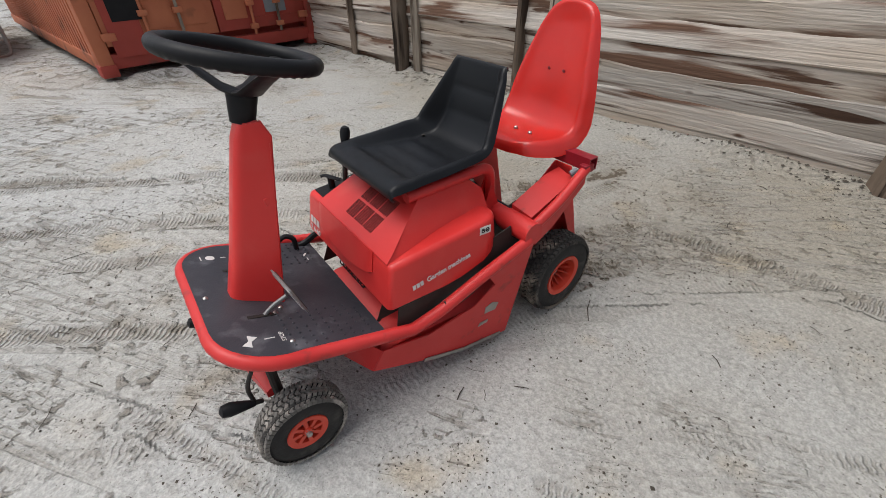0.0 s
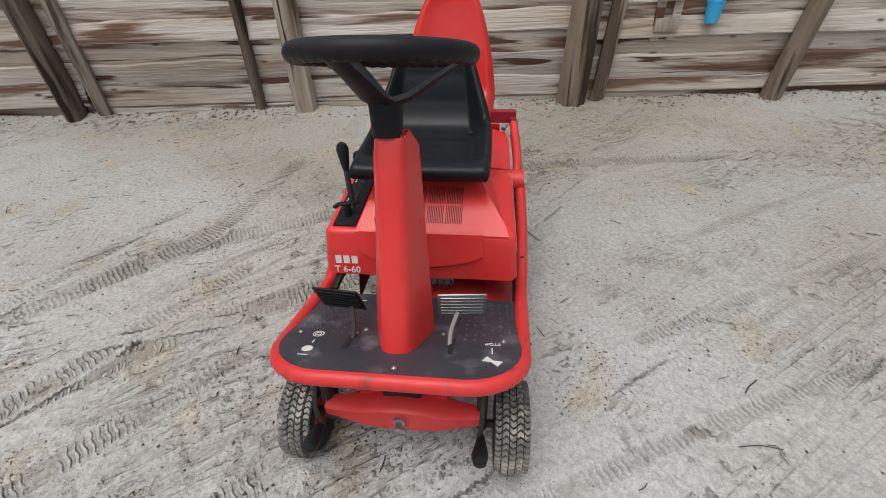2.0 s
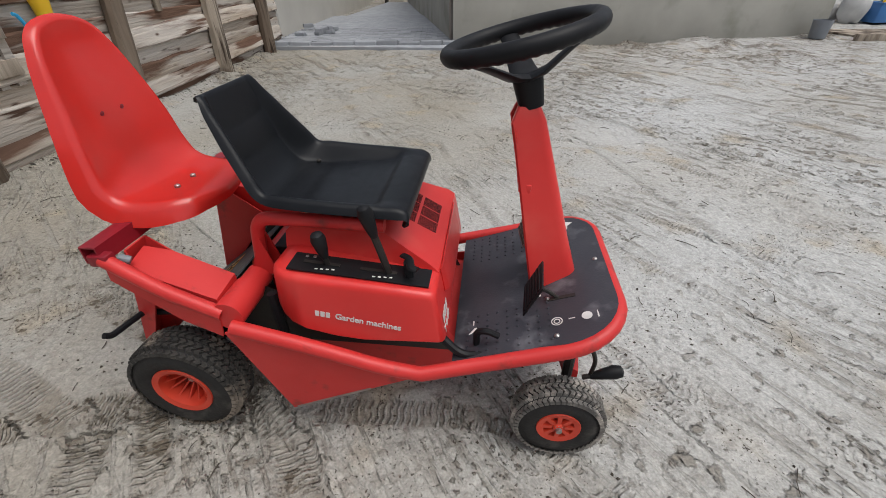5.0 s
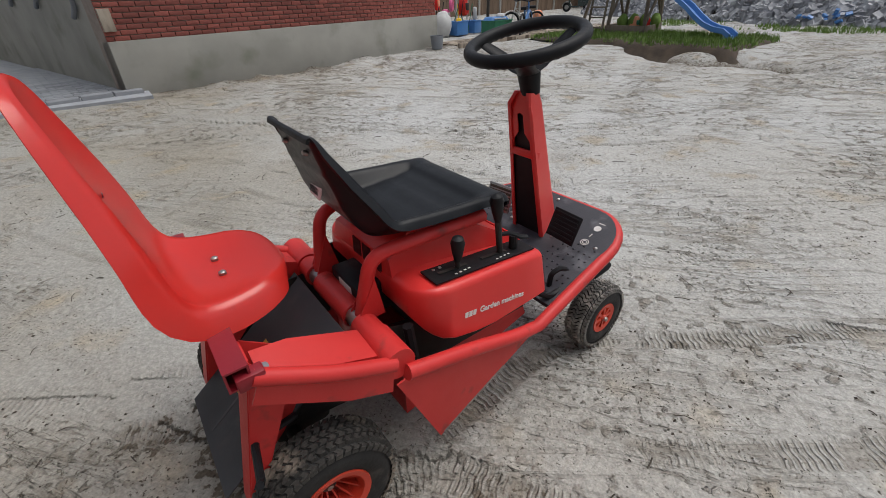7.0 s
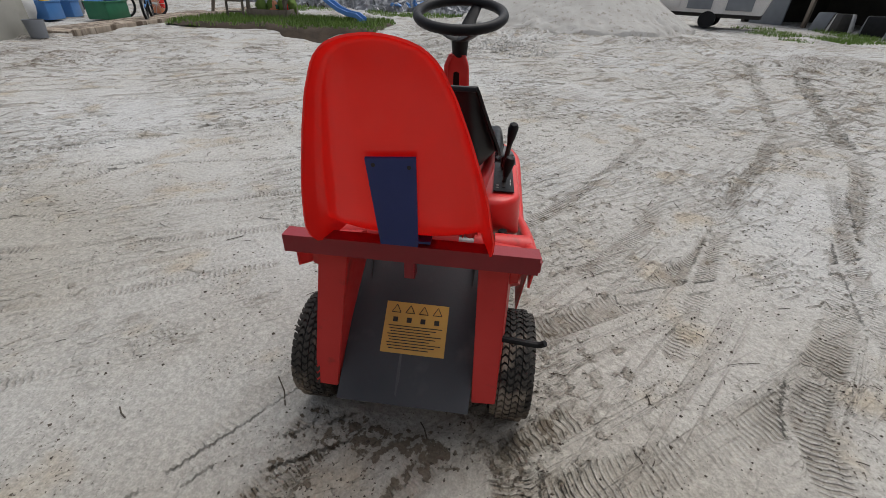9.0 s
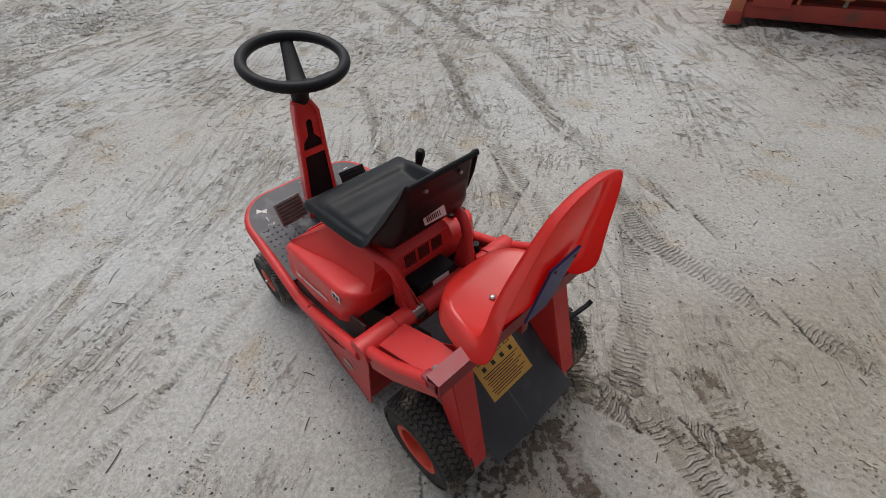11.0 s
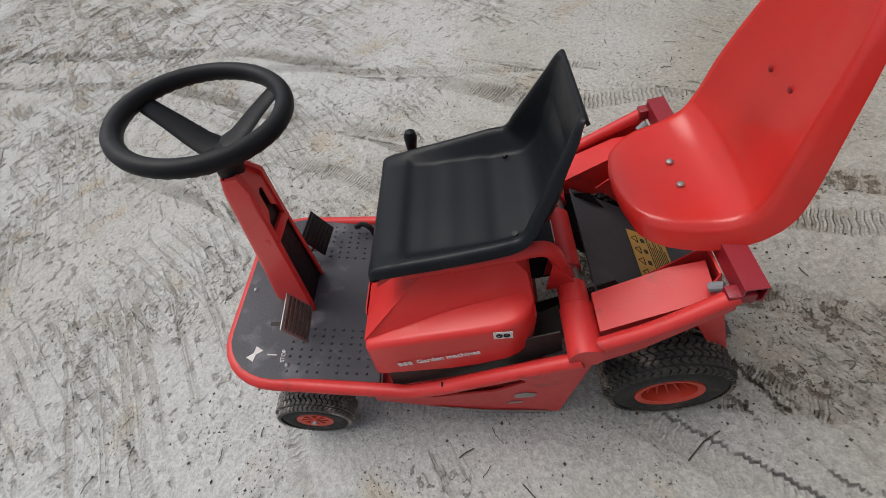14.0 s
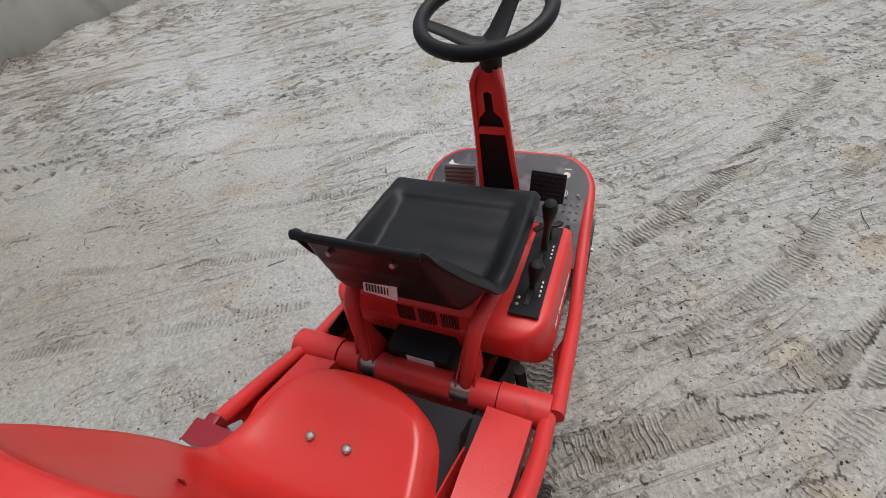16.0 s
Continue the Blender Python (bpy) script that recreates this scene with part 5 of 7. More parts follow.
def square_tube(p, q, w, h):
    b = bmesh.new()
    p, q = Vector(p), Vector(q)
    outer = [[Vector((a * w / 2, 0, c * h / 2)) + e for a, c in ((-1, -1), (1, -1), (1, 1), (-1, 1))] for e in (p, q)]
    inner = [[Vector((a * (w / 2 - 0.004), 0, c * (h / 2 - 0.004))) + e for a, c in ((-1, -1), (1, -1), (1, 1), (-1, 1))] for e in (p, q)]
    ov, iv = [[b.verts.new(v) for v in r] for r in outer], [[b.verts.new(v) for v in r] for r in inner]
    for k in range(4):
        n = (k + 1) % 4
        b.faces.new((ov[0][k], ov[0][n], ov[1][n], ov[1][k]))
        b.faces.new((iv[0][k], iv[1][k], iv[1][n], iv[0][n]))
        b.faces.new((ov[0][k], iv[0][k], iv[0][n], ov[0][n]))
        b.faces.new((ov[1][k], ov[1][n], iv[1][n], iv[1][k]))
    return b


bar = part("cross_bar", square_tube((-0.080, 0.306, 0.600), (-0.080, -0.30, 0.600), 0.042, 0.046), CRIMSON, mower, "crimson square steel bar with open ends")
part("tab", box((0.03, 0.026, 0.06), (-0.085, 0.0, 0.56), bevel=0.002), CRIMSON, bar)
for s in (1, -1):
    part("bracket", box((0.05, 0.03, 0.03), (-0.062, s * 0.293, 0.588), bevel=0.004), CRIMSON, bar)

# hanging black flap with a yellow warning label
fa = lambda x: 0.343 + (x - 0.03) * 0.81
flap = part("rear_flap", plate3([(0.17, 0.185, fa(0.17)), (0.17, -0.185, fa(0.17)), (-0.19, -0.172, fa(-0.19)), (-0.19, 0.190, fa(-0.19))], 0.004), FLAP, mower, "dusty black plastic rear flap")
fm = Matrix.Translation((-0.027, 0.0, fa(-0.027))) @ Matrix(((0, 0.777, -0.629, 0), (-1, 0, 0, 0), (0, 0.629, 0.777, 0), (0, 0, 0, 1))) @ pose(0, 0, 0.003)
label = part("warning_label", slab([(-0.091, -0.073), (0.091, -0.073), (0.091, 0.073), (-0.091, 0.073)], 0.0008, pose(0, 0, 0)), YELLOW, flap, "yellow warning label with four triangles and small print")
label.matrix_basis = fm
for k in range(4):
    c = -0.06 + 0.04 * k
    tri = bmesh.new()
    for a in range(3):
        p0, p1 = [(c + 0.015 * math.cos(radians(90 + 120 * q)), 0.05 + 0.015 * math.sin(radians(90 + 120 * q)), 0.0015) for q in (a, a + 1)]
        tube([p0, p1], 0.0011, 5, tri)
    part("triangle", tri, DARK, label)
    part("pictogram", box((0.014, 0.014, 0.001), (c, 0.022, 0.0012)), DARK, label)
for k in range(9):
    part("print_line", box((0.155 - 0.02 * (k * 7 % 3), 0.0025, 0.001), (-0.006 * (k * 7 % 3), 0.004 - 0.008 * k, 0.0012)), DARK, label)
part("pale_stain", slab([(-0.003, 0.0), (0.003, 0.0), (0.005, -0.06), (0.002, -0.115), (-0.002, -0.11), (-0.004, -0.05)], 0.0006, fm @ pose(-0.03, -0.073, -0.0008)), SMEAR, flap, "pale run mark below the label")
part("handle_rod", tube(soften([(0.0, -0.215, 0.355), (-0.095, -0.235, 0.364), (-0.11, -0.335, 0.369), (-0.114, -0.348, 0.382)], 0.012), 0.0085, 8), BLACK, mower, "bent black rod sticking out behind the wheel")


# red bucket seat bolted on behind
def bucket_shape(rings=15, around=40):
    """A moulded shell: rings from the middle line out to a rolled edge, bent along the seat's profile."""
    line = bend(((0.118, 0.638), (0.093, 0.652), (0.052, 0.656), (0.0, 0.650), (-0.036, 0.648), (-0.072, 0.650), (-0.102, 0.661), (-0.123, 0.682), (-0.137, 0.710), (-0.147, 0.745), (-0.155, 0.79), (-0.168, 0.845), (-0.181, 0.90), (-0.196, 0.965), (-0.210, 1.025), (-0.223, 1.075)), 8)
    run = [0.0]
    for p, q in zip(line, line[1:]):
        run.append(run[-1] + math.hypot(q[0] - p[0], q[1] - p[1]))
    end = run[-1]
    at = lambda s: (float(np.interp(s, run, [p[0] for p in line])), float(np.interp(s, run, [p[1] for p in line])))
    half = ((0, 0), (0.004, 0.052), (0.012, 0.09), (0.03, 0.13), (0.06, 0.16), (0.10, 0.184), (0.15, 0.199), (0.2, 0.205), (0.26, 0.203), (end - 0.35, 0.194), (end - 0.29, 0.186), (end - 0.22, 0.17), (end - 0.163, 0.15), (end - 0.095, 0.124), (end - 0.05, 0.102), (end - 0.03, 0.088), (end - 0.015, 0.068), (end - 0.006, 0.045), (end - 0.0015, 0.023), (end, 0))
    wide = lambda s: float(np.interp(s, [h[0] for h in half], [h[1] for h in half]) * np.interp(s, (0, 0.15, 0.28, 0.45, end), (0.93, 0.93, 1.015, 0.99, 1.07)))
    rim = []
    for k in range(around + 1):
        s = end * 0.5 * (1 - math.cos(math.pi * k / around))
        rim.append((s, wide(s)))
    rim += [(s, -w) for s, w in rim[-2:0:-1]]
    b = bmesh.new()
    grid = []
    for s, w in rim:
        core = min(max(s, 0.12), end - 0.10)
        row = []
        for i in range(rings + 1):
            r = i / rings
            ss, yy = core + (s - core) * r, w * r
            x, z = at(ss)
            x0, z0 = at(max(ss - 0.012, 0))
            x1, z1 = at(min(ss + 0.012, end))
            ll = math.hypot(x1 - x0, z1 - z0) or 1
            nx, nz = (z1 - z0) / ll, -(x1 - x0) / ll
            deep = float(np.interp(ss, (0, 0.10, 0.17, 0.24, 0.32, 0.45, end), (0.0, 0.012, 0.018, 0.022, 0.027, 0.026, 0.014)))
            roll = float(np.interp(ss, (0, 0.06, 0.15, 0.22, 0.30, 0.45, end), (0.035, 0.05, 0.06, 0.058, 0.055, 0.04, 0.018)))
            lift = deep * min(r / 0.86, 1) ** 2.6 - roll * max((r - 0.84) / 0.16, 0) ** 1.8
            row.append(b.verts.new((x + nx * lift, 0.010 + 0.018 * min(max((z - 0.7) / 0.378, 0), 1) + yy, z + nz * lift)))
        grid.append(row)
    n = len(grid)
    for k in range(n):
        p, q = grid[k], grid[(k + 1) % n]
        for i in range(rings):
            b.faces.new((p[i], q[i], q[i + 1], p[i + 1]))
    bmesh.ops.remove_doubles(b, verts=b.verts, dist=0.0006)
    bmesh.ops.recalc_face_normals(b, faces=b.faces)
    bmesh.ops.solidify(b, geom=b.faces[:], thickness=0.004)
    return b


bucket = part("bucket_seat", bucket_shape(), RED_PLASTIC, mower, "glossy bright red plastic bucket seat with a tall back", sharp=75)
for y in (0.05, -0.023):
    part("bolt", lathe([(0, 0.006), (0.005, 0.0055), (0.008, 0.003), (0.008, -0.003)], 14, "Z"), STEEL, bucket).matrix_basis = pose(-0.027, y, 0.652)
# dimples are nearly flat; crimson puts the shade of a recess into them
for y in (0.055, -0.014):
    part("bolt_dimple", lathe([(0, 0.0012), (0.004, 0.0014), (0.007, -0.001)], 12, "X"), CRIMSON, bucket).matrix_basis = pose(-0.166, y, 0.848, 0, 14, 0)
back_plate = part("back_plate", slab([(-0.042, 0.0), (0.042, 0.0), (0.049, 0.222), (-0.047, 0.23)], 0.006, Matrix(((0, -0.234, -0.972, -0.131), (1, 0, 0, 0.014), (0, 0.972, -0.234, 0.648), (0, 0, 0, 1))), bevel=0.002), NAVY, bucket, "navy blue steel plate behind the seat")
for y in (0.048, -0.02):
    part("hole", lathe([(0, -0.001), (0.004, -0.001), (0.004, 0.002)], 10, "X"), DARK, back_plate).matrix_basis = pose(-0.1866, y, 0.85, 0, 13.5, 0)
part("seat_bracket", plate3([(-0.10, 0.05, 0.636), (-0.10, -0.05, 0.636), (0.02, -0.05, 0.64), (0.02, 0.05, 0.64)], 0.006), NAVY, mower)

# mower body under the frame: skirts, chassis, engine
sk = part("skirt", plate3([(0.205, -0.322, 0.40), (0.262, -0.325, 0.415), (0.44, -0.318, 0.355), (0.60, -0.316, 0.30), (0.74, -0.31, 0.285), (0.66, -0.31, 0.265), (0.323, -0.315, 0.107)], 0.005), RED_WORN, mower, "red side plate running down to a point ahead of the wheel")
part("scrape", tube([(0.335, -0.3175, 0.114), (0.45, -0.316, 0.168), (0.56, -0.315, 0.219)], 0.003, 6, flat=(0.5, 1.2)), STEEL, sk, "bare scratched edge")
part("fold", plate3([(0.30, -0.317, 0.375), (0.55, -0.314, 0.30), (0.46, -0.285, 0.30)], 0.004), RED_WORN, sk)
sk = part("skirt", plate3([(0.205, 0.322, 0.40), (0.262, 0.325, 0.415), (0.41, 0.318, 0.362), (0.37, 0.318, 0.30), (0.46, 0.318, 0.252), (0.64, 0.314, 0.235), (0.80, 0.305, 0.262), (0.835, 0.29, 0.182), (0.56, 0.308, 0.075), (0.30, 0.318, 0.035)], 0.005), RED_WORN, mower, "dented red side skirt of the cutting deck, scratched to bare metal")
part("fold", plate3([(0.80, 0.305, 0.262), (0.835, 0.29, 0.182), (0.88, 0.19, 0.19), (0.86, 0.19, 0.27)], 0.005), RED_WORN, sk)
part("scrape", tube([(0.33, 0.3215, 0.042), (0.5, 0.315, 0.066), (0.66, 0.306, 0.115)], 0.006, 6, flat=(0.4, 1.4)), STEEL, sk, "bare scratched edge")
part("scrape", slab([(-0.03, -0.012), (0.02, -0.02), (0.034, 0.006), (0.006, 0.022), (-0.026, 0.014)], 0.0015, pose(0.385, 0.3215, 0.205, 90, 0, 180)), STEEL, sk, "patch of bare metal")
part("scrape", slab([(-0.022, -0.006), (0.02, -0.008), (0.026, 0.004), (-0.012, 0.008)], 0.0015, pose(0.42, 0.3205, 0.15, 90, 0, 180)), STEEL, sk, "patch of bare metal")
# added sheet, coloured dark to stand for the shaded gap below the hood
part("side_panel", plate3([(0.27, 0.272, 0.47), (0.72, 0.285, 0.40), (0.74, 0.29, 0.285), (0.40, 0.29, 0.345), (0.27, 0.285, 0.40)], 0.004), DARK, mower, "dark filler sheet for the shaded gap between hood and rail")
part("belt_rod", tube(soften([(0.62, 0.30, 0.30), (0.5, 0.30, 0.285), (0.36, 0.29, 0.33)], 0.05), 0.008, 8), DARK, mower)
part("clip", tube([(0.585, 0.322, 0.327 + 0.021), (0.585, 0.343, 0.327), (0.585, 0.322, 0.327 - 0.021), (0.585, 0.301, 0.327)], 0.003, 6, closed=True), DARK, mower, "black cable tie round the rail")
part("deck_shell", loft([[(0.31, -0.16, 0.05), (0.82, -0.16, 0.18), (0.82, 0.283, 0.18), (0.31, 0.305, 0.05)], [(0.31, -0.16, 0.225), (0.80, -0.16, 0.235), (0.80, 0.283, 0.235), (0.31, 0.305, 0.225)], [(0.33, -0.12, 0.285), (0.74, -0.12, 0.275), (0.74, 0.2, 0.275), (0.33, 0.2, 0.285)]]), RED_WORN, mower, "red pressed cutting deck")
# chassis sides in dark steel colour: shade under the hood put into them
for s in (1, -1):
    part("chassis_side", plate3([(0.12, s * 0.15, 0.46), (0.30, s * 0.2, 0.44), (0.72, s * 0.2, 0.36), (0.76, s * 0.2, 0.27), (0.30, s * 0.2, 0.27), (0.0, s * 0.15, 0.25)], 0.005), DARK, mower)
eng = part("engine", box((0.30, 0.30, 0.2), (0.53, 0.0, 0.42), bevel=0.02), DARK, mower, "dark greasy engine under the hood")
for k in range(7):
    part("fin", box((0.28, 0.32, 0.005), (0.53, 0, 0.34 + 0.022 * k), bevel=0.001), DARK, eng)
part("muffler", tube([(0.69, 0.10, 0.345), (0.69, -0.08, 0.345)], 0.035, 16), GALV, mower, "rusty cylindrical muffler")
part("spring", tube([(0.73 + 0.014 * math.cos(k * 0.9), 0.10 - 0.003 * k, 0.335 + 0.014 * math.sin(k * 0.9)) for k in range(60)], 0.0025, 5), DARK, mower)
part("battery", box((0.11, 0.16, 0.10), (0.30, 0.0, 0.455), bevel=0.008), BLACK, mower, "black battery behind the engine with a printed white label")
part("battery_label", box((0.002, 0.07, 0.04), (0.2435, -0.01, 0.475)), WHITE, mower, "white printed sticker")
part("tank_stay", tube([(0.30, -0.23, 0.46), (0.31, -0.24, 0.30)], 0.014, 8), BLACK, mower)
part("rear_axle", tube([(0, -0.27, 0.163), (0, 0.27, 0.163)], 0.02, 12), DARK, mower)
part("gearbox", box((0.16, 0.18, 0.14), (0.03, 0, 0.2), bevel=0.02), DARK, mower)

# front axle with spindles and knobs
beam = []
for y, lo, hi, x0, x1 in ((-0.205, 0.198, 0.232, 1.085, 1.12), (-0.15, 0.192, 0.238, 1.08, 1.128), (-0.105, 0.19, 0.252, 1.075, 1.138), (-0.05, 0.188, 0.268, 1.075, 1.142), (0, 0.188, 0.272, 1.075, 1.143), (0.05, 0.188, 0.268, 1.075, 1.142), (0.105, 0.19, 0.252, 1.075, 1.138), (0.15, 0.192, 0.238, 1.08, 1.128), (0.205, 0.198, 0.232, 1.085, 1.12)):
    beam.append([(x0, y, lo), (x1, y, lo + 0.004), (x1, y, hi - 0.008), (x1 - 0.012, y, hi), (x0, y, hi)])
ax = part("front_axle", loft(beam), RED_WORN, mower, "red pressed front axle beam with greasy ends")
part("pivot_bolt", lathe([(0, 0.03), (0.008, 0.03), (0.009, 0.012), (0.016, 0.011), (0.016, 0.0)], 8, "X"), STEEL, ax).matrix_basis = pose(1.142, 0.0, 0.236)
part("pivot_bolt", lathe([(0, 0.012), (0.009, 0.012), (0.01, 0.002), (0.013, 0.0)], 8, "X"), GALV, ax).matrix_basis = pose(1.142, 0.006, 0.2)
part("bracket", plate3([(1.085, -0.115, 0.25), (1.085, 0.115, 0.25), (1.075, 0.1, 0.345), (1.075, -0.1, 0.345)], 0.006), RED_WORN, ax, "red pivot bracket behind the beam")
# block coloured dark to stand for the shaded gap under the rail
part("pivot_block", box((0.12, 0.1, 0.11), (1.04, 0, 0.295), bevel=0.006), DARK, mower)
for s in (1, -1):
    sp = part("spindle", tube([(1.09, s * 0.205, 0.15), (1.09, s * 0.205, 0.36)], 0.014, 10), DARK, mower)
    part("stub", tube([(1.075, s * 0.2, 0.14), (1.066, s * 0.315, 0.13)], 0.011, 10), DARK, sp)
    part("spring_rod", tube(soften([(1.12, s * 0.205, 0.35), (1.16, s * 0.205, 0.28), (1.155, s * 0.2, 0.2)], 0.03), 0.006, 8), DARK, sp)
    kb = part("foot_knob", tube([(1.135, s * 0.203, 0.20), (1.165, s * 0.203, 0.212)], 0.007, 8), DARK, mower, "black grip knob on a short rod")
    part("grip", tube([(1.155, s * 0.204, 0.208), (1.18, s * 0.204, 0.218), (1.215, s * 0.203, 0.231), (1.235, s * 0.203, 0.237), (1.24, s * 0.203, 0.239)], 0.015, 14, radii=[0.009, 0.014, 0.020, 0.016, 0.005]), BLACK, kb)


# darker copy of the rim orange, with the shade of the deep rim in it
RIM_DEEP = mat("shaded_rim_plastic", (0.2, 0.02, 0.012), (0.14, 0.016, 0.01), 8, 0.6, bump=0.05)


# wheels: lathed tyre, zig-zag tread blocks, spoked plastic rim
def wheel_at(name, at, r, w, rim_r, spokes, dish, side, turn, rows, tread_mat, pitch=0.0185):
    wh = new(name)
    wh.parent = mower
    wh.matrix_basis = pose(*at, 0, 0, turn + (0 if side > 0 else 180))
    h = w / 2
    tr = r - 0.008
    prof = [(rim_r, -h * 0.8), (rim_r + 0.012, -h * 0.92), (rim_r + (tr - rim_r) * 0.5, -h), (tr - 0.03, -h * 0.96), (tr - 0.009, -h * 0.8), (tr - 0.001, -h * 0.45), (tr + 0.001, 0), (tr - 0.001, h * 0.45), (tr - 0.009, h * 0.8), (tr - 0.03, h * 0.96), (rim_r + (tr - rim_r) * 0.5, h), (rim_r + 0.012, h * 0.92), (rim_r, h * 0.8)]
    tyre = part("tyre", lathe(prof, 48, "Y", closed=True), RUBBER, wh, "black rubber tyre, dusty with sand")
    n = int(2 * math.pi * r / pitch)
    verts, faces = [], []
    for q in range(rows):
        v = -h * 0.8 + 2 * h * 0.8 * q / (rows - 1)
        hw = h * 0.8 / (rows - 1) * 0.93
        for k in range(n):
            a = 2 * math.pi * (k + (0.5 if q % 2 else 0)) / n
            rr = tr - (0.010 if abs(v) > h * 0.7 else 0)
            m = Matrix.Rotation(-a, 4, "Y") @ Matrix.Translation((rr, v, 0))
            o = len(verts)
            wave = (-0.18, 0.18, -0.1) if q % 2 else (0.18, -0.18, 0.1)
            for dx, t in ((-0.006, 1.0), (0.0055, 0.88)):
                for u, e in ((-1, wave[0]), (0, wave[1]), (1, wave[2])):
                    for z in (-1, 1):
                        verts.append(m @ Vector((dx, u * hw * t, (z * 0.36 * t + e) * pitch)))
            faces += [[o + i for i in f] for f in ((6, 7, 9, 8), (8, 9, 11, 10), (0, 6, 8, 2), (2, 8, 10, 4), (7, 1, 3, 9), (9, 3, 5, 11), (1, 7, 6, 0), (4, 10, 11, 5))]
    tm = bpy.data.meshes.new("tread")
    tm.from_pydata([tuple(v) for v in verts], [], faces)
    tm.materials.append(tread_mat)
    tb = new("tread", tm)
    tb.parent = tyre
    tb["label"] = "worn zig-zag tread blocks packed with pale sand"
    tb["kind"] = "stuff"
    rim = part("rim", lathe([(rim_r - 0.014, h * 0.3), (rim_r - 0.012, h * 0.86), (rim_r + 0.004, h * 0.93), (rim_r + 0.006, h * 0.8), (rim_r + 0.002, -h * 0.8), (rim_r - 0.01, -h * 0.8)], 40, "Y", closed=True), ORANGE, wh, "orange-red plastic rim with radial ribs")
    # disc behind ribs and spokes: shade inside the rim put into its colour
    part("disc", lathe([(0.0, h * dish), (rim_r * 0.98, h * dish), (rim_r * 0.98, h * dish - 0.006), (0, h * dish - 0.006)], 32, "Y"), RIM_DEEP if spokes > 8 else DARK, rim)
    for k in range(spokes):
        a = 2 * math.pi * k / spokes
        sp = slab([(rim_r * 0.22, -0.002), (rim_r - 0.008, -0.003), (rim_r - 0.008, 0.003), (rim_r * 0.22, 0.002)] if spokes > 8 else [(rim_r * 0.3, -0.005), (rim_r - 0.008, -0.006), (rim_r - 0.008, 0.006), (rim_r * 0.3, 0.005)], 0.014, Matrix.Rotation(-a, 4, "Y") @ Matrix(((1, 0, 0, 0), (0, 0, 1, h * dish), (0, -1, 0, 0), (0, 0, 0, 1))))
        if spokes > 8:
            sp.free()
            sp = slab([(rim_r * 0.25, h * dish), (rim_r - 0.006, h * dish), (rim_r - 0.006, h * 0.62), (rim_r * 0.3, h * dish + 0.012)], 0.0045, Matrix.Rotation(-a, 4, "Y"))
        part("spoke", sp, ORANGE, rim)
    part("hub", lathe([(0, h * dish + 0.022), (rim_r * 0.22, h * dish + 0.02), (rim_r * 0.3, h * dish + 0.006), (rim_r * 0.32, h * dish - 0.004), (0, h * dish - 0.004)], 20, "Y"), ORANGE if spokes <= 8 else DARK, rim)
    part("axle_nut", lathe([(0, h * dish + 0.029), (0.008, h * dish + 0.028), (0.0095, h * dish + 0.02), (0.013, h * dish + 0.019), (0.013, h * dish)], 8, "Y"), STEEL, rim)
    return wh


wheel_at("front_wheel", (1.066, 0.283, 0.13), 0.13, 0.088, 0.054, 8, 0.55, 1, 0, 5, TREAD, 0.0165)["label"] = "small front wheel with an orange-red spoked rim"
wheel_at("front_wheel", (1.066, -0.283, 0.13), 0.13, 0.088, 0.054, 8, 0.55, -1, 0, 5, TREAD, 0.0165)["label"] = "small front wheel with an orange-red spoked rim"
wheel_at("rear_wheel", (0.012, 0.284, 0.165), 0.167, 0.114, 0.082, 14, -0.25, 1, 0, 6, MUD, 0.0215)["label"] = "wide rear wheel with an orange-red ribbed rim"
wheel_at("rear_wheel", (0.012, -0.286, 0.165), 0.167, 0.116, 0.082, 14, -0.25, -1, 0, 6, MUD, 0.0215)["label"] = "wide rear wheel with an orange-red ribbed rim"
# ---- shipping container by the fence ----
cont = thing("shipping_container", "rusty orange and oxide-red steel shipping container with locked doors", "container", (1.2, -5.22, 0.03), 189.8)
CW, CL, CH = 2.78, 6.1, 2.6
part("body", box((CW - 0.1, CL - 0.15, CH - 0.25), (CW / 2, CL / 2 + 0.08, CH / 2 + 0.1)), RUST_RED, cont)
side_wall = bmesh.new()
prof = []
for k in range(40):
    y0 = 0.1 + k * 0.148
    prof += [(0.0, y0), (0.0, y0 + 0.07), (0.036, y0 + 0.09), (0.036, y0 + 0.14)]
skin([[(x, y, 0.22) for x, y in prof], [(x, y, CH - 0.1) for x, y in prof]], 0.004, side_wall)
part("corrugated_side", side_wall, RUST, cont, "corrugated orange side panel")
for x in (0.06, CW - 0.06):
    part("corner_post", box((0.14, 0.16, CH), (x, 0.02, CH / 2 + 0.04), bevel=0.008), RUST if x < 1 else RUST_RED, cont)
    part("corner_casting", box((0.17, 0.18, 0.13), (x, 0.02, 0.085), bevel=0.012), RUST_RED, cont)
part("door_sill", box((CW - 0.2, 0.14, 0.15), (CW / 2, 0.03, 0.17), bevel=0.006), RUST_RED, cont)
part("bottom_rail", box((0.1, CL, 0.14), (0.04, CL / 2, 0.17), bevel=0.006), RUST, cont)
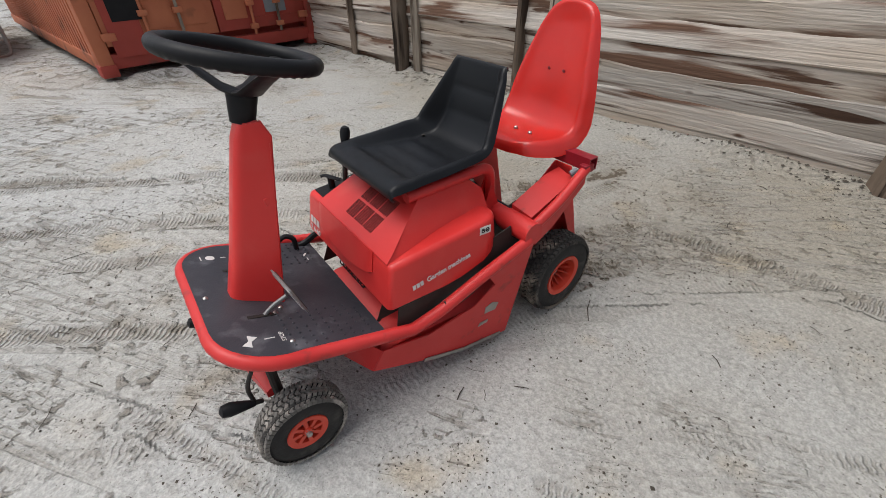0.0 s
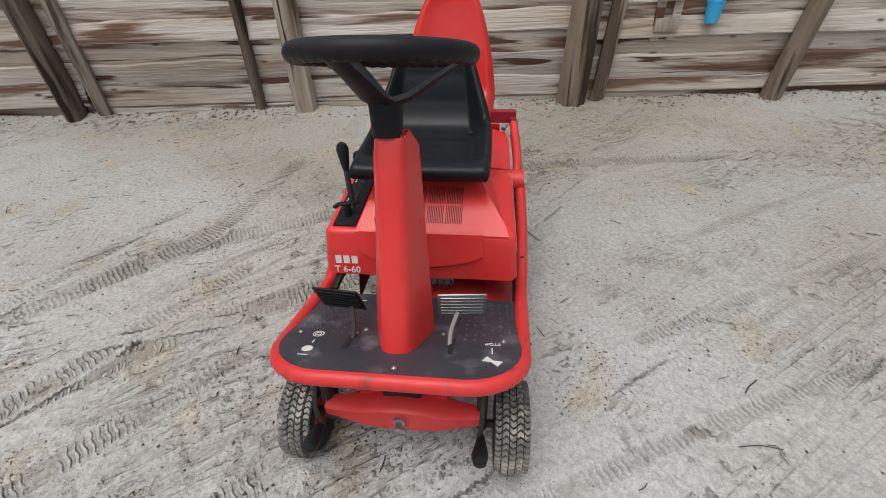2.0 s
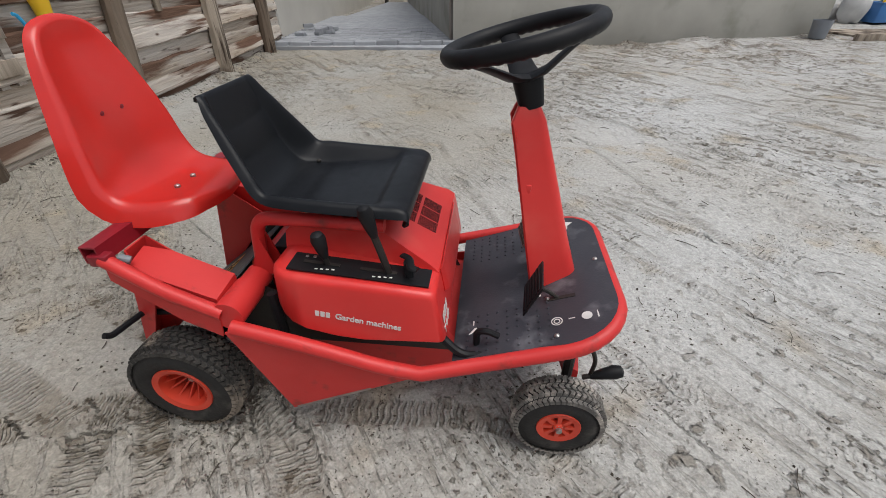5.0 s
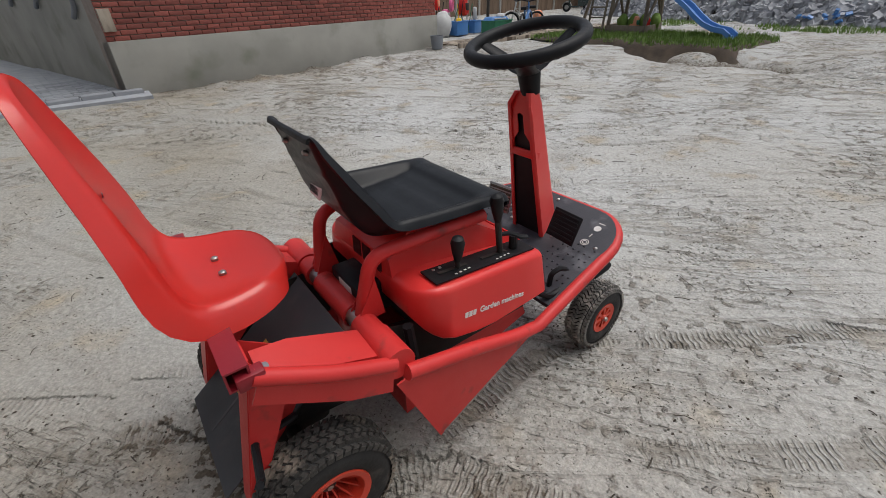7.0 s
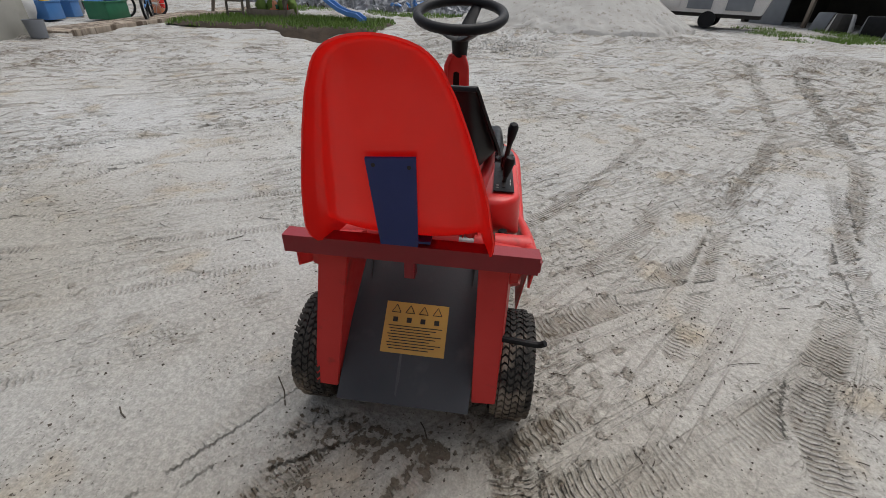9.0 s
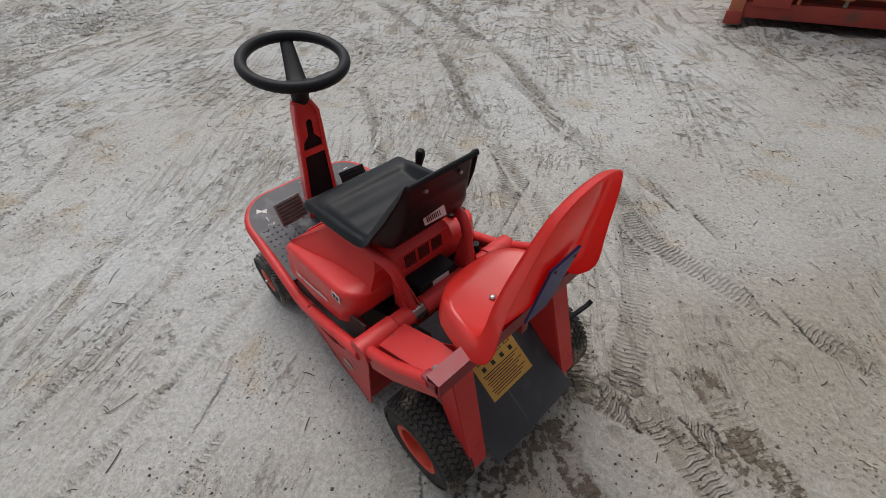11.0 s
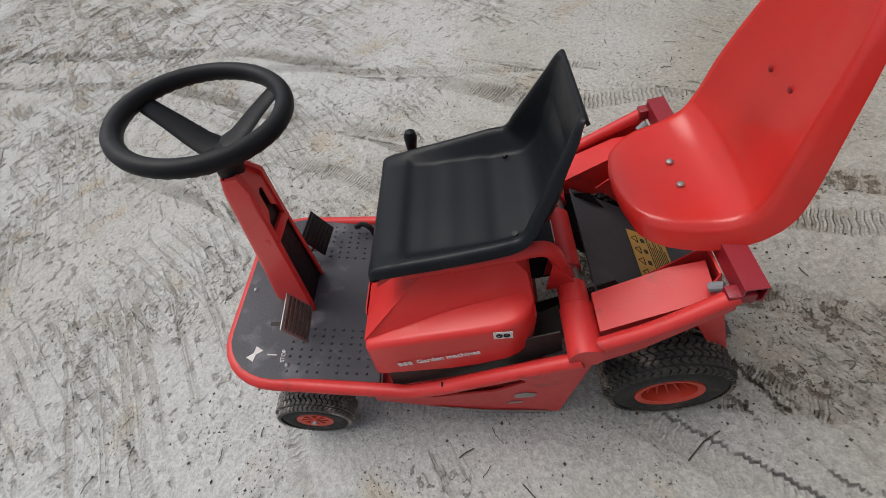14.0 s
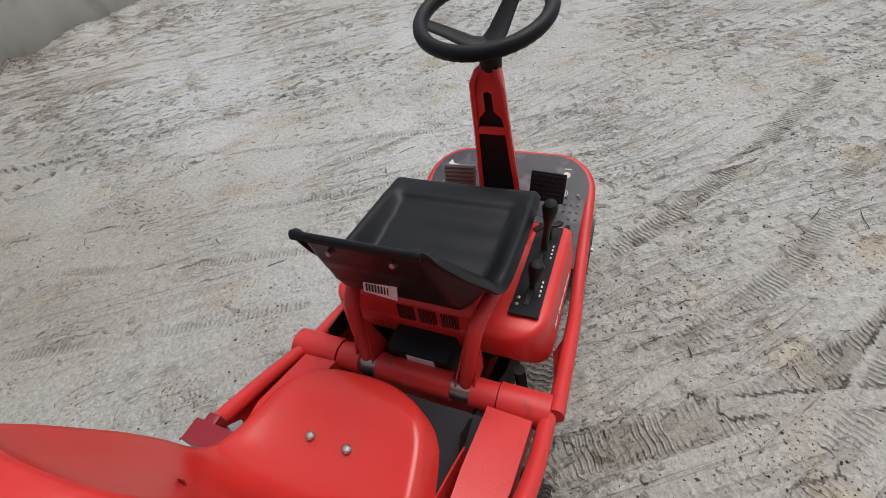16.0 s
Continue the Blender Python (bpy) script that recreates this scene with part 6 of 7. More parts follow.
for x0, w, m in ((0.14, 1.24, RUST), (1.40, 1.24, RUST_RED)):
    d = part("door", box((w, 0.05, CH - 0.35), (x0 + w / 2, -0.02, CH / 2 + 0.15), bevel=0.006), m, cont, "steel container door leaf")
    for k in range(3):
        part("panel", box((w * 0.24, 0.02, CH - 0.6), (x0 + w * (0.2 + 0.3 * k), -0.052, CH / 2 + 0.15), bevel=0.008), RUST if x0 < 1 or k == 0 else RUST_RED, d)
    for k in (0.36, 0.66):
        rod = part("locking_rod", tube([(x0 + w * k, -0.085, 0.26), (x0 + w * k, -0.085, CH - 0.2)], 0.018, 10), SPLIT if k > 0.5 else RUST, d)
        for z in (0.35, 0.62, 1.0, 1.8):
            part("rod_guide", box((0.10, 0.05, 0.06), (x0 + w * k, -0.085, z), bevel=0.006), RUST, rod)
        part("handle", box((0.3, 0.02, 0.035), (x0 + w * k + 0.13, -0.11, 0.78), bevel=0.004), RUST, rod)
    for z in (0.42, 0.95, 1.6):
        part("hinge", box((0.14, 0.05, 0.08), (x0 + (0.04 if x0 < 1 else w - 0.04), -0.06, z), bevel=0.008), RUST, d)
part("black_plate", box((0.3, 0.01, 0.32), (0.42, -0.068, 0.72)), BLACK, cont, "square black painted panel")
part("grey_plate", box((0.3, 0.01, 0.34), (2.2, -0.068, 0.66)), GREYPAINT, cont, "worn grey plate")
part("red_paint_patch", box((0.34, 0.006, 0.62), (0.36, -0.0665, 0.52)), RUST_RED, cont, "patch of darker red primer")


# ---- toys hung on the fence ----
pallet = thing("pallet_board", "short upright pallet boards nailed to the fence", "boards")
for k in range(3):
    part("slat", box((0.02, 0.2, 0.1), (fence_x(1.62) + 0.06, 1.64, 0.62 + 0.22 * k), (0, 0, tilt), bevel=0.003), SPLIT, pallet)
for y in (1.57, 1.71):
    part("upright", box((0.022, 0.07, 0.7), (fence_x(y) + 0.036, y, 0.85), (0, 0, tilt), bevel=0.003), WOOD, pallet)
extra = box((0.022, 0.1, 0.5), (fence_x(3.6) + 0.05, 3.6, 1.05), (0, 0, tilt), bevel=0.003)
solid("nailed_board", extra, SPLIT, "short pale board nailed across the fence", "board")


def scoop(y, z, m, lab, tilt_deg):
    s = thing("toy_watering_can", lab, "toy", (fence_x(y) + 0.1, y, z))
    part("cup", lathe([(0.0, -0.075), (0.05, -0.075), (0.066, 0.07), (0.07, 0.07), (0.07, 0.077), (0.062, 0.075), (0.047, -0.068), (0.0, -0.068)], 20, "Z"), m, s)
    part("spout", tube(soften([(0, -0.05, 0.05), (0, -0.07, 0.14), (0, -0.10, 0.2), (0, -0.125, 0.21)], 0.03), 0.012, 8, radii=None), m, s)
    part("hook", tube([(-0.06, 0, 0.07), (-0.08, 0, 0.12)], 0.004, 6), GALV, s)


scoop(1.98, 0.71, SKYBLUE, "light blue plastic toy bucket with a spout on the fence", 0)
scoop(2.10, 0.95, TOYYELLOW, "yellow plastic toy bucket with a spout on the fence", 0)
scoop(2.32, 1.08, TOYORANGE, "faded orange plastic toy bucket hung on the fence", 0)

# ---- bench at the end of the passage, things by the kerb ----
bench = thing("bench", "dark slatted garden bench at the end of the passage", "bench", (-2.9, 17.6, 0))
for k in range(3):
    part("seat_slat", box((1.2, 0.1, 0.03), (0, -0.15 + 0.13 * k, 0.45), bevel=0.005), DARK, bench)
for k in range(2):
    part("back_slat", box((1.2, 0.03, 0.1), (0, 0.22, 0.62 + 0.16 * k), bevel=0.005), DARK, bench)
for x in (-0.5, 0.5):
    part("leg", box((0.05, 0.42, 0.45), (x, 0, 0.225), bevel=0.005), DARK, bench)
loose = thing("loose_bricks", "small heap of dark loose paving bricks by the fence", "bricks", (-2.75, 7.95, 0.08))
for k in range(9):
    part("brick", box((0.2, 0.1, 0.07), (rng.uniform(-0.3, 0.4), rng.uniform(-0.5, 0.5), 0.03 + 0.05 * (k % 2)), (rng.uniform(-8, 8), rng.uniform(-8, 8), rng.uniform(0, 180)), bevel=0.006), PAVER, loose)

# ---- sand heap ----
def heap(cx, cy, rx, ry, h, n, seed, sharpness=1.0):
    grid = []
    for i in range(n + 1):
        row = []
        for j in range(n + 1):
            u, v = -1 + 2 * i / n, -1 + 2 * j / n
            x, y = cx + u * rx, cy + v * ry
            r = math.hypot(u, v)
            a = np.array([x]), np.array([y])
            wob = float((0.4 * smooth_noise(*a, 1.7, seed) + 0.32 * smooth_noise(*a, 0.6, seed + 1) + 0.3 * smooth_noise(*a, 0.26, seed + 2) + 0.16 * smooth_noise(*a, 0.12, seed + 3))[0])
            z = h * max(0.0, 1 - r * (1 + 0.25 * wob)) ** sharpness
            row.append((x, y, z * (1 + 0.35 * wob) + (0.25 * wob * min(z, 0.5) * 2) - (0.3 if r > 0.98 else 0.02)))
        grid.append(row)
    return grid


solid("sand_heap", skin(heap(16.6, -2.6, 4.7, 4.0, 2.4, 150, 31)), HEAP, "tall heap of loose grey sand at the yard's end", "sand heap", kind="stuff", sharp=80)

# lumps and stones strewn before the heap
lr = np.random.RandomState(44)
rx, ry = lr.normal(8.8, 0.6, 700), lr.normal(-0.1, 0.55, 700)
rz = ground_shape(rx, ry)[0]
rsz = 0.012 + 0.05 * lr.rand(700) ** 3
lv = (octa[None] * rsz[:, None, None] * np.array([1.3, 1, 0.8]) * (1 + 0.5 * lr.uniform(-1, 1, (700, 6, 3))) + np.stack([rx, ry, rz + 0.004], 1)[:, None]).reshape(-1, 3)
me = bpy.data.meshes.new("rubble")
me.from_pydata(lv.tolist(), [], (tris[None] + 6 * np.arange(700)[:, None, None]).reshape(-1, 3).tolist())
me.materials.append(HEAP)
tagged(new("rubble", me), "grey lumps and small stones strewn before the sand heap", "rubble", kind="stuff")

# ---- long heap of grey cobbles ----
rs = np.random.RandomState(12)
N = 8000
ty_ = rs.uniform(-1.5, 15.5, N)
across = rs.uniform(-1, 1, N)
base_x = np.interp(ty_, [-2, 2, 5, 10, 16], [19.3, 19.6, 20.0, 21.8, 24.5])
top_h = 0.86 * np.interp(ty_, [-2, 0, 1.5, 3, 5, 6.5, 9, 12, 16], [2.6, 2.4, 1.7, 1.45, 2.0, 2.3, 1.9, 1.9, 1.6])
hz = top_h * (1 - np.abs(across)) ** 0.8
px_, pz_ = base_x + across * 2.1, hz - rs.uniform(0, 0.12, N)
cube = np.array([(x, y, z) for x in (-1, 1) for y in (-1, 1) for z in (-1, 1)], float)
quads = np.array([(0, 1, 3, 2), (4, 6, 7, 5), (0, 4, 5, 1), (2, 3, 7, 6), (0, 2, 6, 4), (1, 5, 7, 3)])
vs, fs = [], []
for k in range(N):
    sz = np.array([0.125, 0.085, 0.075]) * rs.uniform(0.75, 1.25, 3)
    m3 = np.array(Euler(rs.uniform(-3, 3, 3).tolist()).to_matrix())
    vs.append((cube * sz * rs.uniform(0.85, 1.1, (8, 1))) @ m3.T + (px_[k], ty_[k], pz_[k]))
    fs.append(quads + 8 * k)
me = bpy.data.meshes.new("cobble_heap")
me.from_pydata(np.concatenate(vs).tolist(), [], np.concatenate(fs).tolist())
me.materials.append(COBBLE)
tagged(new("cobble_heap", me), "long heap of tipped grey granite cobbles", "stone heap", kind="stuff")
# dark core under the stones: shade of the gaps put into its colour
solid("heap_core", skin([[(np.interp(y, [-2, 2, 5, 10, 16], [19.3, 19.6, 20.0, 21.8, 24.5]) + a * 2.2, y, 0.86 * np.interp(y, [-2, 0, 1.5, 3, 5, 6.5, 9, 12, 16], [2.6, 2.4, 1.7, 1.45, 2.0, 2.3, 1.9, 1.9, 1.6]) * (1 - abs(a)) ** 0.8 - 0.15) for a in (-1, -0.6, -0.3, 0, 0.3, 0.6, 1)] for y in np.arange(-1.5, 15.6, 0.8)]), SOIL, "dark sheet under the heaped stones, for the shade between them", "stone heap", kind="stuff")
crate_bits = bmesh.new()
for k in range(14):
    box((0.16, 0.1, 0.06), (17.75 + rng.uniform(-0.2, 0.2), 3.6 + rng.uniform(-0.6, 0.6), 0.15 + rng.uniform(0, 0.3)), (rng.uniform(-40, 40), rng.uniform(-40, 40), rng.uniform(0, 180)), bm=crate_bits)
solid("blue_scraps", crate_bits, BLUE, "crumpled blue plastic scraps at the foot of the cobbles", "scraps", kind="stuff")

# ---- board fence with concrete posts behind the heap ----
bf = thing("wall_board_fence", "brown upright-board fence between pale concrete posts", "fence", kind="structure")
line = [(30.5, 22.0), (27.0, 10.0), (24.5, 0.0), (24.0, -4.0)]
pts = []
for (ax, ay), (bx, by) in zip(line, line[1:]):
    n = int(math.hypot(bx - ax, by - ay) / 0.16)
    pts += [(ax + (bx - ax) * k / n, ay + (by - ay) * k / n, math.degrees(math.atan2(by - ay, bx - ax))) for k in range(n)]
line2 = [(2.0, 19.5), (30.5, 22.0)]
for (ax, ay), (bx, by) in zip(line2, line2[1:]):
    n = int(math.hypot(bx - ax, by - ay) / 0.16)
    pts += [(ax + (bx - ax) * k / n, ay + (by - ay) * k / n, math.degrees(math.atan2(by - ay, bx - ax))) for k in range(n)]
BOARDS = mat("brown_fence_board", (0.2, 0.14, 0.095), (0.15, 0.1, 0.07), 2, 0.85, bump=0.2, stretch=(4, 4, 0.5), vary=0.22)
CONC = mat("concrete_post", (0.42, 0.41, 0.38), (0.34, 0.33, 0.31), 4, 0.85, bump=0.2)
upright = to_mesh("board", box((0.15, 0.025, 2.9), (0, 0, 1.45)), BOARDS)
cpost = to_mesh("post", box((0.14, 0.14, 3.1), (0, 0, 1.55), bevel=0.01), CONC)
for k, (x, y, a) in enumerate(pts):
    if k % 12 == 0:
        ob = new("post", cpost)
        ob.matrix_basis = pose(x, y, 0, 0, 0, a)
    else:
        ob = new("board", upright)
        ob.matrix_basis = pose(x + rng.uniform(-0.01, 0.01), y, rng.uniform(-0.03, 0.03), 0, 0, a)
    ob.parent = bf

# hedge of small leaves beyond the fence
hr = np.random.RandomState(3)
n = 9000
hx, hy, hz2 = hr.uniform(27, 33, n), hr.uniform(4, 24, n), hr.uniform(1.6, 6.5, n)
keep = smooth_noise(hx + hz2, hy, 1.4, 61) + smooth_noise(hz2, hy, 0.6, 62) > -0.05
hx, hy, hz2 = hx[keep] + (hy[keep] - 10) * 0.25, hy[keep], hz2[keep]
vs, fs = [], []
for k in range(len(hx)):
    m3 = np.array(Euler(hr.uniform(-3, 3, 3).tolist()).to_matrix()) * hr.uniform(0.1, 0.24)
    vs.append(np.array([(-1, 0, 0), (0, -0.45, 0.1), (1, 0, 0), (0, 0.45, 0.1)]) @ m3.T + (hx[k], hy[k], hz2[k]))
    fs.append([4 * k, 4 * k + 1, 4 * k + 2, 4 * k + 3])
me = bpy.data.meshes.new("hedge")
me.from_pydata(np.concatenate(vs).tolist(), [], fs)
LEAF = mat("leaves", (0.04, 0.07, 0.015), (0.08, 0.1, 0.03), 3, 0.7, bump=0)
me.materials.append(LEAF)
hedge = tagged(new("hedge_leaves", me), "dark green leafy trees beyond the board fence", "trees", kind="stuff")
for k in range(5):
    solid("tree_trunk", tube([(29 + 0.6 * k, 6 + 3.6 * k, 0), (29.1 + 0.6 * k, 6.1 + 3.6 * k, 3), (29 + 0.6 * k, 6.3 + 3.6 * k, 6)], 0.15, 8, radii=[0.2, 0.14, 0.05]), LOG, "dark tree trunk beyond the fence", "tree", "trees beyond the fence")

# ---- grass bank with its cut edge, climbing tower and slide ----
bank = []
for i in range(40):
    row = []
    for j in range(50):
        x, y = 11.0 + i * 0.13, 2.6 + j * 0.16
        edge = float(smooth_noise(np.array([x]), np.array([y]), 0.8, 71)[0]) * 0.5
        k = min(max((x - 11.25 - edge - max(0, (y - 7.0)) * -0.35) / 0.25, 0), 1) * min(max((y - 2.8) / 0.8, 0), 1) * min(max((16.0 - x) / 1.5, 0), 1) * min(max((10.4 - y) / 1.5, 0), 1)
        row.append((0.07 + x * 0.86, y * 0.86, -0.25 + 0.36 * k + 0.05 * float(smooth_noise(np.array([x]), np.array([y]), 0.4, 72)[0]) + 0.14 * k * (1 - k) * 4 * float(smooth_noise(np.array([x]), np.array([y]), 0.2, 75)[0])))
    bank.append(row)
solid("grass_bank", skin(bank), SOIL, "low bank of dark soil under the grass, cut steep", "bank", kind="structure", sharp=80)
br = np.random.RandomState(9)
bz = np.array([[p[2] for p in r] for r in bank])
vs, fs = [], []
for k in range(16000):
    i, j = br.randint(0, 39), br.randint(0, 49)
    x, y, z = bank[i][j]
    if z < 0.05:
        continue
    x, y = x + br.uniform(-0.08, 0.08), y + br.uniform(-0.1, 0.1)
    a, hgt, w = br.uniform(0, 6.28), br.uniform(0.04, 0.13), 0.012
    dx, dy = math.cos(a) * w, math.sin(a) * w
    o = len(vs)
    vs += [(x - dx, y - dy, z - 0.02), (x + dx, y + dy, z - 0.02), (x + br.uniform(-0.05, 0.05), y + br.uniform(-0.05, 0.05), z + hgt)]
    fs.append((o, o + 1, o + 2))
for k in range(5000):
    x, y = br.uniform(15.2, 17.6), br.uniform(-1, 10)
    x += np.interp(y, [-1, 5, 10], [1.2, 0.9, 2.4]) - 0.6
    if smooth_noise(np.array([x]), np.array([y]), 0.7, 73)[0] < 0.0:
        continue
    a = br.uniform(0, 6.28)
    o = len(vs)
    vs += [(x - 0.015 * math.cos(a), y - 0.015 * math.sin(a), -0.02), (x + 0.015 * math.cos(a), y + 0.015 * math.sin(a), -0.02), (x + br.uniform(-0.05, 0.05), y + br.uniform(-0.05, 0.05), br.uniform(0.05, 0.14))]
    fs.append((o, o + 1, o + 2))
for k in range(5000):
    x, y = br.uniform(12.5, 18), br.uniform(-12.0, -8.0)
    if smooth_noise(np.array([x]), np.array([y]), 0.9, 74)[0] < 0.08:
        continue
    a = br.uniform(0, 6.28)
    o = len(vs)
    vs += [(x - 0.015 * math.cos(a), y - 0.015 * math.sin(a), -0.03), (x + 0.015 * math.cos(a), y + 0.015 * math.sin(a), -0.03), (x + br.uniform(-0.05, 0.05), y + br.uniform(-0.05, 0.05), br.uniform(0.05, 0.14))]
    fs.append((o, o + 1, o + 2))
me = bpy.data.meshes.new("grass")
me.from_pydata([tuple(map(float, v)) for v in vs], [], fs)
me.materials.append(GRASS)
tagged(new("grass", me), "short green grass in tufts on the bank and verges", "grass", kind="stuff")

tower = thing("climbing_tower", "weathered grey-green timber climbing tower with a ladder", "play tower", (12.07, 6.32, 0.05), 8)
tower.scale = (0.86, 0.86, 0.86)
for x, y, lx, ly in ((-0.6, -0.6, 0.16, 0.16), (0.6, -0.6, -0.16, 0.16), (0.6, 0.6, -0.16, -0.16), (-0.6, 0.6, 0.16, -0.16)):
    part("post", tube([(x, y, -0.1), (x + lx, y + ly, 2.9)], 0.06, 8), GREYWOOD, tower)
    part("brace", tube([(x, y, 0.35), (-x * 0.4, y, 1.45)], 0.045, 6), GREYWOOD, tower)
for k in range(8):
    part("platform_board", box((0.145, 1.3, 0.04), (-0.55 + 0.156 * k, 0, 1.5), bevel=0.004), GREYWOOD, tower)
for y in (-0.62, 0.62):
    part("side_board", box((1.3, 0.04, 0.3), (0, y, 0.15), bevel=0.006), GREYWOOD, tower)
    part("rail", box((1.1, 0.04, 0.12), (0, y * 0.85, 1.72), bevel=0.006), GREYWOOD, tower)
for x in (-0.62, 0.62):
    part("side_board", box((0.04, 1.24, 0.3), (x, 0, 0.15), bevel=0.006), GREYWOOD, tower)
lad = part("ladder", tube([(-0.65, 0.75, 0.0), (-0.5, 0.72, 1.6)], 0.04, 6), GREYWOOD, tower)
part("ladder_side", tube([(-0.65, 1.25, 0.0), (-0.5, 1.2, 1.6)], 0.04, 6), GREYWOOD, lad)
for k in range(5):
    part("rung", box((0.14, 0.5, 0.04), (-0.64 + 0.028 * k, 0.99, 0.22 + 0.29 * k), bevel=0.005), GREYWOOD, lad)
sw = thing("swing_seat", "pink plastic toddler swing seat hanging by the tower", "swing", (13.14, 8.34, 0))
sw.scale = (0.86, 0.86, 0.86)
part("back", box((0.08, 0.42, 0.5), (0, 0, 1.75), (0, -10, 0), bevel=0.05), PINK, sw)
part("seat", box((0.4, 0.4, 0.08), (-0.15, 0, 1.45), bevel=0.03), PINK, sw)
part("footrest", box((0.1, 0.38, 0.3), (-0.2, 0, 1.2), bevel=0.03), PINK, sw)
part("rope", tube([(0, -0.2, 1.9), (0, -0.2, 3.2)], 0.012, 6), DARK, sw)
part("rope", tube([(0, 0.2, 1.9), (0, 0.2, 3.2)], 0.012, 6), DARK, sw)
part("beam", tube([(0, -1.2, 3.2), (-0.8, -2.2, 2.95)], 0.06, 8), GREYWOOD, sw)
part("leg", tube([(0.3, 0.8, 0), (0, -0.3, 3.2)], 0.06, 8), GREYWOOD, sw)

slide = thing("slide", "wavy blue plastic slide leaning on the tower", "slide", (0.07, 0, 0))
slide.scale = (0.86, 0.86, 0.86)
prof = [(6.75, 1.62), (6.5, 1.55), (6.2, 1.3), (5.85, 0.98), (5.5, 0.78), (5.2, 0.56), (4.9, 0.38), (4.6, 0.28), (4.3, 0.24), (4.1, 0.12)]
g = []
for y, z in prof:
    x = 13.75 - (6.75 - y) * 0.16
    g.append([(x - 0.27, y, z + 0.02), (x - 0.25, y, z + 0.12), (x - 0.21, y, z + 0.12), (x - 0.18, y, z), (x, y, z - 0.02), (x + 0.18, y, z), (x + 0.21, y, z + 0.12), (x + 0.25, y, z + 0.12), (x + 0.27, y, z + 0.02)])
part("chute", skin(g, 0.02), BLUE, slide, "moulded blue chute with raised sides", sharp=50)
part("foot", box((0.5, 0.12, 0.26), (13.34, 4.2, 0.07), bevel=0.02), BLUE, slide)

# ---- toys, sacks and bikes against the house corner ----
def sack(name, at, r, h, m, lab, cat):
    b = bmesh.new()
    bmesh.ops.create_icosphere(b, subdivisions=3, radius=1)
    for v in b.verts:
        n_ = noise.noise(v.co * 2.3 + Vector(at)) * 0.22
        v.co = Vector((v.co.x * r * (1 + n_), v.co.y * r * (1 + n_), max(v.co.z, -0.75) * h / 1.75 * (1 + n_)))
        v.co += Vector(at) + Vector((0, 0, h * 0.42))
    return solid(name, b, m, lab, cat, sharp=80)


def crate(at, size, m, lab, turn=0):
    c = thing("crate", lab, "crate", at, turn, "plastic crates")
    w, d, h = size
    part("floor", box((w, d, 0.02), (0, 0, 0.01)), m, c)
    for x, y, sx, sy in ((-w / 2, 0, 0.02, d), (w / 2, 0, 0.02, d), (0, -d / 2, w, 0.02), (0, d / 2, w, 0.02)):
        part("wall", box((sx, sy, h), (x, y, h / 2), bevel=0.004), m, c)
        part("rim", box((sx + 0.03, sy + 0.03, 0.03), (x, y, h), bevel=0.005), m, c)
    return c


sack("sack", (8.85, 10.8, 0), 0.26, 0.72, BAG, "full white woven sack standing on the slabs", "sack")
sack("sack", (8.6, 11.3, 0), 0.3, 0.6, BAG, "slumped white sack behind the crates", "sack")
crate((9.45, 10.8, 0.03), (0.55, 0.4, 0.38), BLUE, "blue plastic crate full of toys", 12)
crate((10.25, 11.0, 0.03), (0.45, 0.38, 0.36), BLUE, "blue plastic crate beside the sacks", 20)
crate((10.35, 9.95, 0.03), (0.9, 0.5, 0.38), GREEN, "dark green plastic crate with things heaped on it", 10)
crate((10.9, 11.5, 0.03), (0.5, 0.4, 0.3), GREYPAINT, "grey plastic box on the slabs", 35)


def toy(name, lab, cat, at, m, size, extra=None):
    """A rounded toy body with a second piece of another colour on it."""
    t = thing(name, lab, cat, at, rng.uniform(0, 60))
    part("body", box(size, (0, 0, size[2] / 2), bevel=min(size) * 0.28, taper=0.78), m, t)
    if extra:
        part("panel", box((size[0] * 0.6, size[1] * 1.04, size[2] * 0.4), (0, 0, size[2] * 0.45), bevel=min(size) * 0.1), extra, t)
    return t


toy("toy_backpack", "red padded child's backpack hung on the heap of toys", "backpack", (9.1, 11.45, 0.72), RED_PLASTIC, (0.3, 0.22, 0.42), TOYORANGE)
toy("toy_chair", "red plastic child's chair stacked behind the crates", "chair", (9.95, 11.1, 0.55), RED_PLASTIC, (0.34, 0.3, 0.55), DARK)
toy("toy_box", "yellow and black toy truck lying in the crate", "toy", (9.5, 10.8, 0.3), TOYYELLOW, (0.4, 0.22, 0.2), BLACK)
toy("toy_box", "pink and white doll's pram on the toys", "toy", (9.25, 11.15, 0.5), PINK, (0.3, 0.25, 0.25), BAG)
toy("toy_box", "green plastic watering toy on the sacks", "toy", (8.75, 11.2, 0.62), GREEN, (0.28, 0.2, 0.22), BAG)
toy("jug", "white plastic jug with a dark lid", "jug", (10.3, 10.95, 0.42), BAG, (0.16, 0.16, 0.36), BLACK)
toy("toy_box", "black plastic tool case behind the crates", "case", (9.0, 11.7, 0.1), BLACK, (0.5, 0.3, 0.6), GREYPAINT)
toy("tray", "blue plastic tray lying on the green crate", "tray", (10.3, 9.95, 0.42), BLUE, (0.82, 0.42, 0.1), BAG)
toy("sheet", "white folded sheet on the tray", "sheet", (10.5, 9.95, 0.52), BAG, (0.42, 0.25, 0.08))
toy("toy_chair", "orange plastic toddler chair on the paving", "chair", (12.4, 10.1, 0.0), TOYORANGE, (0.34, 0.34, 0.62), RED_PLASTIC)
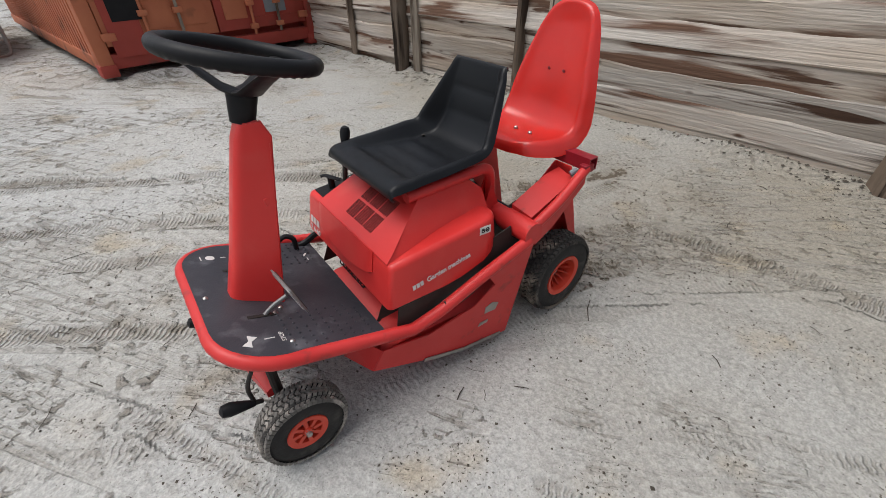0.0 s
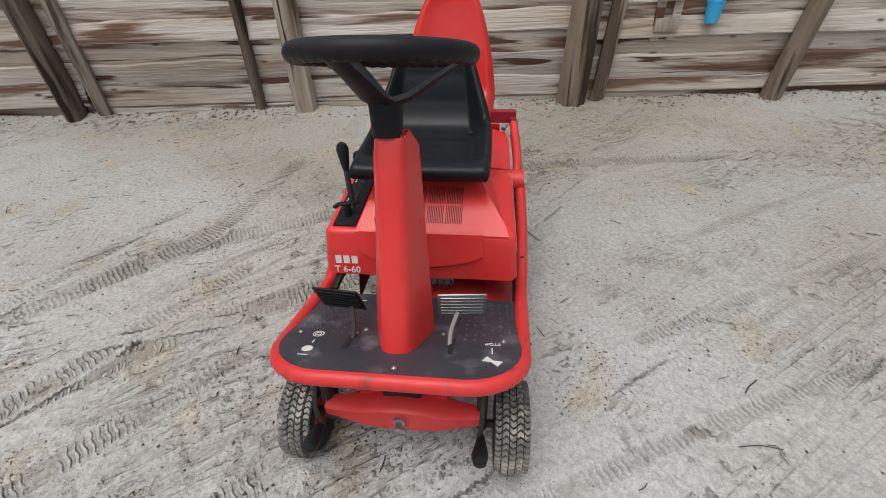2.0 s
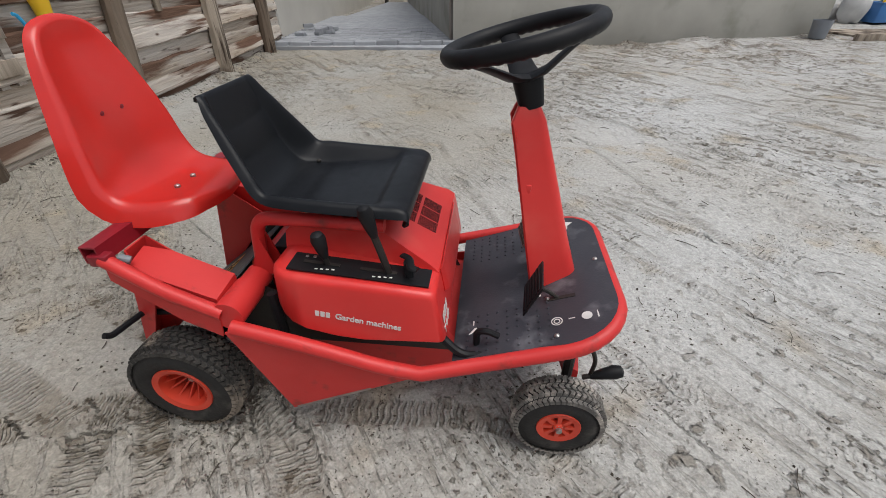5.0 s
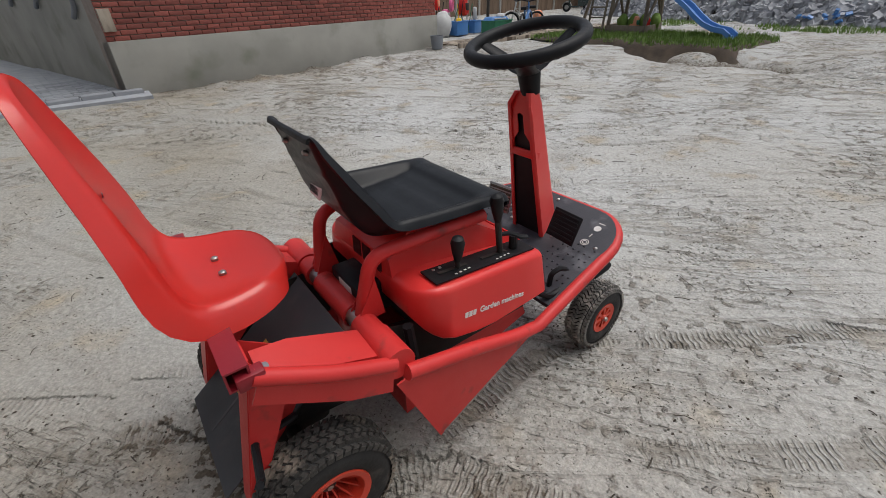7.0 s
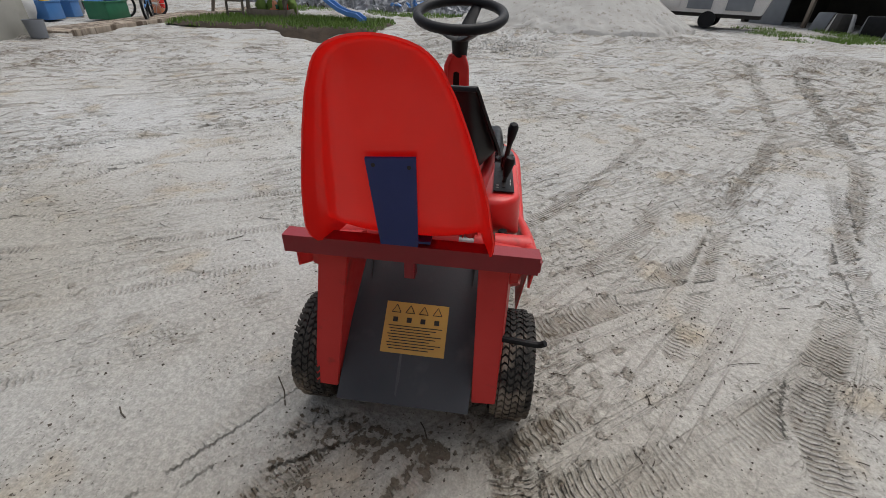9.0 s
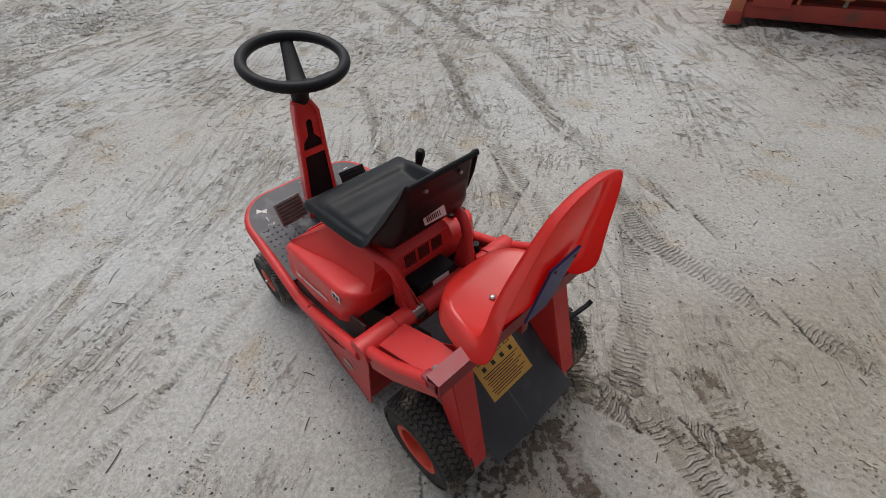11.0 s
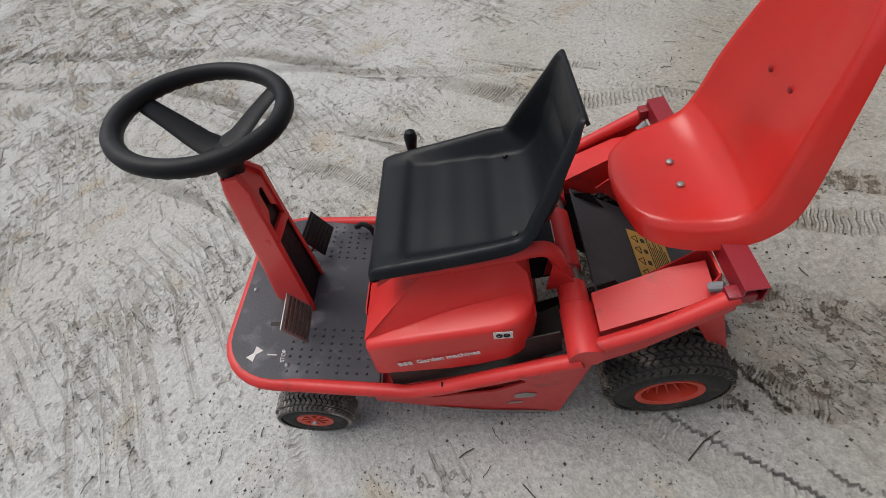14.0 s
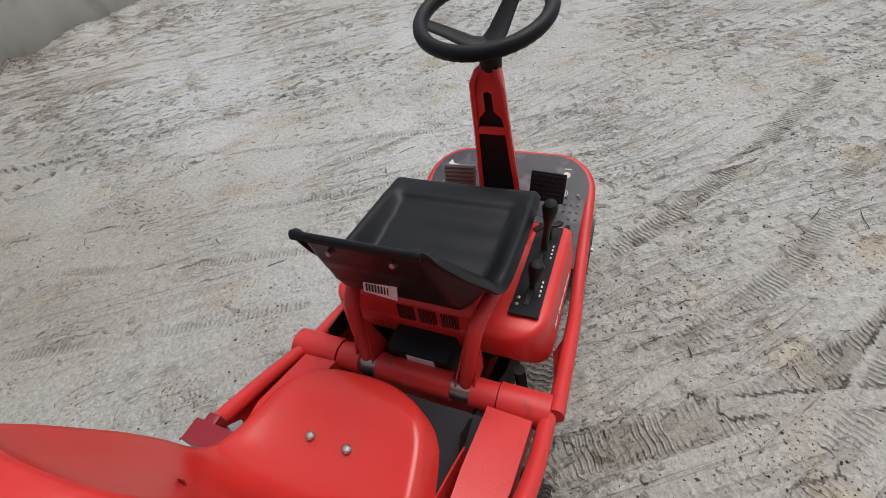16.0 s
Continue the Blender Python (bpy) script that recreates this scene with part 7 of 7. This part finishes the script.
toy("flower_pot", "orange pot of flowers under the tower", "pot", (12.02, 6.28, 0.22), TOYORANGE, (0.26, 0.26, 0.3), GREEN)
toy("flower_pot", "red pot of flowers under the tower", "pot", (12.2, 6.02, 0.22), RED_PLASTIC, (0.2, 0.2, 0.25), GREEN)
ring = thing("toy_ring", "pink plastic ring hung on the heap of toys", "toy ring", (9.45, 11.1, 0.86), 40)
part("ring", tube([(0.14 * math.cos(k * 0.3), 0, 0.14 * math.sin(k * 0.3)) for k in range(21)], 0.055, 10, closed=True), PINK, ring)
part("spoke", box((0.26, 0.03, 0.04), bevel=0.01), BAG, ring)
push = thing("pushchair", "folded black pushchair frame with small wheels", "pushchair", (9.0, 11.25, 0), 30)
for q in (((-0.25, 0.1, 0.08), (0.1, 0.1, 0.55), (0.3, 0.1, 0.95)), ((-0.25, -0.1, 0.08), (0.1, -0.1, 0.55), (0.3, -0.1, 0.95)), ((0.25, 0.1, 0.08), (0.0, 0.1, 0.5), (-0.15, 0.1, 0.8)), ((0.25, -0.1, 0.08), (0.0, -0.1, 0.5), (-0.15, -0.1, 0.8))):
    part("bar", tube(q, 0.014, 8), BLACK, push)
for x in (-0.25, 0.25):
    part("wheel", lathe([(0.0, -0.03), (0.08, -0.03), (0.09, 0), (0.08, 0.03), (0, 0.03)], 16, "Y"), BLACK, push).matrix_basis = pose(x, 0.13, 0.09)
rods = thing("garden_stakes", "yellow and green stakes leaning over the crates", "stakes", (9.8, 11.0, 0))
for k in range(7):
    part("stake", tube([(rng.uniform(-0.4, 0.3), rng.uniform(-0.2, 0.2), 0.05), (rng.uniform(-0.3, 0.5), rng.uniform(-0.1, 0.3), rng.uniform(0.7, 1.15))], 0.014, 6), rng.choice((TOYYELLOW, BAG, GREEN, BLACK)), rods)
solid("iron_post", tube([(12.64, 12.85, 0), (12.64, 12.85, 2.4)], 0.06, 10), DARK, "dark iron post standing on the slabs", "post")
for k in range(4):
    sack("plant", (11.85 + 0.17 * k, 6.54 - 0.22 * k, 0.22), 0.14, 0.35, GRASS, "small green potted plant under the tower", "plant")
solid("bucket", lathe([(0.0, 0.02), (0.12, 0.02), (0.15, 0.3), (0.158, 0.3), (0.158, 0.285), (0.13, 0.0), (0, 0)], 18, "Z"), GREYPAINT, "dark grey plastic bucket by the plinth end", "bucket").matrix_basis = pose(6.75, 8.3, 0)
slabs = thing("garden_slabs", "beige paving slabs along the house end", "slabs", kind="structure")
for k in range(14):
    part("slab", box((0.58, 0.9, 0.06), (7.75 + 0.6 * k, 8.95 + 0.06 * k, 0.0), (0, 0, 6), bevel=0.008), SPLIT, slabs)
part("edging", box((8.4, 0.1, 0.16), (11.45, 8.53, 0.02), (0, 0, 6), bevel=0.01), SPLIT, slabs, "pale timber edging")


def bicycle(at, turn, m, lab):
    b = thing("child_bicycle", lab, "bicycle", at, turn, "child bikes")
    b.scale = (1.45, 1.45, 1.45)
    for x in (-0.32, 0.32):
        w = part("wheel", tube([(x + 0.2 * math.cos(2 * math.pi * k / 24), 0, 0.2 + 0.2 * math.sin(2 * math.pi * k / 24)) for k in range(24)], 0.022, 8, closed=True), BLACK, b)
        for k in range(5):
            a = math.pi * k / 5
            part("spoke", tube([(x - 0.19 * math.cos(a), 0, 0.2 - 0.19 * math.sin(a)), (x + 0.19 * math.cos(a), 0, 0.2 + 0.19 * math.sin(a))], 0.004, 4), BAG, w)
    part("frame", tube([(-0.32, 0, 0.2), (-0.05, 0, 0.25), (0.22, 0, 0.48), (-0.15, 0, 0.45), (-0.05, 0, 0.25)], 0.02, 8), m, b)
    part("fork", tube([(0.32, 0, 0.2), (0.22, 0, 0.5), (0.2, 0, 0.62)], 0.018, 8), m, b)
    part("handlebar", tube([(0.17, -0.22, 0.66), (0.2, 0, 0.62), (0.17, 0.22, 0.66)], 0.014, 8), BLACK, b)
    part("saddle", box((0.2, 0.12, 0.06), (-0.17, 0, 0.5), bevel=0.02), BLACK, b)
    part("mudguard", tube([(0.32 + 0.24 * math.cos(radians(a)), 0, 0.2 + 0.24 * math.sin(radians(a))) for a in range(20, 161, 20)], 0.03, 6, flat=(1, 0.3)), m, b)


bicycle((11.0, 9.35, 0.0), 30, BLUE, "small blue and white child's bicycle standing by the crates")
bicycle((11.6, 10.0, 0.0), 160, BAG, "small white child's bicycle leaning beside the other")

# motor scooter far off by the fence
sc = thing("motor_scooter", "dark green and silver motor scooter on its stand", "scooter", (24.8, 17.9, 0.0), 118)
SC = mat("scooter_paint", (0.02, 0.035, 0.03), (0.03, 0.045, 0.04), 3, 0.25, bump=0)
for x in (-0.62, 0.62):
    w = part("wheel", lathe([(0.13, -0.06), (0.24, -0.06), (0.26, 0), (0.24, 0.06), (0.13, 0.06)], 28, "Y", closed=True), BLACK, sc)
    w.matrix_basis = pose(x, 0, 0.26)
    part("rim", lathe([(0.0, -0.03), (0.14, -0.04), (0.14, 0.04), (0, 0.03)], 20, "Y"), GALV, w)
part("body", loft([[(-0.85, -0.1, 0.5), (-0.85, 0.1, 0.5), (-0.85, 0.08, 0.66), (-0.85, -0.08, 0.66)], [(-0.45, -0.17, 0.32), (-0.45, 0.17, 0.32), (-0.45, 0.14, 0.76), (-0.45, -0.14, 0.76)], [(-0.05, -0.15, 0.28), (-0.05, 0.15, 0.28), (-0.05, 0.1, 0.7), (-0.05, -0.1, 0.7)]]), SC, sc)
part("floorboard", box((0.5, 0.34, 0.08), (0.2, 0, 0.28), bevel=0.03), SC, sc)
part("leg_shield", loft([[(0.38, -0.2, 0.28), (0.46, -0.2, 0.28), (0.46, 0.2, 0.28), (0.38, 0.2, 0.28)], [(0.5, -0.16, 0.92), (0.56, -0.16, 0.92), (0.56, 0.16, 0.92), (0.5, 0.16, 0.92)]]), SC, sc)
part("front_mudguard", tube([(0.62 + 0.29 * math.cos(radians(a)), 0, 0.27 + 0.29 * math.sin(radians(a))) for a in range(10, 171, 20)], 0.1, 8, flat=(1, 0.3)), GALV, sc)
part("saddle", box((0.75, 0.26, 0.12), (-0.42, 0, 0.8), bevel=0.04), BLACK, sc)
part("handlebar", tube([(0.46, -0.32, 1.08), (0.52, 0, 1.02), (0.46, 0.32, 1.08)], 0.025, 8), BLACK, sc)
part("headlight", lathe([(0, 0.09), (0.06, 0.07), (0.08, 0.0), (0.06, -0.08), (0, -0.09)], 16, "X"), GALV, sc).matrix_basis = pose(0.6, 0, 1.0)
for s_ in (1, -1):
    part("mirror", box((0.02, 0.14, 0.09), (0.42, s_ * 0.36, 1.28), bevel=0.008), GALV, sc)
    part("mirror_stem", tube([(0.46, s_ * 0.28, 1.08), (0.43, s_ * 0.34, 1.26)], 0.008, 6), BLACK, sc)

# ---- caravan behind the sand, trailer drawbar ----
cv = thing("caravan", "white caravan with grey lower panels and a drawbar", "caravan", (17.6, -7.45, 0.0), 62)
cv.scale = (0.86, 0.86, 0.86)
part("body", loft([[(-2.0, -1.0, 0.55), (2.0, -1.0, 0.55), (2.0, 1.0, 0.55), (-2.0, 1.0, 0.55)], [(-2.2, -1.05, 1.3), (2.25, -1.05, 1.3), (2.25, 1.05, 1.3), (-2.2, 1.05, 1.3)], [(-1.9, -1.0, 2.5), (1.8, -1.0, 2.5), (1.8, 1.0, 2.5), (-1.9, 1.0, 2.5)]]), WHITE, cv, "white moulded caravan body")
for x, w in ((-1.2, 0.9), (0.2, 0.9), (1.3, 0.7)):
    part("panel", box((w, 0.02, 0.6), (x, 1.055, 0.98), bevel=0.005), GREYPAINT if x < 1 else WHITE, cv)
    part("panel", box((w, 0.02, 0.6), (x, -1.055, 0.98), bevel=0.005), GREYPAINT if x < 1 else WHITE, cv)
part("window", box((1.2, 0.03, 0.5), (0.0, 1.05, 1.75), bevel=0.02), GLASS_DARK, cv)
part("yellow_stripe", box((3.4, 0.012, 0.08), (0.0, 1.066, 1.4)), TOYYELLOW, cv)
for y in (-0.95, 0.95):
    part("wheel", lathe([(0.0, -0.08), (0.3, -0.08), (0.32, 0), (0.3, 0.08), (0, 0.08)], 24, "Y"), BLACK, cv).matrix_basis = pose(-0.2, y, 0.32)
part("drawbar", tube([(2.0, -0.5, 0.5), (3.3, 0, 0.48)], 0.04, 8), GALV, cv)
part("drawbar", tube([(2.0, 0.5, 0.5), (3.3, 0, 0.48)], 0.04, 8), GALV, cv)
part("jockey_wheel", tube([(3.1, 0, 0.55), (3.1, 0, 0.0)], 0.035, 8), DARK, cv)
part("chassis", box((4.0, 1.6, 0.14), (0, 0, 0.48)), DARK, cv)

# ---- open dark shed on the far side ----
shed = thing("shed", "dark open-fronted timber shed with clutter inside", "shed", (19.0, -15.0, 0), 25)
part("back_wall", box((9, 0.15, 3), (0, -2.5, 1.5)), SHED, shed)
for x in (-4.5, 4.5):
    part("side_wall", box((0.15, 5, 3), (x, 0, 1.5)), SHED, shed)
part("roof", box((9.6, 5.8, 0.12), (0, 0.1, 3.05), (3, 0, 0)), GREYPAINT, shed)
part("door", box((1.5, 0.08, 2.4), (3.4, 2.5, 1.2), bevel=0.01), GREYPAINT, shed, "grey sheet-metal door")
for x in (-1.5, 1.8):
    part("post", box((0.14, 0.14, 3), (x, 2.4, 1.5), bevel=0.01), SPLIT, shed)
for k in range(7):
    at = (15.2 + rng.uniform(-1, 3.2), -12.2 + rng.uniform(-0.8, 0.5), 0.3)
    solid("clutter", box((rng.uniform(0.4, 0.9), rng.uniform(0.3, 0.7), 0.6), at, (0, 0, rng.uniform(0, 90)), bevel=0.04, taper=rng.uniform(0.6, 1)), rng.choice((BLACK, BAG, GREYPAINT, DARK)), "dark stacked clutter standing before the shed", "clutter", "clutter by the shed")
solid("round_plinth", lathe([(0.0, 0.0), (0.5, 0.0), (0.52, 0.05), (0.52, 0.16), (0.5, 0.2), (0, 0.2)], 28, "Z"), BAG, "white round plinth lying near the shed", "plinth").matrix_basis = pose(11.6, -10.2, 0.0)
solid("stub_column", lathe([(0.0, 0.0), (0.16, 0.0), (0.12, 0.5), (0, 0.5)], 16, "Z"), PALE, "pale stub column on the round plinth", "column").matrix_basis = pose(11.6, -10.2, 0.2)

# wheelbarrows tipped over
def barrow(at, turn, m, lab):
    b = thing("wheelbarrow", lab, "wheelbarrow", at, turn, "tipped wheelbarrows")
    part("tray", loft([[(-0.5, -0.33, 0.0), (0.5, -0.3, 0.0), (0.5, 0.3, 0.0), (-0.5, 0.33, 0.0)], [(-0.3, -0.2, 0.3), (0.3, -0.18, 0.34), (0.3, 0.18, 0.34), (-0.3, 0.2, 0.3)]]), m, b)
    for s_ in (1, -1):
        part("handle", tube(soften([(0.4, s_ * 0.2, 0.4), (-0.4, s_ * 0.27, 0.36), (-0.95, s_ * 0.3, 0.42)], 0.1), 0.02, 8), GALV, b)
        part("leg", tube(soften([(-0.3, s_ * 0.26, 0.37), (-0.45, s_ * 0.32, 0.1), (-0.5, s_ * 0.34, 0.0)], 0.05), 0.018, 8), GALV, b)
    part("wheel", lathe([(0.0, -0.04), (0.16, -0.04), (0.18, 0), (0.16, 0.04), (0, 0.04)], 20, "Y"), BLACK, b).matrix_basis = pose(0.62, 0, 0.4)


TEAL = mat("grey_green_barrow", (0.1, 0.14, 0.14), (0.08, 0.11, 0.11), 3, 0.55, bump=0.05)
barrow((8.8, -8.7, 0.02), 70, TEAL, "grey-green wheelbarrow lying upside down")
barrow((8.2, -10.0, 0.02), 130, GALV, "pale wheelbarrow lying upside down")

# ---- trampoline with bent tube legs and a ladder ----
tr = thing("trampoline", "large trampoline on bent galvanised tube legs with a ladder", "trampoline", (4.35, -8.6, 0.0))
R = 2.25
circle = lambda r, z: [(r * math.cos(2 * math.pi * k / 48), r * math.sin(2 * math.pi * k / 48), z) for k in range(48)]
part("ring", tube(circle(R, 0.9), 0.025, 10, closed=True), GALV, tr)
part("mat", lathe([(0.0, 0.885), (R - 0.25, 0.89), (R - 0.25, 0.894), (0, 0.892)], 48, "Z"), BLACK, tr, "black jumping mat")
part("pad", lathe([(R - 0.28, 0.9), (R + 0.04, 0.905), (R + 0.04, 0.935), (R - 0.28, 0.93)], 48, "Z", closed=True), GREEN, tr, "dark green edge pad")
for k in range(4):
    a = radians(60 + 90 * k)
    c, s_ = math.cos(a), math.sin(a)
    q = [(R * c - s_ * 0.55, R * s_ + c * 0.55, 0.9), (R * c - s_ * 0.5, R * s_ + c * 0.5, 0.03), (R * c + s_ * 0.5, R * s_ - c * 0.5, 0.03), (R * c + s_ * 0.55, R * s_ - c * 0.55, 0.9)]
    part("leg", tube(soften(q, 0.12), 0.023, 10), GALV, tr)
la = part("ladder", tube(soften([(0.83, 2.3, 0.92), (0.83, 2.62, 0.02), (1.1, 2.62, 0.02), (1.1, 2.3, 0.92)], 0.06), 0.016, 8), BLACK, tr, "small black ladder with two treads")
for z in (0.35, 0.62):
    part("tread", box((0.27, 0.07, 0.025), (0.965, 2.62 - (z - 0.02) * 0.355, z), bevel=0.004), GREYPAINT, la)
rake = solid("garden_rake", tube([(2.6, -6.6, 0.02), (3.6, -6.9, 0.03), (4.3, -7.15, 0.04)], 0.014, 6), LOG, "long-handled wooden rake lying on the sand", "rake")
